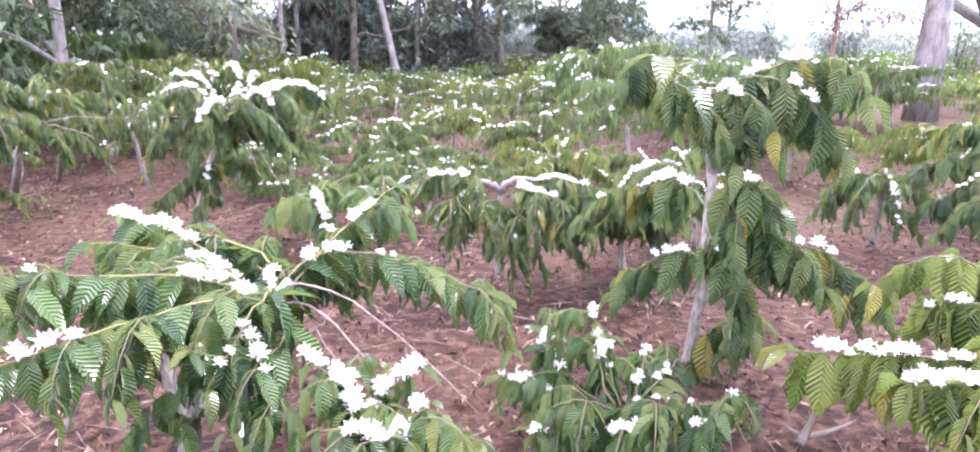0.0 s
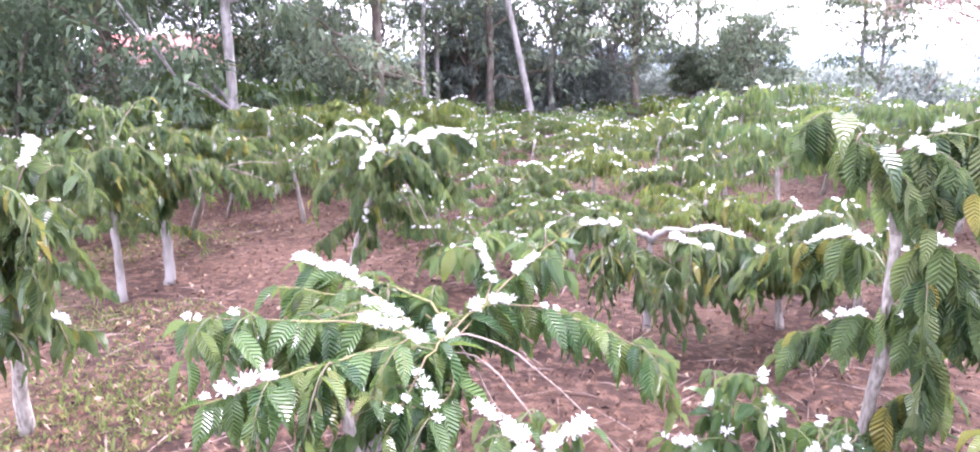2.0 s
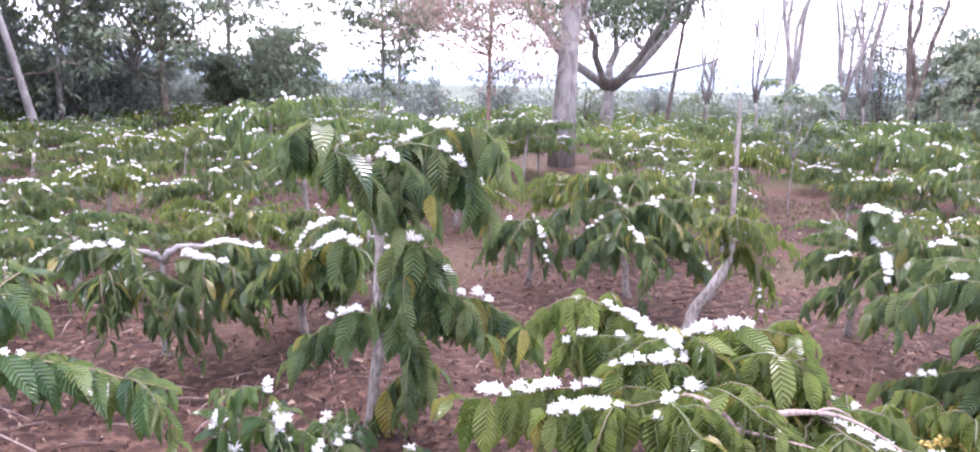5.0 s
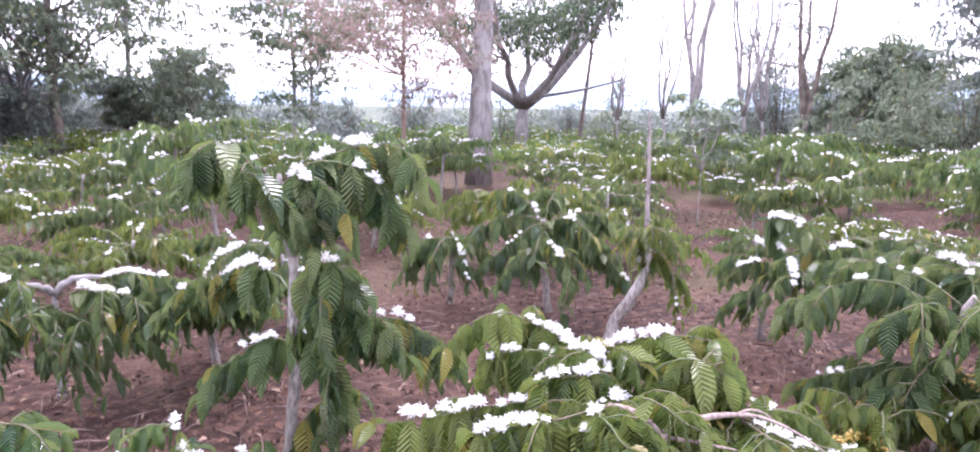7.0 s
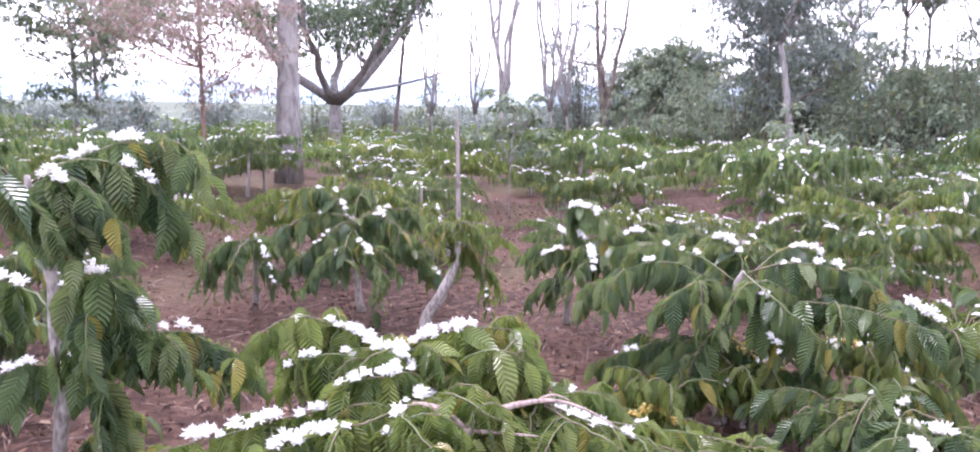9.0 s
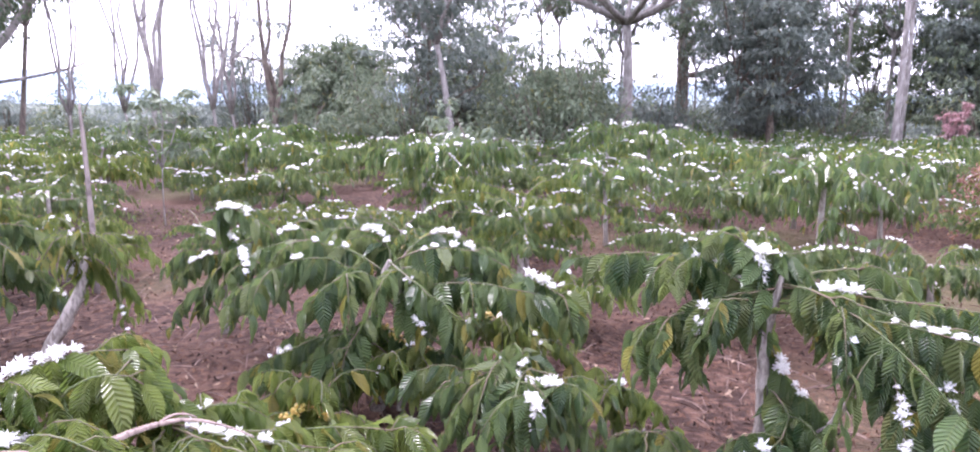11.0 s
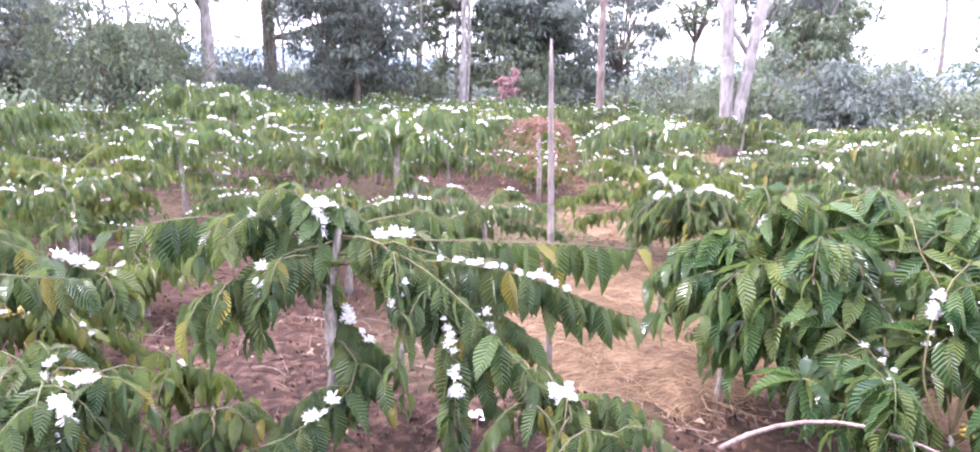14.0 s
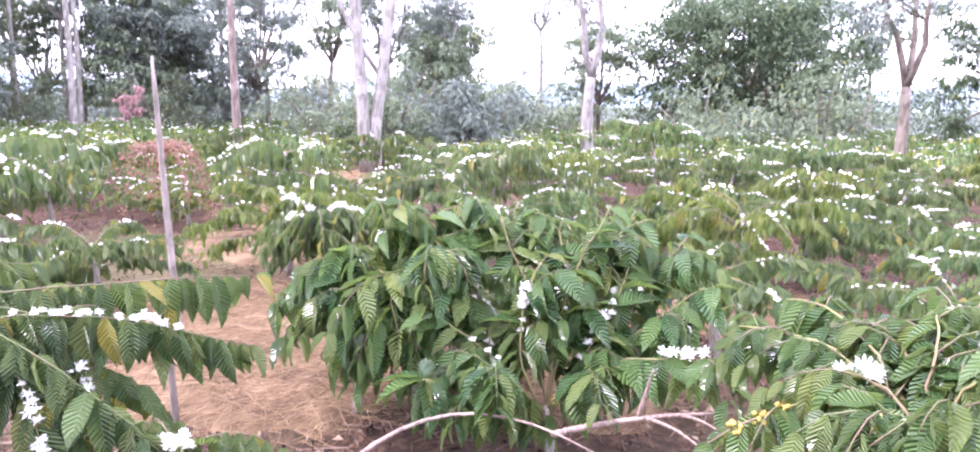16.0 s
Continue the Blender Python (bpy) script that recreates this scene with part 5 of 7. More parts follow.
def tree(label, x, y, high, thick, fork, limbs, spread, leaves, bark, mat, crown=0.9, flat=0.6, leaf=0.22, lean=(0, 0), seed=1, twigs=3, name="tree", straight=False, low=0.3):
    """Trunk to the fork (share of the height), limbs, side limbs, and leaf clumps at their ends. leaves: how many in all, 0 for a bare tree."""
    rng = random.Random(seed)
    t = tagged(new(name), label, name.replace("_", " "))
    t.matrix_basis = pose(x, y, -0.05)
    top = Vector((lean[0] * high * fork, lean[1] * high * fork, high * fork))
    line = bend((0, 0, 0), top * 0.5 + Vector((rng.uniform(-.03, .03), rng.uniform(-.03, .03), 0)) * high * 0.4, top, 8)
    v, f = tube(line, [thick * (1.35 if i == 0 else 1.08 if i == 1 else 1 - 0.35 * i / 8) for i in range(9)], 12, 0.06, rng)
    part("trunk", mesh_of("trunk", v, f, [bark]), t)
    ends = []
    for k in range(limbs):
        a = 2 * math.pi * (k + rng.uniform(-.25, .25)) / limbs + seed
        s = line[-1] if k < 2 or not straight else line[rng.randint(2, 8)]
        out = Vector((math.cos(a), math.sin(a), 0)) * spread * high * rng.uniform(0.6, 1.1)
        end = Vector((s.x, s.y, 0)) + out + Vector((0, 0, s.z + (high - s.z) * (rng.uniform(0.65, 1.0) if k < 2 or not straight else rng.uniform(0.08, 0.6))))
        way = bend(s, s.lerp(end, 0.42) + out * rng.uniform(0.05, 0.30), end, 7)
        way = [p + Vector((rng.uniform(-1, 1), rng.uniform(-1, 1), rng.uniform(-1, 1))) * 0.013 * high * (0 < i) for i, p in enumerate(way)]
        r0 = thick * (0.85 if leaves == 0 else 0.55 if not straight else 0.36)
        pieces = [tube(way, [r0 * (1 - 0.8 * i / 7) + 0.006 for i in range(8)], 6, 0.06, rng)]
        ends += way[max(1, int(low * 7)):]
        for q in range(twigs):
            i = rng.randint(2, 6)
            d = Vector((rng.uniform(-1, 1), rng.uniform(-1, 1), rng.uniform(0.1, 1.0))).normalized() * high * rng.uniform(0.10, 0.22)
            tw = bend(way[i], way[i] + d * 0.5 + Vector((rng.uniform(-.1, .1), rng.uniform(-.1, .1), -.05)), way[i] + d, 4)
            pieces.append(tube(tw, [r0 * 0.3 * (1 - 0.2 * j) + 0.004 for j in range(5)], 5, 0.05, rng))
            ends.append(tw[-1])
            if leaves == 0 or rng.random() < 0.5:
                e = tw[-1] + Vector((rng.uniform(-1, 1), rng.uniform(-1, 1), rng.uniform(0, 1))).normalized() * high * 0.1
                pieces.append(tube([tw[2], tw[2].lerp(e, 0.6) + Vector((0, 0, .05)), e], [r0 * 0.15, r0 * 0.1, 0.004], 4))
                ends.append(e)
        v, f = joined(pieces)
        part("limb", mesh_of("limb", v, f, [bark]), t)
    if leaves:
        got = []
        for _ in range(int(leaves / 27)):
            e = rng.choice(ends)
            c = e + Vector((rng.gauss(0, 0.42) * crown, rng.gauss(0, 0.42) * crown, rng.gauss(0.1, 0.38) * crown * flat))
            got += clump(c, crown * rng.uniform(0.20, 0.42), flat, 34, leaf, rng)
        v, f, u = many([TREE_BLADE], got, rng)
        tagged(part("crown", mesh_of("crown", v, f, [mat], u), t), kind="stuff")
    return t


def shrub(label, x, y, wide, high, n, mat, seed, leaf=0.2, name="shrub"):
    """A many-stemmed shrub: thin stems and rounded uneven leaf clumps down to the ground."""
    rng = random.Random(seed)
    s = tagged(new(name), label, name)
    s.matrix_basis = pose(x, y, 0)
    pieces, got = [], []
    m = max(6, int(wide * 5))
    for k in range(m):
        a, r = rng.uniform(0, 6.3), wide * math.sqrt(rng.random()) * 0.8
        top = Vector((math.cos(a) * r, math.sin(a) * r, high * rng.uniform(0.3, 1.12) * (1 - 0.4 * (r / wide) ** 2)))
        pieces.append(tube(bend((top.x * .2, top.y * .2, 0), (top.x * .5, top.y * .5, top.z * .6), top, 4), [0.05, 0.04, 0.03, 0.02, 0.008], 5))
        for _ in range(max(2, n // m // 26)):
            c = top * rng.uniform(0.45, 1.0) + Vector((rng.gauss(0, 0.27) * wide, rng.gauss(0, 0.27) * wide, rng.gauss(0, 0.2) * wide))
            got += clump((c.x, c.y, max(0.2, c.z)), wide * rng.uniform(0.14, 0.28), 0.7, 34, leaf, rng)
    for v, f in pieces:
        part("stem", mesh_of("stem", v, f, [BARK_DARK]), s)
    v, f, u = many([TREE_BLADE], got, rng)
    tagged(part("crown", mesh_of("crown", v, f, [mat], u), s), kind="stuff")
    return s
shrub("dense dark green shrub at the field edge", -10.6, 10.7, 2.6, 3.6, 5979, TREE_LEAF_DARK, 301, leaf=0.19)
tree("leafy tree with two slim pale stems", -6.6, 11.3, 6.4, 0.10, 0.72, 11, 0.28, 5850, BARK_PALE, TREE_LEAF_DARK, seed=302, crown=1.17, leaf=0.22, straight=True, low=0.15)
tree("leafy dark green tree at the plantation edge", -9.8, 12.7, 7.4, 0.11, 0.72, 11, 0.38, 5400, BARK_DARK, TREE_LEAF_DARK, seed=303, crown=1.56, leaf=0.22, straight=True, low=0.15)
shrub("leafy green shrub hiding the house wall", -17.6, 20.6, 2.6, 3.7, 4600, TREE_LEAF_HAZED, 304, leaf=0.19)
shrub("leafy green shrub hiding the house wall", -16.4, 22.8, 2.8, 3.8, 5060, TREE_LEAF_HAZED, 305, leaf=0.19)
shrub("leafy green shrub hiding the house wall", -14.0, 23.2, 2.6, 3.5, 4600, TREE_LEAF_LIGHT_HAZED, 306, leaf=0.19)
shrub("dark green shrub before the roof", -8.8, 16.9, 2.2, 3.0, 3679, TREE_LEAF_DARK, 307, leaf=0.19)
tree("dark-stemmed leafy tree over the fallen log", -5.2, 15.1, 8.3, 0.10, 0.72, 11, 0.38, 5850, BARK_DARK, TREE_LEAF_LIGHT_HAZED, seed=308, crown=1.43, leaf=0.22, straight=True, low=0.15)
tree("dense leafy tree beside the house", -13.2, 15.6, 8.8, 0.13, 0.66, 13, 0.34, 12500, BARK_DARK, TREE_LEAF_DARK, seed=501, crown=1.7, leaf=0.19, straight=True, low=0.12)
tree("dense leafy tree beside the house", -15.8, 18.2, 9.4, 0.13, 0.66, 13, 0.36, 12500, BARK_DARK, TREE_LEAF_DARK, seed=502, crown=1.8, leaf=0.19, straight=True, low=0.12)
tree("dense leafy tree over the coffee rows", -10.0, 19.6, 9.0, 0.13, 0.66, 13, 0.36, 12500, BARK_DARK, TREE_LEAF_HAZED, seed=503, crown=1.7, leaf=0.19, straight=True, low=0.12)
tree("dense leafy tree over the coffee rows", -7.2, 20.8, 9.0, 0.12, 0.66, 13, 0.34, 11666, BARK_DARK, TREE_LEAF_LIGHT_HAZED, seed=504, crown=1.7, leaf=0.19, straight=True, low=0.12)
tree("slim pale tree with few leaves", -5.3, 19.3, 7.2, 0.07, 0.50, 3, 0.15, 900, BARK_PALE, TREE_LEAF_HAZED, seed=309, leaf=0.22)
tree("slim pale tree with few leaves", -5.5, 21.3, 8.0, 0.08, 0.50, 3, 0.15, 900, BARK_PALE, TREE_LEAF_HAZED, seed=310, leaf=0.22)
tree("leafy dark green tree at the plantation edge", -4.0, 21.6, 8.3, 0.12, 0.72, 11, 0.38, 3200, BARK_DARK, TREE_LEAF_LIGHT_HAZED, seed=311, crown=1.69, leaf=0.22, straight=True, low=0.15)
tree("pale leaning tree at the field edge", -2.4, 19.8, 7.2, 0.10, 0.60, 3, 0.20, 540, BARK_PALE, TREE_LEAF_HAZED, seed=312, lean=(-0.22, 0.05), leaf=0.22)
tree("leafy dark green tree at the plantation edge", -5.3, 22.4, 7.8, 0.12, 0.72, 11, 0.40, 3400, BARK_DARK, TREE_LEAF_LIGHT_HAZED, seed=313, crown=1.82, leaf=0.22, straight=True, low=0.15)
tree("tall bare grey tree with thin limbs", -2.3, 23.9, 8.0, 0.09, 0.35, 5, 0.20, 1080, BARK_PALE, TREE_LEAF_HAZED, seed=314, leaf=0.22)
tree("leafy dark green tree at the plantation edge", -1.4, 25.6, 9.3, 0.11, 0.72, 12, 0.38, 6000, BARK_DARK, TREE_LEAF_HAZED, seed=315, crown=1.69, leaf=0.22, straight=True, low=0.15)
tree("leafy dark green tree at the plantation edge", 0.4, 24.0, 9.2, 0.12, 0.72, 13, 0.36, 7500, BARK_DARK, TREE_LEAF_LIGHT_HAZED, seed=316, crown=1.82, leaf=0.22, straight=True, low=0.15)
tree("airy tree with layered feathery crown", 2.5, 26.9, 9.2, 0.09, 0.72, 11, 0.38, 6750, BARK_PALE, TREE_LEAF_LIGHT_HAZED, seed=317, crown=1.56, flat=0.3, leaf=0.22, straight=True, low=0.15)
shrub("low light green shrub under trees", 4.4, 25.6, 2.3, 3.4, 3909, TREE_LEAF_LIGHT_HAZED, 318, leaf=0.19)
shrub("low dark green shrub under trees", -2.0, 24.9, 2.2, 2.6, 3219, TREE_LEAF_HAZED, 319, leaf=0.19)
shrub("low dark green shrub under trees", -5.0, 23.5, 2.4, 2.6, 3449, TREE_LEAF_HAZED, 320, leaf=0.19)
shrub("dark green unpruned coffee shrub in the field", 6.5, 18.9, 1.3, 2.3, 2070, TREE_LEAF_HAZED, 321, leaf=0.19)
tree("airy tree with layered feathery crown", 8.7, 29.7, 10.1, 0.09, 0.50, 8, 0.40, 8100, BARK_PALE, TREE_LEAF_LIGHT_HAZED, seed=322, crown=1.56, flat=0.25, low=0.4, straight=True, leaf=0.22)
tree("airy tree with layered feathery crown", 9.1, 28.6, 9.2, 0.08, 0.50, 8, 0.38, 7200, BARK_PALE, TREE_LEAF_LIGHT_HAZED, seed=323, crown=1.56, flat=0.25, low=0.4, straight=True, leaf=0.22)
tree("slender tree with thin russet leaves", 6.7, 14.5, 6.4, 0.05, 0.60, 12, 0.33, 9450, BARK_RED, TREE_LEAF_RED, seed=324, crown=1.04, leaf=0.12, straight=True, low=0.15)
tree("tall straight thick grey trunk among the coffee", 8.3, 14.0, 15.0, 0.23, 0.85, 4, 0.25, 2700, BARK_PALE, TREE_LEAF_HAZED, seed=325, crown=1.5, leaf=0.22)
spreading = tree("big spreading tree with a dense dark crown", 16.6, 24.6, 9.6, 0.32, 0.18, 7, 0.56, 21000, BARK_PALE, TREE_LEAF_DARK, seed=326, crown=1.7, flat=0.5, twigs=6, low=0.66, leaf=0.22)
v, f = tube(bend((-0.16, -0.08, 2.12), (2.12, -1.77, 2.59), (3.74, -3.20, 3.37), 9), [0.085 - 0.007 * i for i in range(10)], 8, 0.1, random.Random(2))
part("limb", mesh_of("limb", v, f, [BARK_PALE]), spreading, "long bare limb")
tree("thin dark leaning tree at the field edge", 18.7, 23.7, 7.2, 0.10, 0.60, 3, 0.20, 360, BARK_DARK, TREE_LEAF_HAZED, seed=327, lean=(0.12, -0.02), leaf=0.22)
tree("tall bare grey tree with thin limbs", 14.7, 13.8, 11.4, 0.08, 0.14, 4, 0.11, 0, BARK_PALE, TREE_LEAF_HAZED, seed=328, twigs=4, leaf=0.22)
tree("tall bare grey tree with thin limbs", 18.4, 18.6, 10.4, 0.06, 0.14, 4, 0.11, 0, BARK_PALE, TREE_LEAF_HAZED, seed=329, twigs=4, leaf=0.22)
tree("tall bare grey tree with thin limbs", 18.7, 15.4, 11.4, 0.07, 0.14, 4, 0.11, 0, BARK_PALE, TREE_LEAF_HAZED, seed=330, twigs=4, leaf=0.22)
tree("tall bare grey tree with thin limbs", 19.8, 15.6, 10.4, 0.06, 0.14, 4, 0.11, 0, BARK_PALE, TREE_LEAF_HAZED, seed=331, twigs=4, leaf=0.22)
tree("young slender pale tree with yellow-green leaves", 8.3, 7.5, 2.1, 0.01, 0.40, 4, 0.18, 755, BARK_PALE, TREE_LEAF_LIGHT_HAZED, seed=332, crown=0.35, leaf=0.14)
tree("tall bare grey tree with thin limbs", 18.6, 21.2, 9.4, 0.06, 0.14, 4, 0.11, 0, BARK_PALE, TREE_LEAF_HAZED, seed=333, twigs=4, leaf=0.22)
tree("thick dark forked tree at the field edge", 23.0, 16.3, 11.5, 0.20, 0.05, 3, 0.11, 750, BARK_DARK, TREE_LEAF_HAZED, seed=334, crown=1.4, leaf=0.22)
shrub("rounded green shrubby trees behind the field", 26.6, 19.9, 2.6, 5.2, 5979, TREE_LEAF_HAZED, 335, leaf=0.19)
shrub("rounded green shrubby trees behind the field", 27.3, 17.0, 2.8, 5.0, 5979, TREE_LEAF_HAZED, 336, leaf=0.19)
shrub("light green shrubs behind the field", 23.0, 12.6, 2.2, 3.0, 3449, TREE_LEAF_LIGHT_HAZED, 337, leaf=0.19)
shrub("light green shrubs behind the field", 18.5, 12.3, 1.5, 2.2, 2070, TREE_LEAF_LIGHT_HAZED, 338, leaf=0.19)
shrub("pale green shrub among the coffee", 13.4, 4.7, 1.1, 1.9, 1609, TREE_LEAF_LIGHT_HAZED, 339, leaf=0.16)
tree("leaning grey trunk in a leafy tree", 18.8, 7.4, 6.8, 0.10, 0.50, 4, 0.25, 2700, BARK_PALE, TREE_LEAF_HAZED, seed=340, lean=(-0.1, 0.12), leaf=0.22)
tree("airy tree with layered feathery crown", 21.3, 9.3, 6.4, 0.09, 0.72, 11, 0.38, 5850, BARK_DARK, TREE_LEAF_HAZED, seed=341, crown=1.43, flat=0.4, leaf=0.22, straight=True, low=0.15)
shrub("green shrubs under the trees", 21.9, 10.3, 2.4, 3.2, 2989, TREE_LEAF_LIGHT_HAZED, 342, leaf=0.19)
shrub("green shrubs under the trees", 21.5, 5.6, 2.4, 3.2, 2989, TREE_LEAF_LIGHT_HAZED, 343, leaf=0.19)
shrub("green shrubs under the trees", 23.7, 4.8, 2.6, 4.0, 2989, TREE_LEAF_LIGHT_HAZED, 344, leaf=0.19)
tree("pale smooth trunk with a spreading dark crown", 24.7, 3.8, 9.0, 0.20, 0.50, 9, 0.53, 11250, BARK_PALE, TREE_LEAF_HAZED, seed=345, crown=1.82, flat=0.4, low=0.45, leaf=0.22)
tree("big forked dark tree at the field edge", 34.3, 2.8, 12.0, 0.26, 0.72, 11, 0.50, 6300, BARK_DARK, TREE_LEAF_HAZED, seed=346, crown=2.08, leaf=0.22, straight=True, low=0.15)
shrub("light green leafy tree low at the field edge", 23.6, 6.4, 2.6, 4.0, 5060, TREE_LEAF_LIGHT_HAZED, 347, leaf=0.19)
shrub("green shrub at the field edge", 30.3, 3.5, 2.2, 3.4, 3449, TREE_LEAF_HAZED, 348, leaf=0.19)
tree("tall bare grey tree with thin limbs", 28.5, 0.3, 8.8, 0.07, 0.30, 5, 0.18, 900, BARK_DARK, TREE_LEAF_HAZED, seed=349, twigs=4, leaf=0.22)
tree("tall bare grey tree with thin limbs", 30.5, -1.0, 8.8, 0.07, 0.30, 5, 0.18, 900, BARK_DARK, TREE_LEAF_HAZED, seed=350, twigs=4, leaf=0.22)
tree("straight pale trunk among dark trees", 25.1, -4.3, 9.6, 0.10, 0.70, 4, 0.20, 2700, BARK_PALE, TREE_LEAF_HAZED, seed=353, crown=1.4, leaf=0.22)
tree("straight pale trunk among dark trees", 29.1, -5.1, 9.6, 0.09, 0.70, 4, 0.20, 2700, BARK_PALE, TREE_LEAF_HAZED, seed=354, crown=1.4, leaf=0.22)
tree("straight reddish-brown trunk above the coffee", 18.0, -6.7, 8.8, 0.10, 0.80, 3, 0.20, 1620, BARK_BROWN, TREE_LEAF_HAZED, seed=357, crown=1.3, leaf=0.22)
shrub("pink flowering shrub between the trees", 26.9, -6.2, 0.50, 2.5, 1300, PINK_FLOWER, 359, leaf=0.16)
shrub("green hedge under the trees", 28.6, -7.7, 2.6, 2.6, 3449, TREE_LEAF_LIGHT_HAZED, 360, leaf=0.19)
shrub("green hedge under the trees", 30.4, -3.1, 2.6, 2.8, 3449, TREE_LEAF_LIGHT_HAZED, 361, leaf=0.19)
shrub("green hedge under the trees", 32.5, 0.2, 2.6, 3.0, 3449, TREE_LEAF_LIGHT_HAZED, 362, leaf=0.19)
shrub("light green shrub at the field edge", 17.7, -10.6, 1.8, 2.6, 2530, TREE_LEAF_LIGHT_HAZED, 363, leaf=0.19)
shrub("dense rounded dark shrub", 15.6, -12.1, 1.5, 2.9, 3909, TREE_LEAF_HAZED, 365, leaf=0.19)
shrub("low yellow-green shrub at the field edge", 20.2, -10.2, 2.0, 2.5, 2989, TREE_LEAF_LIGHT_HAZED, 366, leaf=0.19)
shrub("low yellow-green shrub at the field edge", 21.0, -13.1, 2.0, 2.7, 2989, TREE_LEAF_LIGHT_HAZED, 367, leaf=0.19)
tree("thick pale trunk forking into two smooth stems", 15.0, -15.7, 9.5, 0.20, 0.26, 2, 0.07, 500, BARK_PALE, TREE_LEAF_HAZED, seed=368, crown=1.2, leaf=0.22, twigs=2)
tree("dark grey forked tree at the field edge", 8.0, -19.1, 8.0, 0.16, 0.28, 3, 0.16, 1260, BARK_DARK, TREE_LEAF_HAZED, seed=371, crown=1.2, leaf=0.22)
shrub("low yellow-green shrub at the field edge", 13.1, -18.5, 2.0, 2.3, 2989, TREE_LEAF_LIGHT_HAZED, 373, leaf=0.19)
shrub("low yellow-green shrub at the field edge", 11.3, -21.9, 2.4, 2.6, 2989, TREE_LEAF_LIGHT_HAZED, 374, leaf=0.19)
shrub("green shrub at the field edge", 19.9, -17.8, 2.0, 3.0, 2989, TREE_LEAF_LIGHT_HAZED, 375, leaf=0.19)
shrub("green shrub at the field edge", -12.6, 10.0, 2.6, 4.2, 4600, TREE_LEAF_DARK, 378, leaf=0.19)
shrub("dark green shrubs filling the field edge", -12.1, 23.2, 2.3, 3.0, 2760, TREE_LEAF_HAZED, 379, leaf=0.19)
shrub("dark green shrubs filling the field edge", -10.6, 21.7, 2.1, 2.6, 2760, TREE_LEAF_HAZED, 380, leaf=0.19)
shrub("dark green shrubs filling the field edge", -11.1, 25.3, 2.0, 3.6, 2760, TREE_LEAF_HAZED, 381, leaf=0.19)
shrub("dark green shrubs filling the field edge", -9.3, 23.7, 2.5, 3.7, 2760, TREE_LEAF_LIGHT_HAZED, 382, leaf=0.19)
shrub("dark green shrubs filling the field edge", -8.3, 24.0, 1.9, 3.3, 2760, TREE_LEAF_LIGHT_HAZED, 383, leaf=0.19)
shrub("dark green shrubs filling the field edge", -7.0, 23.6, 2.2, 3.3, 2760, TREE_LEAF_LIGHT_HAZED, 384, leaf=0.19)
shrub("dark green shrubs filling the field edge", -6.2, 24.4, 2.1, 2.2, 2760, TREE_LEAF_LIGHT_HAZED, 385, leaf=0.19)
shrub("dark green shrubs filling the field edge", -4.8, 23.5, 1.9, 3.4, 2760, TREE_LEAF_LIGHT_HAZED, 386, leaf=0.19)
shrub("dark green shrubs filling the field edge", -3.7, 25.1, 2.0, 2.6, 2760, TREE_LEAF_LIGHT_HAZED, 387, leaf=0.19)
shrub("dark green shrubs filling the field edge", -2.9, 25.5, 1.9, 3.6, 2760, TREE_LEAF_HAZED, 388, leaf=0.19)
shrub("dark green shrubs filling the field edge", -2.0, 27.2, 2.6, 3.0, 2760, TREE_LEAF_LIGHT_HAZED, 389, leaf=0.19)
shrub("dark green shrubs filling the field edge", 0.0, 28.9, 1.7, 3.3, 2760, TREE_LEAF_HAZED, 390, leaf=0.19)
shrub("dark green shrubs filling the field edge", 1.5, 30.3, 2.2, 2.9, 2760, TREE_LEAF_HAZED, 391, leaf=0.19)
# Haze on these shrubs is only in the paled leaf colour.
shrub("green shrubs behind the field in haze-paled leaf colour", 14.8, 31.1, 2.0, 2.1, 2070, TREE_LEAF_HAZED, 419, leaf=0.19)
shrub("green shrubs behind the field in haze-paled leaf colour", 17.2, 27.4, 2.2, 1.8, 2070, TREE_LEAF_LIGHT_HAZED, 420, leaf=0.19)
shrub("green shrubs behind the field in haze-paled leaf colour", 22.4, 29.1, 1.8, 2.2, 2070, TREE_LEAF_HAZED, 421, leaf=0.19)
shrub("green shrubs behind the field in haze-paled leaf colour", 21.3, 24.2, 1.9, 2.2, 2070, TREE_LEAF_LIGHT_HAZED, 422, leaf=0.19)
shrub("green shrubs behind the field in haze-paled leaf colour", 27.3, 24.6, 1.4, 1.7, 2070, TREE_LEAF_HAZED, 423, leaf=0.19)
shrub("green shrubs behind the field in haze-paled leaf colour", 29.2, 22.9, 2.1, 1.7, 2070, TREE_LEAF_LIGHT_HAZED, 424, leaf=0.19)
shrub("green shrubs behind the field in haze-paled leaf colour", 27.9, 18.3, 2.2, 2.1, 2070, TREE_LEAF_LIGHT_HAZED, 425, leaf=0.19)
shrub("green shrubs behind the field in haze-paled leaf colour", 28.6, 15.8, 1.5, 2.3, 2070, TREE_LEAF_LIGHT_HAZED, 426, leaf=0.19)
tree("slim tree of the wood behind the field", 36.0, 13.4, 8.5, 0.11, 0.46, 5, 0.17, 1260, BARK_PALE, TREE_LEAF_LIGHT_HAZED, seed=427, crown=1.1, flat=0.5, leaf=0.22)
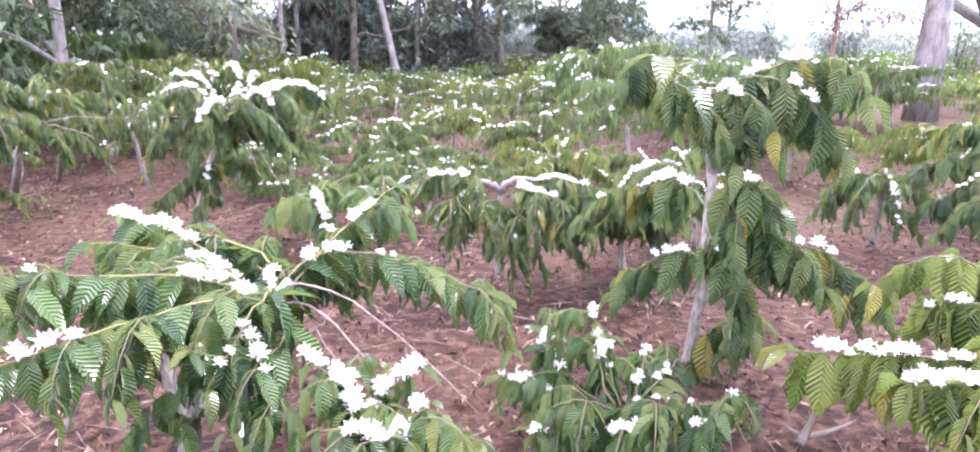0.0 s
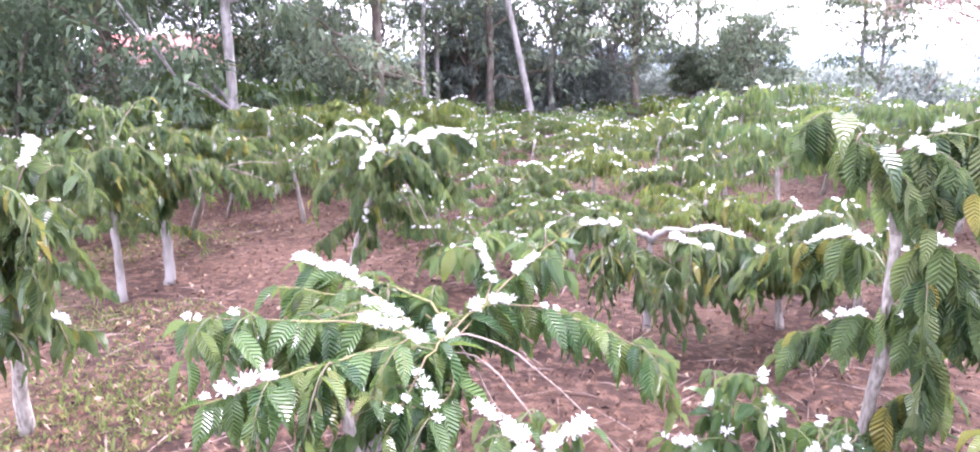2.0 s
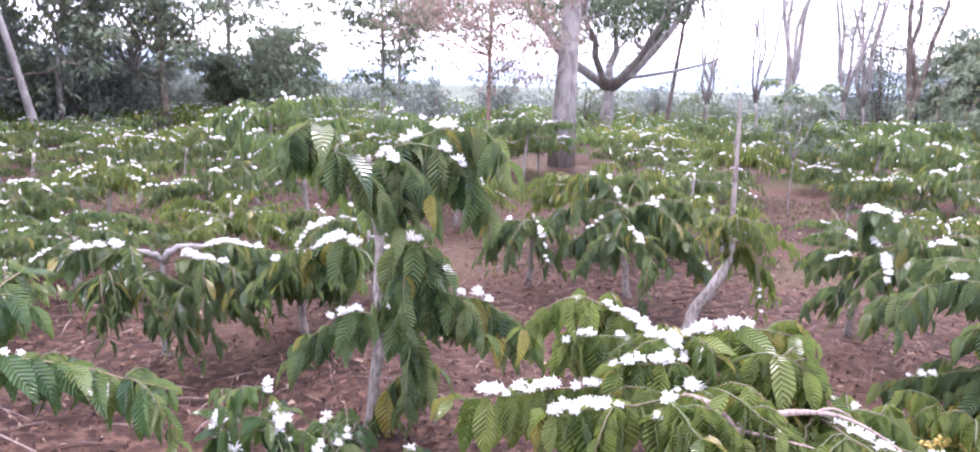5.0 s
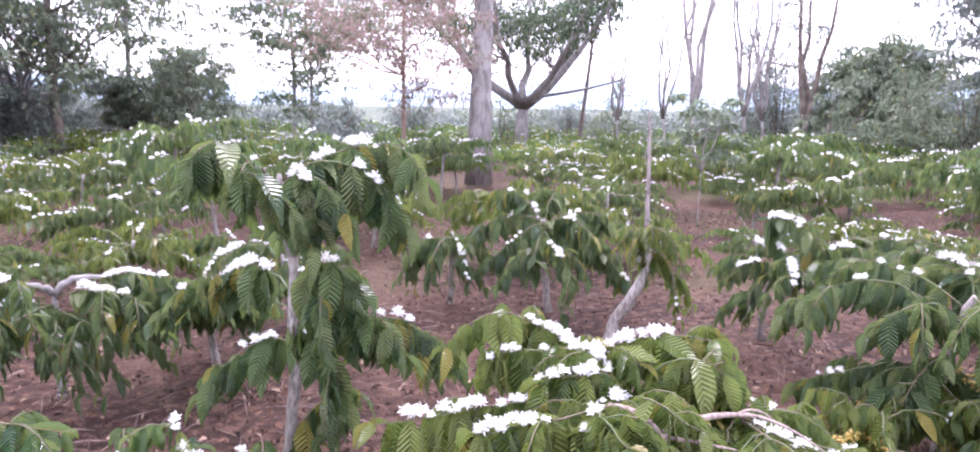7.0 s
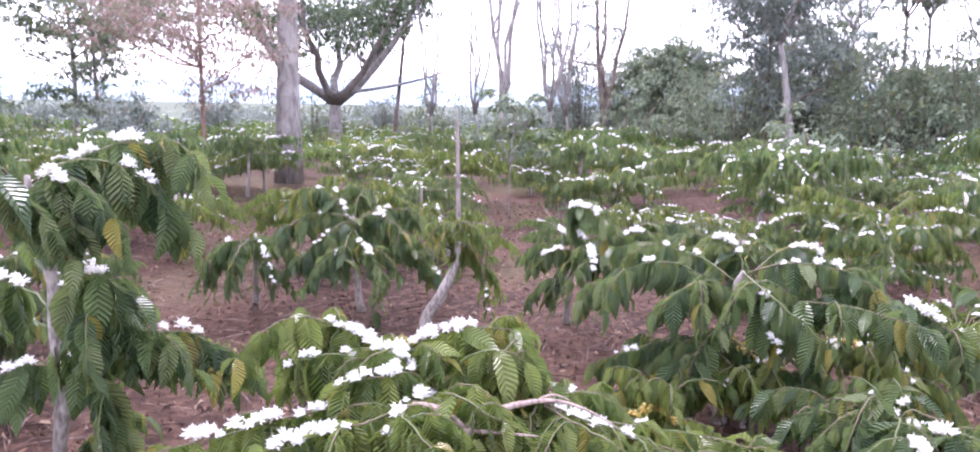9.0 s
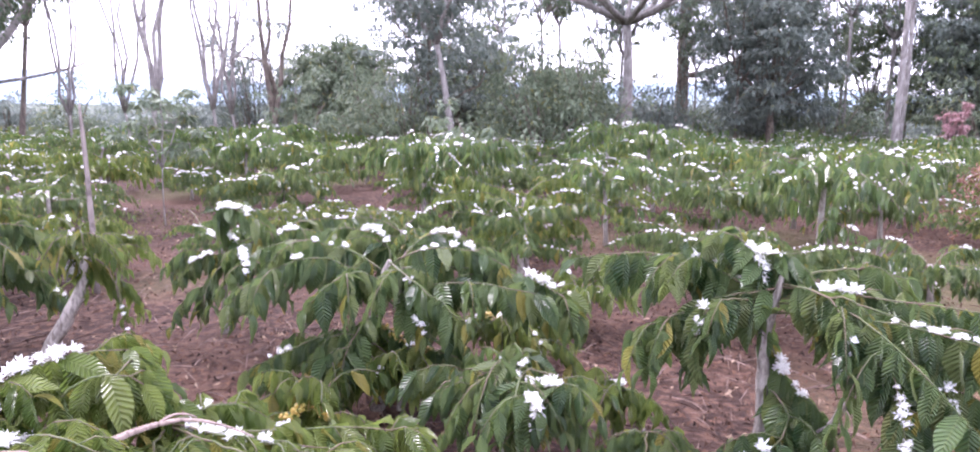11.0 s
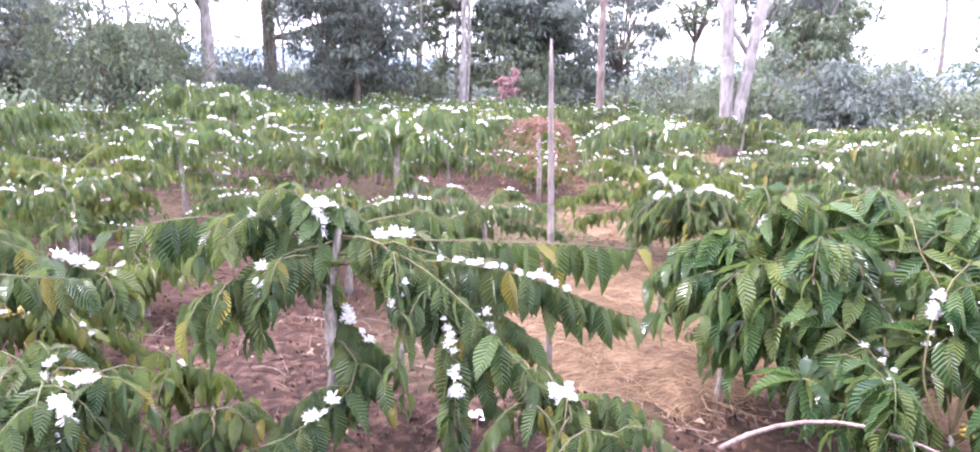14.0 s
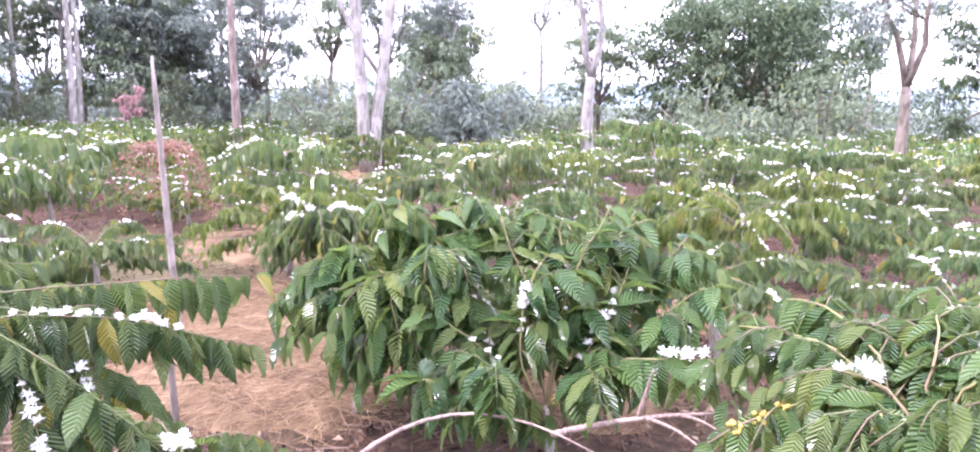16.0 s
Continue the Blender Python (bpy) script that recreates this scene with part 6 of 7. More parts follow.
tree("slim tree of the wood behind the field", 32.6, 8.9, 9.5, 0.08, 0.57, 5, 0.13, 1260, BARK_DARK, TREE_LEAF_LIGHT_HAZED, seed=428, crown=1.1, flat=0.5, leaf=0.22)
tree("slim tree of the wood behind the field", 31.9, 6.0, 9.9, 0.07, 0.39, 5, 0.17, 1260, BARK_PALE, TREE_LEAF_HAZED, seed=429, crown=1.1, flat=0.5, leaf=0.22)
tree("slim tree of the wood behind the field", 36.6, 2.8, 9.0, 0.10, 0.48, 5, 0.15, 2340, BARK_DARK, TREE_LEAF_HAZED, seed=430, crown=1.1, flat=0.5, leaf=0.22)
tree("slim tree of the wood behind the field", 38.4, 0.6, 9.1, 0.11, 0.50, 5, 0.15, 2340, BARK_PALE, TREE_LEAF_LIGHT_HAZED, seed=431, crown=1.1, flat=0.5, leaf=0.22)
tree("slim tree of the wood behind the field", 36.6, -4.0, 9.0, 0.10, 0.39, 5, 0.18, 2340, BARK_PALE, TREE_LEAF_LIGHT_HAZED, seed=432, crown=1.1, flat=0.5, leaf=0.22)
tree("slim tree of the wood behind the field", 33.5, -5.4, 9.0, 0.11, 0.51, 5, 0.14, 2340, BARK_PALE, TREE_LEAF_LIGHT_HAZED, seed=433, crown=1.1, flat=0.5, leaf=0.22)
tree("slim tree of the wood behind the field", 36.1, -10.6, 7.7, 0.11, 0.58, 5, 0.15, 2340, BARK_DARK, TREE_LEAF_HAZED, seed=434, crown=1.1, flat=0.5, leaf=0.22)
tree("slim tree of the wood behind the field", 35.5, -12.3, 9.0, 0.10, 0.54, 5, 0.13, 2340, BARK_PALE, TREE_LEAF_HAZED, seed=435, crown=1.1, flat=0.5, leaf=0.22)
tree("slim tree of the wood behind the field", 33.3, 11.0, 8.7, 0.10, 0.58, 5, 0.18, 1260, BARK_PALE, TREE_LEAF_LIGHT_HAZED, seed=436, crown=1.1, flat=0.5, leaf=0.22)
tree("slim tree of the wood behind the field", 34.3, 8.5, 9.6, 0.09, 0.58, 5, 0.15, 3240, BARK_PALE, TREE_LEAF_LIGHT_HAZED, seed=437, crown=1.1, flat=0.5, leaf=0.22)
tree("slim tree of the wood behind the field", 32.5, 5.2, 8.1, 0.09, 0.51, 5, 0.20, 2340, BARK_PALE, TREE_LEAF_LIGHT_HAZED, seed=438, crown=1.1, flat=0.5, leaf=0.22)
tree("slim tree of the wood behind the field", 32.7, 2.1, 8.5, 0.07, 0.40, 5, 0.16, 3240, BARK_PALE, TREE_LEAF_LIGHT_HAZED, seed=439, crown=1.1, flat=0.5, leaf=0.22)
tree("slim tree of the wood behind the field", 38.1, -1.3, 9.1, 0.08, 0.37, 5, 0.20, 3240, BARK_DARK, TREE_LEAF_LIGHT_HAZED, seed=440, crown=1.1, flat=0.5, leaf=0.22)
tree("slim tree of the wood behind the field", 36.5, -3.4, 8.7, 0.11, 0.47, 5, 0.17, 1260, BARK_PALE, TREE_LEAF_HAZED, seed=441, crown=1.1, flat=0.5, leaf=0.22)
tree("slim tree of the wood behind the field", 32.7, -3.7, 9.9, 0.08, 0.55, 5, 0.17, 3240, BARK_PALE, TREE_LEAF_LIGHT_HAZED, seed=442, crown=1.1, flat=0.5, leaf=0.22)
tree("slim tree of the wood behind the field", 34.2, -6.1, 7.9, 0.08, 0.36, 5, 0.15, 1260, BARK_DARK, TREE_LEAF_HAZED, seed=443, crown=1.1, flat=0.5, leaf=0.22)
tree("slim tree of the wood behind the field", 34.2, -9.6, 9.1, 0.08, 0.39, 5, 0.15, 1260, BARK_PALE, TREE_LEAF_HAZED, seed=444, crown=1.1, flat=0.5, leaf=0.22)
tree("slim tree of the wood behind the field", 31.1, -12.6, 7.5, 0.12, 0.39, 5, 0.15, 1260, BARK_DARK, TREE_LEAF_LIGHT_HAZED, seed=445, crown=1.1, flat=0.5, leaf=0.22)
tree("slim tree of the wood behind the field", 27.9, -14.1, 7.9, 0.12, 0.41, 5, 0.15, 3240, BARK_DARK, TREE_LEAF_LIGHT_HAZED, seed=446, crown=1.1, flat=0.5, leaf=0.22)
tree("slim tree of the wood behind the field", 27.5, -16.5, 7.7, 0.13, 0.42, 5, 0.17, 2340, BARK_PALE, TREE_LEAF_HAZED, seed=447, crown=1.1, flat=0.5, leaf=0.22)
tree("slim tree of the wood behind the field", 25.8, -18.3, 9.0, 0.07, 0.41, 5, 0.12, 3240, BARK_PALE, TREE_LEAF_HAZED, seed=448, crown=1.1, flat=0.5, leaf=0.22)
tree("slim tree of the wood behind the field", 28.6, -26.1, 9.3, 0.13, 0.58, 5, 0.15, 1260, BARK_PALE, TREE_LEAF_HAZED, seed=449, crown=1.1, flat=0.5, leaf=0.22)
tree("slim tree of the wood behind the field", 24.1, -24.7, 9.8, 0.09, 0.58, 5, 0.19, 2340, BARK_PALE, TREE_LEAF_HAZED, seed=450, crown=1.1, flat=0.5, leaf=0.22)
tree("slim tree of the wood behind the field", 19.1, -26.2, 8.9, 0.12, 0.50, 5, 0.18, 2340, BARK_PALE, TREE_LEAF_LIGHT_HAZED, seed=451, crown=1.1, flat=0.5, leaf=0.22)
tree("slim tree of the wood behind the field", 21.3, -31.3, 9.7, 0.12, 0.51, 5, 0.18, 3240, BARK_DARK, TREE_LEAF_LIGHT_HAZED, seed=452, crown=1.1, flat=0.5, leaf=0.22)
tree("slim tree of the wood behind the field", 17.9, -33.6, 7.9, 0.07, 0.48, 5, 0.19, 3240, BARK_PALE, TREE_LEAF_HAZED, seed=453, crown=1.1, flat=0.5, leaf=0.22)
tree("slim tree of the wood behind the field", 15.0, -32.8, 8.3, 0.11, 0.38, 5, 0.14, 3240, BARK_PALE, TREE_LEAF_HAZED, seed=454, crown=1.1, flat=0.5, leaf=0.22)


def broad_tree(label, x, y, half, top, mat, seed):
    """A broad tree: short trunk, forking limbs, and a crown of many uneven leaf lobes over a rounded outline."""
    rng = random.Random(seed)
    t = tagged(new("tree"), label, "tree")
    t.matrix_basis = pose(x, y, -0.05)
    fork = Vector((rng.uniform(-.2, .2), rng.uniform(-.2, .2), top * 0.30))
    thick = 0.05 + 0.035 * half
    v, f = tube(bend((0, 0, 0), fork * 0.5 + Vector((rng.uniform(-.1, .1), rng.uniform(-.1, .1), 0)), fork, 5), [thick * (1.3 - 0.1 * i) for i in range(6)], 9, 0.06, rng)
    part("trunk", mesh_of("trunk", v, f, [BARK_DARK if seed % 3 else BARK_PALE]), t)
    got = []
    lobes = int(8 + 6 * half)
    for k in range(lobes):
        a = k * 2.4 + rng.uniform(-.4, .4)
        up = ((k + 0.5) / lobes) ** 0.8
        out = half * math.sqrt(max(0.05, 1 - (up * 1.05 - 0.35) ** 2 * 1.4)) * rng.uniform(0.45, 0.95)
        c = Vector((math.cos(a) * out, math.sin(a) * out, 1.0 + (top - 1.3) * up * rng.uniform(0.88, 1.04)))
        way = bend(fork, fork.lerp(c, 0.5) + Vector((rng.uniform(-.2, .2), rng.uniform(-.2, .2), 0.15)), c, 5)
        v, f = tube(way, [thick * 0.5 * (1 - 0.17 * i) + 0.006 for i in range(6)], 5, 0.06, rng)
        part("limb", mesh_of("limb", v, f, [BARK_DARK if seed % 3 else BARK_PALE]), t)
        r = (0.30 * half + 0.28) * rng.uniform(0.75, 1.2)
        for _ in range(int(8 + 11 * r)):
            d = Vector((rng.gauss(0, 1), rng.gauss(0, 1), rng.gauss(0.2, 0.8))).normalized() * r * rng.uniform(0.35, 1.05)
            got += clump(c + Vector((d.x, d.y, d.z * 0.7)), r * rng.uniform(0.22, 0.45), 0.6, 34, 0.19 if half < 2.2 else 0.25, rng)
    v, f, u = many([TREE_BLADE], got, rng)
    tagged(part("crown", mesh_of("crown", v, f, [mat], u), t), kind="stuff")


# Most of these crowns take a leaf colour with haze painted in.
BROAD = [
    (21.7, -23.1, 1.6, 5.6, TREE_LEAF_LIGHT_HAZED),
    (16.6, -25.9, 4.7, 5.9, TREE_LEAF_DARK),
    (30.1, -21.0, 2.7, 6.3, TREE_LEAF_LIGHT_HAZED),
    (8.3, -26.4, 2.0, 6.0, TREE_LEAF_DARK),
    (28.5, -11.2, 2.0, 6.6, TREE_LEAF_HAZED),
    (32.6, -8.1, 2.4, 6.7, TREE_LEAF_LIGHT_HAZED),
    (29.6, 7.0, 1.8, 3.6, TREE_LEAF_LIGHT_HAZED),
    (28.6, 10.4, 1.8, 4.7, TREE_LEAF_LIGHT_HAZED),
    (32.5, -1.1, 1.8, 4.9, TREE_LEAF_HAZED),
    (32.4, -8.8, 2.9, 6.1, TREE_LEAF_HAZED),
    (26.1, -17.9, 1.5, 4.9, TREE_LEAF_LIGHT_HAZED),
    (35.3, -4.9, 1.8, 5.8, TREE_LEAF_LIGHT_HAZED),
    (26.1, 15.3, 2.2, 4.2, TREE_LEAF_LIGHT_HAZED),
    (27.2, 10.7, 2.1, 4.9, TREE_LEAF_HAZED),
    (26.5, 6.4, 1.6, 3.3, TREE_LEAF_LIGHT_HAZED),
    (28.3, -0.8, 2.4, 6.4, TREE_LEAF_HAZED),
    (-4.7, 22.5, 1.7, 4.7, TREE_LEAF_HAZED),
    (-0.5, 26.0, 1.9, 4.9, TREE_LEAF_HAZED),
    (4.5, 28.6, 1.6, 3.7, TREE_LEAF_LIGHT_HAZED),
    (2.4, 26.9, 0.9, 2.7, TREE_LEAF_LIGHT_HAZED),
    (-9.7, 22.0, 1.5, 3.8, TREE_LEAF_LIGHT_HAZED),
    (-4.6, 24.6, 1.5, 4.2, TREE_LEAF_LIGHT_HAZED),
    (-15.1, 16.2, 1.5, 3.6, TREE_LEAF_HAZED),
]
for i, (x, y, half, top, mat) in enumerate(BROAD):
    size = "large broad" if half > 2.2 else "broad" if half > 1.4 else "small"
    broad_tree(size + (" dark grey-green tree" if mat is not TREE_LEAF_LIGHT_HAZED else " lighter green tree") + " behind the coffee rows", x, y, half, top, mat, 601 + i)


def twin_trunk(x, y):
    """Two smooth pale trunks from one foot, parting upwards."""
    rng = random.Random(3)
    t = tagged(new("tree"), "two smooth pale grey trunks rising from one foot", "tree")
    t.matrix_basis = pose(x, y, -0.05)
    for tip, r in (((0.36, 0.65, 11.0), 0.150), ((-0.79, -1.37, 11.0), 0.138)):
        way = bend((tip[0] * 0.02, tip[1] * 0.02, 0), (tip[0] * 0.48, tip[1] * 0.48, 5.5), tip, 10)
        v, f = tube(way, [r * (1.25 if i == 0 else 1 - 0.04 * i) for i in range(11)], 12, 0.04, rng)
        part("trunk", mesh_of("trunk", v, f, [BARK_PALE]), t)
    v, f = tube(bend((tip[0] * 0.2, tip[1] * 0.2, 2.2), (-0.9 * tip[0] * 0.4, -tip[1] * 0.5, 4.2), (-tip[0] * 0.7, -tip[1] * 0.8, 6.5), 6), [0.06, 0.055, 0.05, 0.04, 0.03, 0.02, 0.01], 7)
    part("limb", mesh_of("limb", v, f, [BARK_PALE]), t)
    got = []
    for _ in range(14):
        got += clump((rng.uniform(-2, 2), rng.uniform(-2, 2), rng.uniform(8.5, 11)), 1.1, 0.5, 110, 0.22, rng)
    v, f, u = many([TREE_BLADE], got, rng)
    tagged(part("crown", mesh_of("crown", v, f, [TREE_LEAF_HAZED], u), t), kind="stuff")


twin_trunk(14.9, -8.5)



def pole(label, foot, top, r):
    rng = random.Random(4)
    v, f = tube(bend(foot, ((foot[0] + top[0]) / 2 + 0.012, (foot[1] + top[1]) / 2, (foot[2] + top[2]) / 2), top, 8), [r * (1 - 0.06 * i) for i in range(8)] + [r * 0.25], 8, 0.1, rng)
    tagged(new("pole", mesh_of("pole", v, f, [POLE_WOOD])), label, "pole")


pole("tall weathered wooden pole with a pointed tip", (5.23, -1.76, -0.05), (5.25, -1.69, 1.89), 0.028)
pole("thin dark wooden stake among the coffee", (5.09, 5.22, -0.05), (5.07, 5.24, 1.68), 0.03)

pole("thin stem standing in the straw", (4.14, -1.43, -0.05), (4.15, -1.41, 0.72), 0.022)



def wood(name, label, category, mat, rods):
    """Broken branches: rods from one point over a second to a third, with the radius at the thick end."""
    rng = random.Random(6)
    v, f = joined([tube(bend(p, q, r, 9), [w * (1 - 0.07 * i) for i in range(10)], 7, 0.12, rng) for p, q, r, w in rods])
    tagged(new(name, mesh_of(name, v, f, [mat])), label, category)


wood("dead_branch", "bare broken coffee branch lying over the bush", "dead branch", DEAD_WOOD, [
    ((1.76, 1.89, 0.64), (1.80, 1.79, 0.65), (1.83, 1.69, 0.60), 0.020),
    ((1.83, 1.69, 0.61), (2.00, 1.65, 0.65), (2.18, 1.58, 0.64), 0.018),
    ((2.15, 1.62, 0.64), (2.23, 1.52, 0.62), (2.31, 1.40, 0.55), 0.008),
    ((1.83, 1.69, 0.60), (1.88, 1.63, 0.60), (1.99, 1.51, 0.59), 0.009),
    ((2.10, 1.61, 0.65), (2.17, 1.60, 0.66), (2.21, 1.55, 0.64), 0.006),
    ((1.83, 1.69, 0.61), (1.83, 1.69, 0.53), (1.86, 1.73, 0.36), 0.018),
])

wood("fallen_branch", "long bowed dry branch lying in front of the bushes", "dead branch", FALLEN_WOOD, [
    ((2.81, -1.70, 0.28), (2.66, -2.13, 0.42), (2.24, -2.44, 0.33), 0.010),
    ((2.47, -2.43, 0.32), (2.26, -2.75, 0.38), (2.00, -2.99, 0.43), 0.014),
    ((2.28, -2.74, 0.38), (2.26, -2.76, 0.50), (2.24, -2.77, 0.59), 0.010),
    ((2.26, -2.75, 0.38), (2.07, -2.71, 0.41), (1.92, -2.69, 0.38), 0.009),
    ((2.14, -2.84, 0.41), (2.06, -2.84, 0.42), (1.97, -2.84, 0.41), 0.008),
])

wood("stick", "dry stick leaning out of the soil", "stick", BARK, [
    ((-1.40, 2.07, 0.35), (-1.35, 2.10, 0.46), (-1.30, 2.14, 0.57), 0.010),
])

wood("root_stump", "dark uprooted stump lying on the soil", "stump", BARK_DARK, [
    ((1.27, 2.61, 0.05), (1.36, 2.56, 0.11), (1.46, 2.57, 0.15), 0.014),
    ((1.24, 2.56, 0.05), (1.29, 2.60, 0.11), (1.30, 2.59, 0.20), 0.020),
    ((1.28, 2.60, 0.05), (1.24, 2.62, 0.07), (1.21, 2.64, 0.09), 0.012),
])

wood("stick", "dark broken stick on the soil", "stick", BARK_DARK, [
    ((4.32, 0.93, -0.04), (4.24, 0.85, -0.10), (4.12, 0.74, -0.14), 0.014),
])

wood("fallen_log", "weathered fallen logs at the field edge", "log", BARK_DARK, [
    ((-5.73, 16.03, 1.90), (-5.20, 16.20, 1.76), (-4.74, 16.34, 1.55), 0.120),
    ((-5.48, 15.90, 1.72), (-5.02, 16.05, 1.59), (-4.49, 16.20, 1.43), 0.090),
])


def berry_bush(x, y, top):
    """A leafless bush whose hanging twigs are strung with dried berries."""
    rng = random.Random(8)
    b = tagged(new("coffee_bush"), "leafless coffee bush with arching twigs of dried brown berries", "coffee bush", "coffee bushes")
    b.matrix_basis = pose(x, y, 0)
    v, f = tube([(0, 0, -.05), (0.02, 0, top * .5), (0, 0.03, top)], [0.035, 0.03, 0.02], 7, .1, rng)
    part("trunk", mesh_of("trunk", v, f, [BARK]), b)
    for k in range(14):
        a = k * 2.4
        d = Vector((math.cos(a), math.sin(a), 0)) * rng.uniform(0.35, 0.8)
        way = bend((0, 0, top), d * 0.5 + Vector((0, 0, top + 0.10)), d + Vector((0, 0, top - rng.uniform(0.25, 0.7))), 8)
        v, f = tube(way, [0.007 - 0.0006 * i for i in range(9)], 5)
        br = part("branch", mesh_of("branch", v, f, [DEAD_WOOD]), b)
        beads = []
        for _ in range(110):
            p = way[min(8, int(8.9 * rng.uniform(0.2, 1)))]
            beads.append(p + Vector((rng.uniform(-.045, .045), rng.uniform(-.045, .045), rng.uniform(-.07, .04))))
        v, f = fruit_pieces(beads, rng, 1.9)
        me = mesh_of("berry_string", [p * 1.0 for p in v], f, [DRY_FRUIT])
        tagged(part("berry_string", me, br, "dried brown berries"), kind="stuff")


berry_bush(9.22, -2.74, 0.98)


def roofed_house(x, y, turn):
    """A small far house: walls with a door and window opening set in, and a pitched red roof with eaves."""
    h = tagged(new("house"), "small far house with a faded red roof", "house")
    h.matrix_basis = pose(x, y, 0, 0, 0, turn)

    def box(name, lo, hi, mat, parent):
        bm = bmesh.new()
        bmesh.ops.create_cube(bm, size=1)
        for vert in bm.verts:
            vert.co = Vector([lo[i] + (vert.co[i] + 0.5) * (hi[i] - lo[i]) for i in range(3)])
        bmesh.ops.bevel(bm, geom=bm.edges[:], offset=0.02, segments=1, affect="EDGES")
        me = bpy.data.meshes.new(name)
        bm.to_mesh(me)
        bm.free()
        me.materials.append(mat)
        return part(name, me, parent)

    box("wall", (-2.6, -2.0, 0), (2.6, 2.0, 2.25), PLASTER, h)
    win = box("window", (-1.7, -2.06, 0.95), (-0.7, -1.98, 1.85), BARK_DARK, h)
    box("door", (0.7, -2.06, 0), (1.6, -1.98, 2.0), BARK_DARK, h)
    verts = [(-3.0, -2.5, 2.1), (3.0, -2.5, 2.1), (3.0, 0, 3.3), (-3.0, 0, 3.3), (3.0, 2.5, 2.1), (-3.0, 2.5, 2.1)]
    verts += [(p[0], p[1], p[2] + 0.12) for p in verts]
    faces = [(0, 3, 2, 1), (3, 5, 4, 2), (6, 7, 8, 9), (9, 8, 10, 11), (0, 1, 7, 6), (5, 11, 10, 4), (0, 6, 9, 3), (3, 9, 11, 5), (1, 2, 8, 7), (2, 4, 10, 8)]
    part("roof", mesh_of("roof", verts, faces, [ROOF], smooth=False), h, "faded red sheet roof")


roofed_house(-18.5, 28.6, 20)


def scrap(label, x, y, size, seed):
    """A crumpled scrap of white plastic."""
    rng = random.Random(seed)
    verts, faces, n = [], [], 5
    for i in range(n + 1):
        for j in range(n + 1):
            verts.append((size * (i / n - .5) + rng.uniform(-.2, .2) * size / n, size * (j / n - .5) + rng.uniform(-.2, .2) * size / n, 0.01 + rng.uniform(0, .35) * size))
    for i in range(n):
        for j in range(n):
            q = i * (n + 1) + j
            faces.append((q, q + 1, q + n + 2, q + n + 1))
    ob = tagged(new("plastic_scrap", mesh_of("plastic_scrap", verts, faces, [PLASTIC], smooth=False)), label, "litter")
    ob.matrix_basis = pose(x, y, 0, 0, 0, seed * 40)


scrap("crumpled white plastic scrap on the soil", -1.02, 2.69, 0.10, 2)
scrap("crumpled white plastic scrap on the soil", 3.73, -0.96, 0.09, 3)



def far_woods():
    """The wood behind the trees that stand apart, as one mass of leaf clumps on hidden stems."""
    rng = random.Random(12)
    got = []
    for k in range(800):
        turn = rng.uniform(-185, 70)
        t, r = radians(turn), rng.uniform(37, 50)
        rise = 1.3 if -58 < turn < -12 else 2.8
        if -58 < turn < -12 and noise.noise((turn * 0.2, 7, 0)) < -0.6:
            continue
        c = Vector((-math.sin(t) * r, math.cos(t) * r, 0.4 + rise * rng.random() ** 1.6 * (0.7 + 0.9 * noise.noise((turn * 0.21, 2, 0)))))
        got += clump(c, rng.uniform(0.7, 1.5), 0.7, 150, 0.38, rng)
    v, f, u = many([TREE_BLADE], got, rng)
    # The wood's haze is painted: its leaves use the greyed tree colour.
    tagged(new("far_woods", mesh_of("far_woods", v, f, [TREE_LEAF_HAZED], u)), "green wood behind the plantation in haze-greyed leaf colour", "woods", kind="stuff")


far_woods()


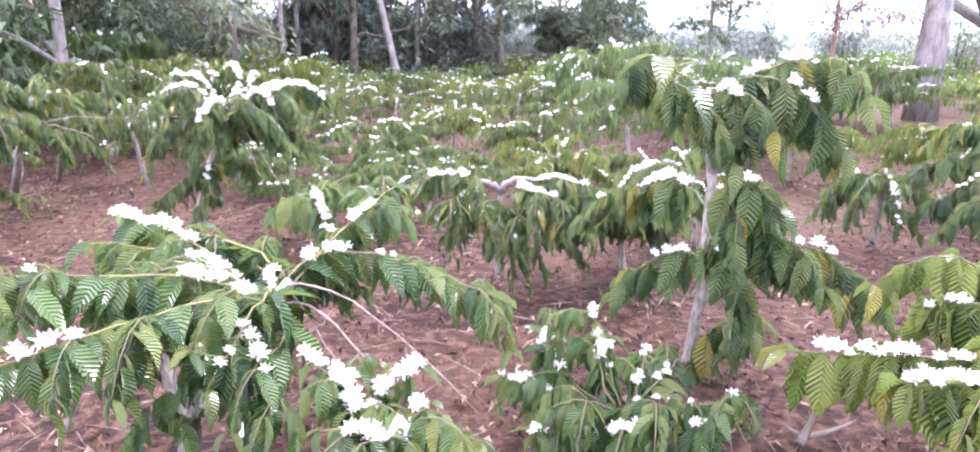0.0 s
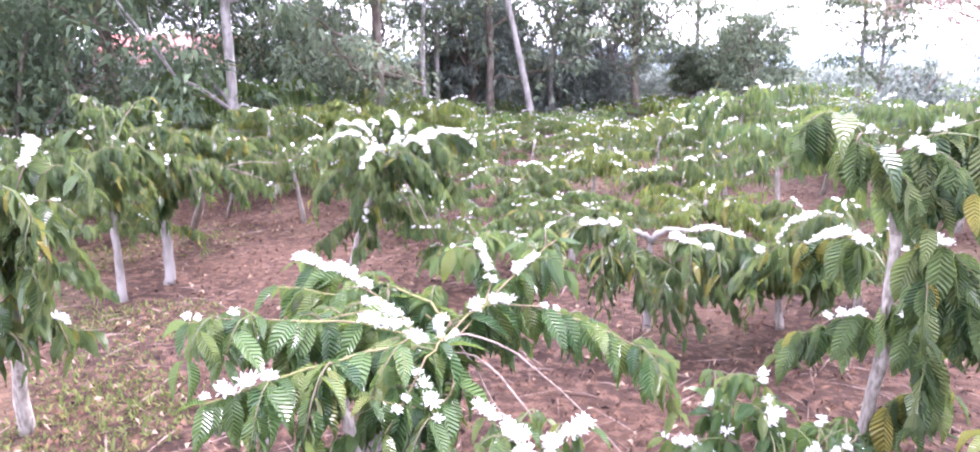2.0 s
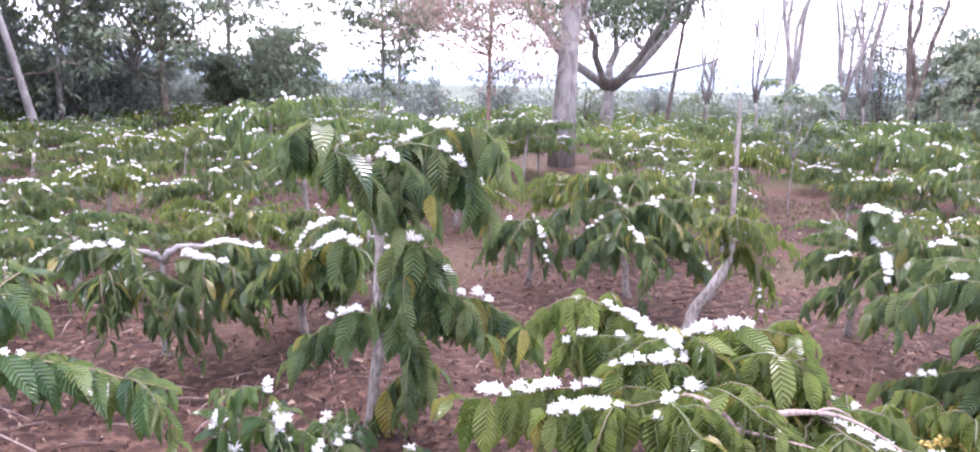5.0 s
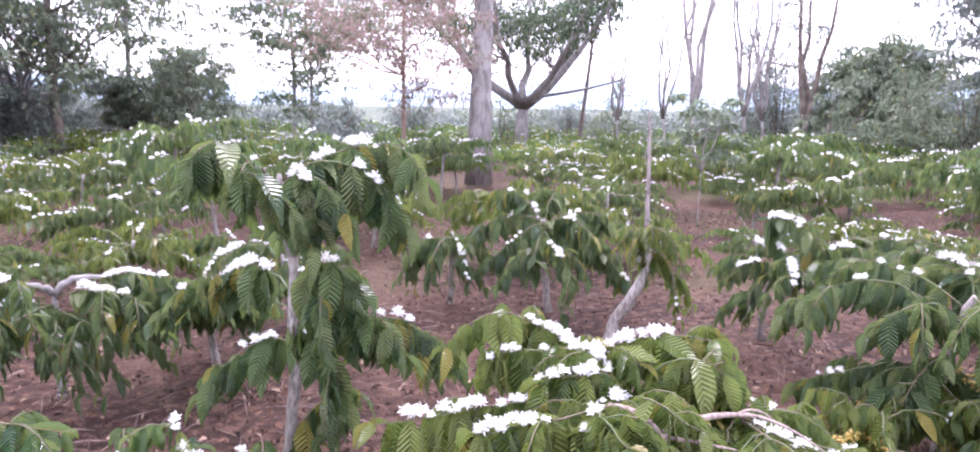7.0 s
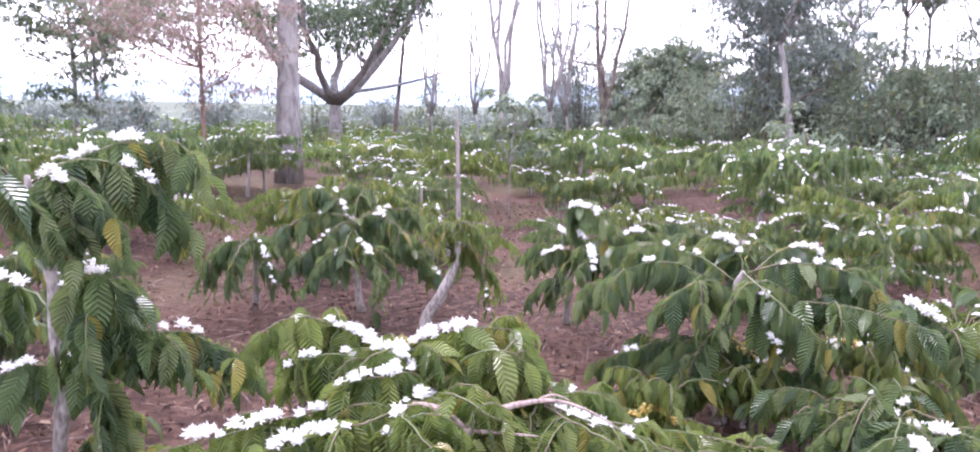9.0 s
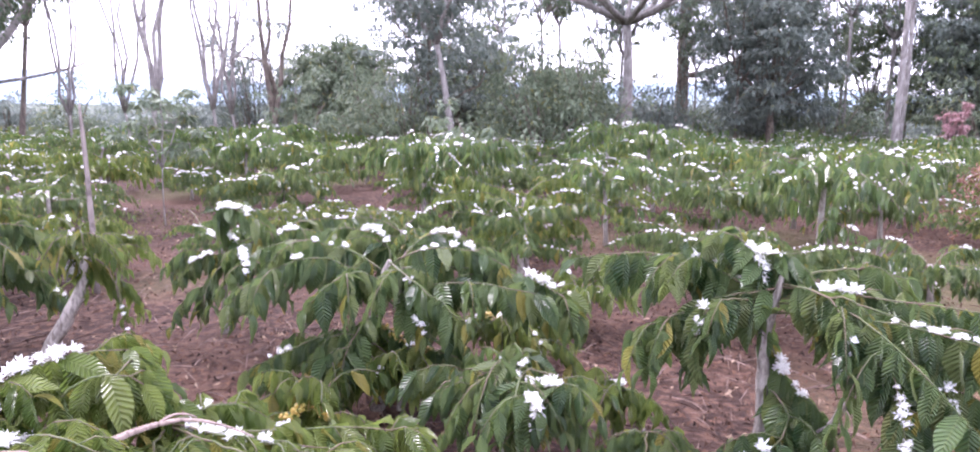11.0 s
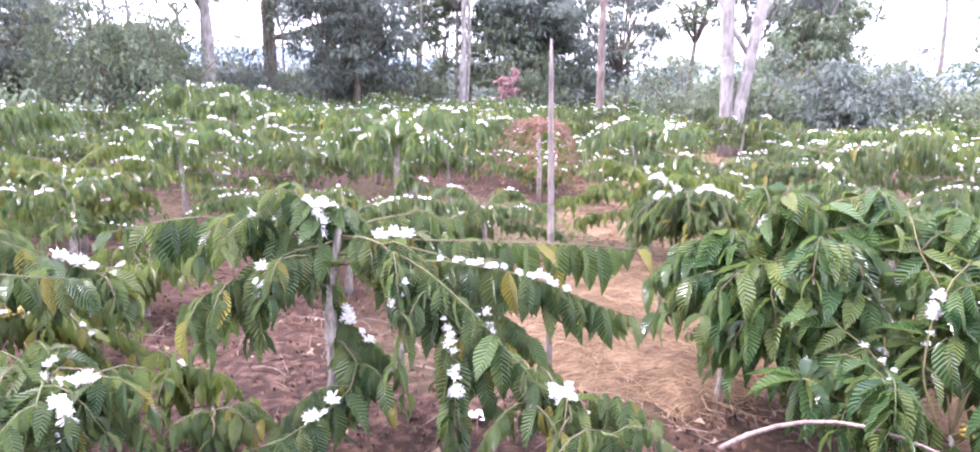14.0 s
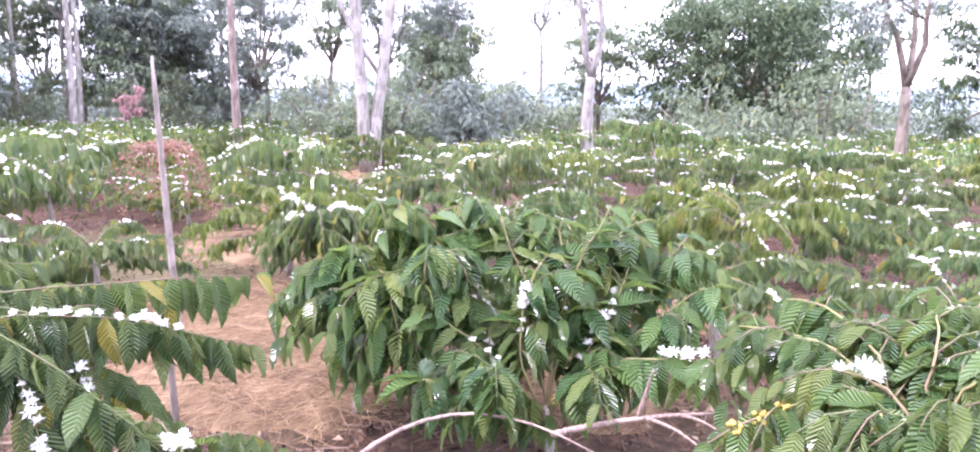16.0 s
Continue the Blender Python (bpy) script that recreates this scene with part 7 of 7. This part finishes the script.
# ---- the rest of the plantation ----
def field_bush(kind, seed):
    """A bush of the field with its parts, to be copied. kind: 'mid', 'back', 'far' or 'dist', by how near it stands."""
    rng = random.Random(seed)
    tall = kind.startswith("tall")
    kind = kind.replace("tall_", "")
    step = ("mid", "back", "far", "dist").index(kind)
    top = rng.uniform(1.15, 1.40) if tall else rng.uniform(0.58, 0.80)
    lean = Vector((rng.uniform(-.15, .15), rng.uniform(-.15, .15), 0))
    line = [Vector((0, 0, -0.05)), lean * 0.4 + Vector((0, 0, top * 0.5)), lean + Vector((0, 0, top))]
    twigs, leaves, blooms = [], [], []
    n = 24 if tall else rng.randint(13, 17)
    bloomy = rng.uniform(0.6, 1.05)
    for k in range(n):
        a = 2 * math.pi * (k * 0.382 + rng.uniform(-.06, .06))
        low = k >= n * (0.4 if tall else 0.74)
        l = rng.uniform(0.55, 1.05) * (0.85 if low else 1)
        s = lean * (0.5 if low else 1) + Vector((0, 0, top * ((rng.uniform(0.3, 0.85) if tall else rng.uniform(0.45, 0.75)) if low else rng.uniform(0.76, 1.0))))
        rise = rng.uniform(-0.02, 0.20) * (0.5 if low else 1)
        d = Vector((math.cos(a), math.sin(a), 0))
        aside = Vector((-d.y, d.x, 0)) * rng.uniform(-0.25, 0.25) * l
        way = bend(s, s + d * l * 0.5 + aside * 0.3 + Vector((0, 0, rise)), s + d * l + aside + Vector((0, 0, rise - rng.uniform(-0.06, 0.26) * l)), 7)
        way = [q + Vector((rng.uniform(-1, 1), rng.uniform(-1, 1), rng.uniform(-1, 1))) * 0.014 * (0 < j) for j, q in enumerate(way)]
        pat = rng.choice(("-.", "..", "--")) + "." * 7
        if rng.random() < bloomy * (0.5 if low else 1):
            at, run = rng.randint(2, 6), rng.choice((2, 2, 3, 4))
            pat = (pat[:at] + rng.choice(("O", "O", "o")) * run + "." * 9)[:9]
        lv, bl = dress(way, pat, rng, (0.175, 0.19, 0.25, 0.34)[step], (0.048, 0.066, 0.13, 0.24)[step], (0.72, 0.78, 0.85, 0.95)[step], 0.84, 0.7)
        leaves += lv
        for _, sub in side_shoots(way, "....", rng, (3, 2, 1, 0)[step]):
            leaves += dress(sub, "...", rng, (0.155, 0.165, 0.21, 0.27)[step], (0.055, 0.07, 0.12, 0.16)[step], 1.0, 0.86, 0.7)[0]
        blooms += bl if step < 2 else bl[::2]
        if step < 3:
            twigs.append(tube(way, [0.006 - 0.0006 * j for j in range(8)], 5) if step == 0 else tube([way[0], way[4], way[7]], [0.007, 0.006, 0.003], 3))
    mat = (LEAF, LEAF_YELLOWISH, LEAF, LEAF_LUSH, LEAF)[seed % 5]
    if step > 1:
        return joined(twigs + [tube(bend(*line, 3), [0.045, 0.036, 0.032, 0.03], 5)]), many([FAR_LEAF], leaves, rng)[:2], many([FAR_BLOOM], blooms, rng)[:2], mat
    bush = tagged(new("coffee_bush"), ["dark green coffee bush with white blossom bars", "coffee bush with bowed branches in bloom", "low umbrella-shaped flowering coffee bush"][seed % 3], "coffee bush", "coffee bushes")
    v, f = tube(bend(*line, 5), [0.045, 0.036, 0.032, 0.03, 0.027, 0.022], 7, 0.12, rng)
    part("trunk", mesh_of("trunk", v, f, [BARK]), bush)
    if step == 0:
        for v, f in twigs:
            part("branch", mesh_of("branch", v, f, [STEM]), bush)
    else:
        v, f = joined(twigs)
        tagged(part("branchwork", mesh_of("branchwork", v, f, [STEM]), bush), kind="stuff")
    v, f, u = many(LOW_LEAVES if step == 0 else [FAR_LEAF], leaves, rng)
    tagged(part("foliage", mesh_of("foliage", v, f, [mat], u), bush), kind="stuff")
    v, f, u = many(MID_BLOOMS if step == 0 else [FAR_BLOOM], blooms, rng)
    if len(v):
        tagged(part("blossoms", mesh_of("blossoms", v, f, [BLOSSOM], smooth=False), bush, "white blossom clusters"), kind="stuff")
    return bush


CLEAR = [(-1.6, 4.0, 0.7), (-3.0, 5.2, 1.3), (-3.3, 5.6, 1.0), (-2.6, 4.2, 1.0), (-4.4, 6.6, 0.9), (4.9, -2.2, 0.8), (0.3, -0.2, 2.5), (-1.5, 1.0, 1.4), (4.4, 4.0, 0.8), (2.2, 4.2, 0.6), (6.5, -2.3, 0.5), (5.3, 0.6, 0.6), (11.6, -6.6, 1.0), (1.5, 2.4, 1.2),
         (8.2, -2.4, 0.7), (9.2, -2.7, 0.8), (7.8, -1.7, 0.75), (2.9, 6.4, 0.8), (4.7, 4.7, 1.0), (7.2, 6.0, 1.0), (14.2, -8.0, 1.2), (10.6, -5.4, 1.0),
         (5.2, 8.6, 1.2), (6.6, 10.2, 1.2), (3.0, 1.4, 1.2), (8.6, 14.1, 0.8), (2.4, -1.6, 1.6), (-2.0, 3.0, 1.2)]


def plant_field():
    rng = random.Random(77)
    mids = [field_bush("mid", s) for s in range(9)]
    talls = [field_bush("tall_mid", 60 + s) for s in range(4)]
    backs = [field_bush("back", 100 + s) for s in range(8)]
    dists = [field_bush("dist", 90 + s) for s in range(5)]
    fars = [field_bush("far", 40 + s) for s in range(6)]
    far_talls = [field_bush("tall_far", 80 + s) for s in range(3)]
    used = set()
    verts, faces, index, total = [], [], [], 0
    turn = radians(24)
    for i in range(-38, 39):
        for j in range(-38, 39):
            u, w = i * 1.38 + rng.uniform(-.40, .40), j * 1.42 + rng.uniform(-.40, .40)
            x, y = 2 + u * math.cos(turn) - w * math.sin(turn), 1 + u * math.sin(turn) + w * math.cos(turn)
            r = math.hypot(x - 0.3, y)
            head = math.degrees(math.atan2(-(x - 0.3), y))
            if not (4.4 < r < 39) or not (-178 < head < 62):
                continue
            if r > 15 and rng.random() < (0.15 if r < 19 else 0.38 if r < 28 else 0.6):
                continue
            if any(math.hypot(x - p, y - q) < 0.72 for p, q in NEAR) or any(math.hypot(x - p, y - q) < c for p, q, c in CLEAR):
                continue
            high_row = head > 15 and r > 9.0
            s = rng.uniform(0.78, 1.05)
            lift = 1 + 0.22 * min(1, max(0, (r - 14) / 14)) * min(1, max(0.25, (-30 - head) / 30))
            m = pose(x, y, 0, rng.uniform(-4, 4), rng.uniform(-4, 4), rng.uniform(0, 360)) @ Matrix.Diagonal((s, s, s * lift * rng.uniform(0.85, 1.06), 1))
            if r < 16.5:
                pool = talls if high_row and r < 14 else mids if r < 8.2 else backs
                if high_row and r >= 14:
                    m = m @ Matrix.Diagonal((1, 1, 1.35, 1))
                fresh = [b for b in pool if b.name not in used]
                src = fresh[0] if fresh else rng.choice(pool)
                if src.name in used:
                    copy_thing(src, m)
                else:
                    used.add(src.name)
                    src.matrix_basis = m
            else:
                twigs, leaves, blooms, mat = rng.choice(far_talls if high_row and r < 24 else fars if r < 26 else dists)
                a = np.array(m)
                for (v, f), k in ((twigs, 0), (leaves, 1 + (LEAF, LEAF_YELLOWISH, LEAF_LUSH).index(mat)), (blooms, 4)):
                    if len(v):
                        verts.append(np.array([tuple(p) for p in v]) @ a[:3, :3].T + a[:3, 3])
                        faces += [tuple(i + total for i in t) for t in f]
                        index += [k] * len(f)
                        total += len(v)
    rest = mesh_of("coffee_rows", np.concatenate(verts), faces, [STEM, LEAF, LEAF_YELLOWISH, LEAF_LUSH, BLOSSOM], index=index, smooth=False)
    tagged(new("coffee_rows", rest), "rows of flowering coffee bushes towards the trees", "coffee bushes", kind="stuff")


plant_field()
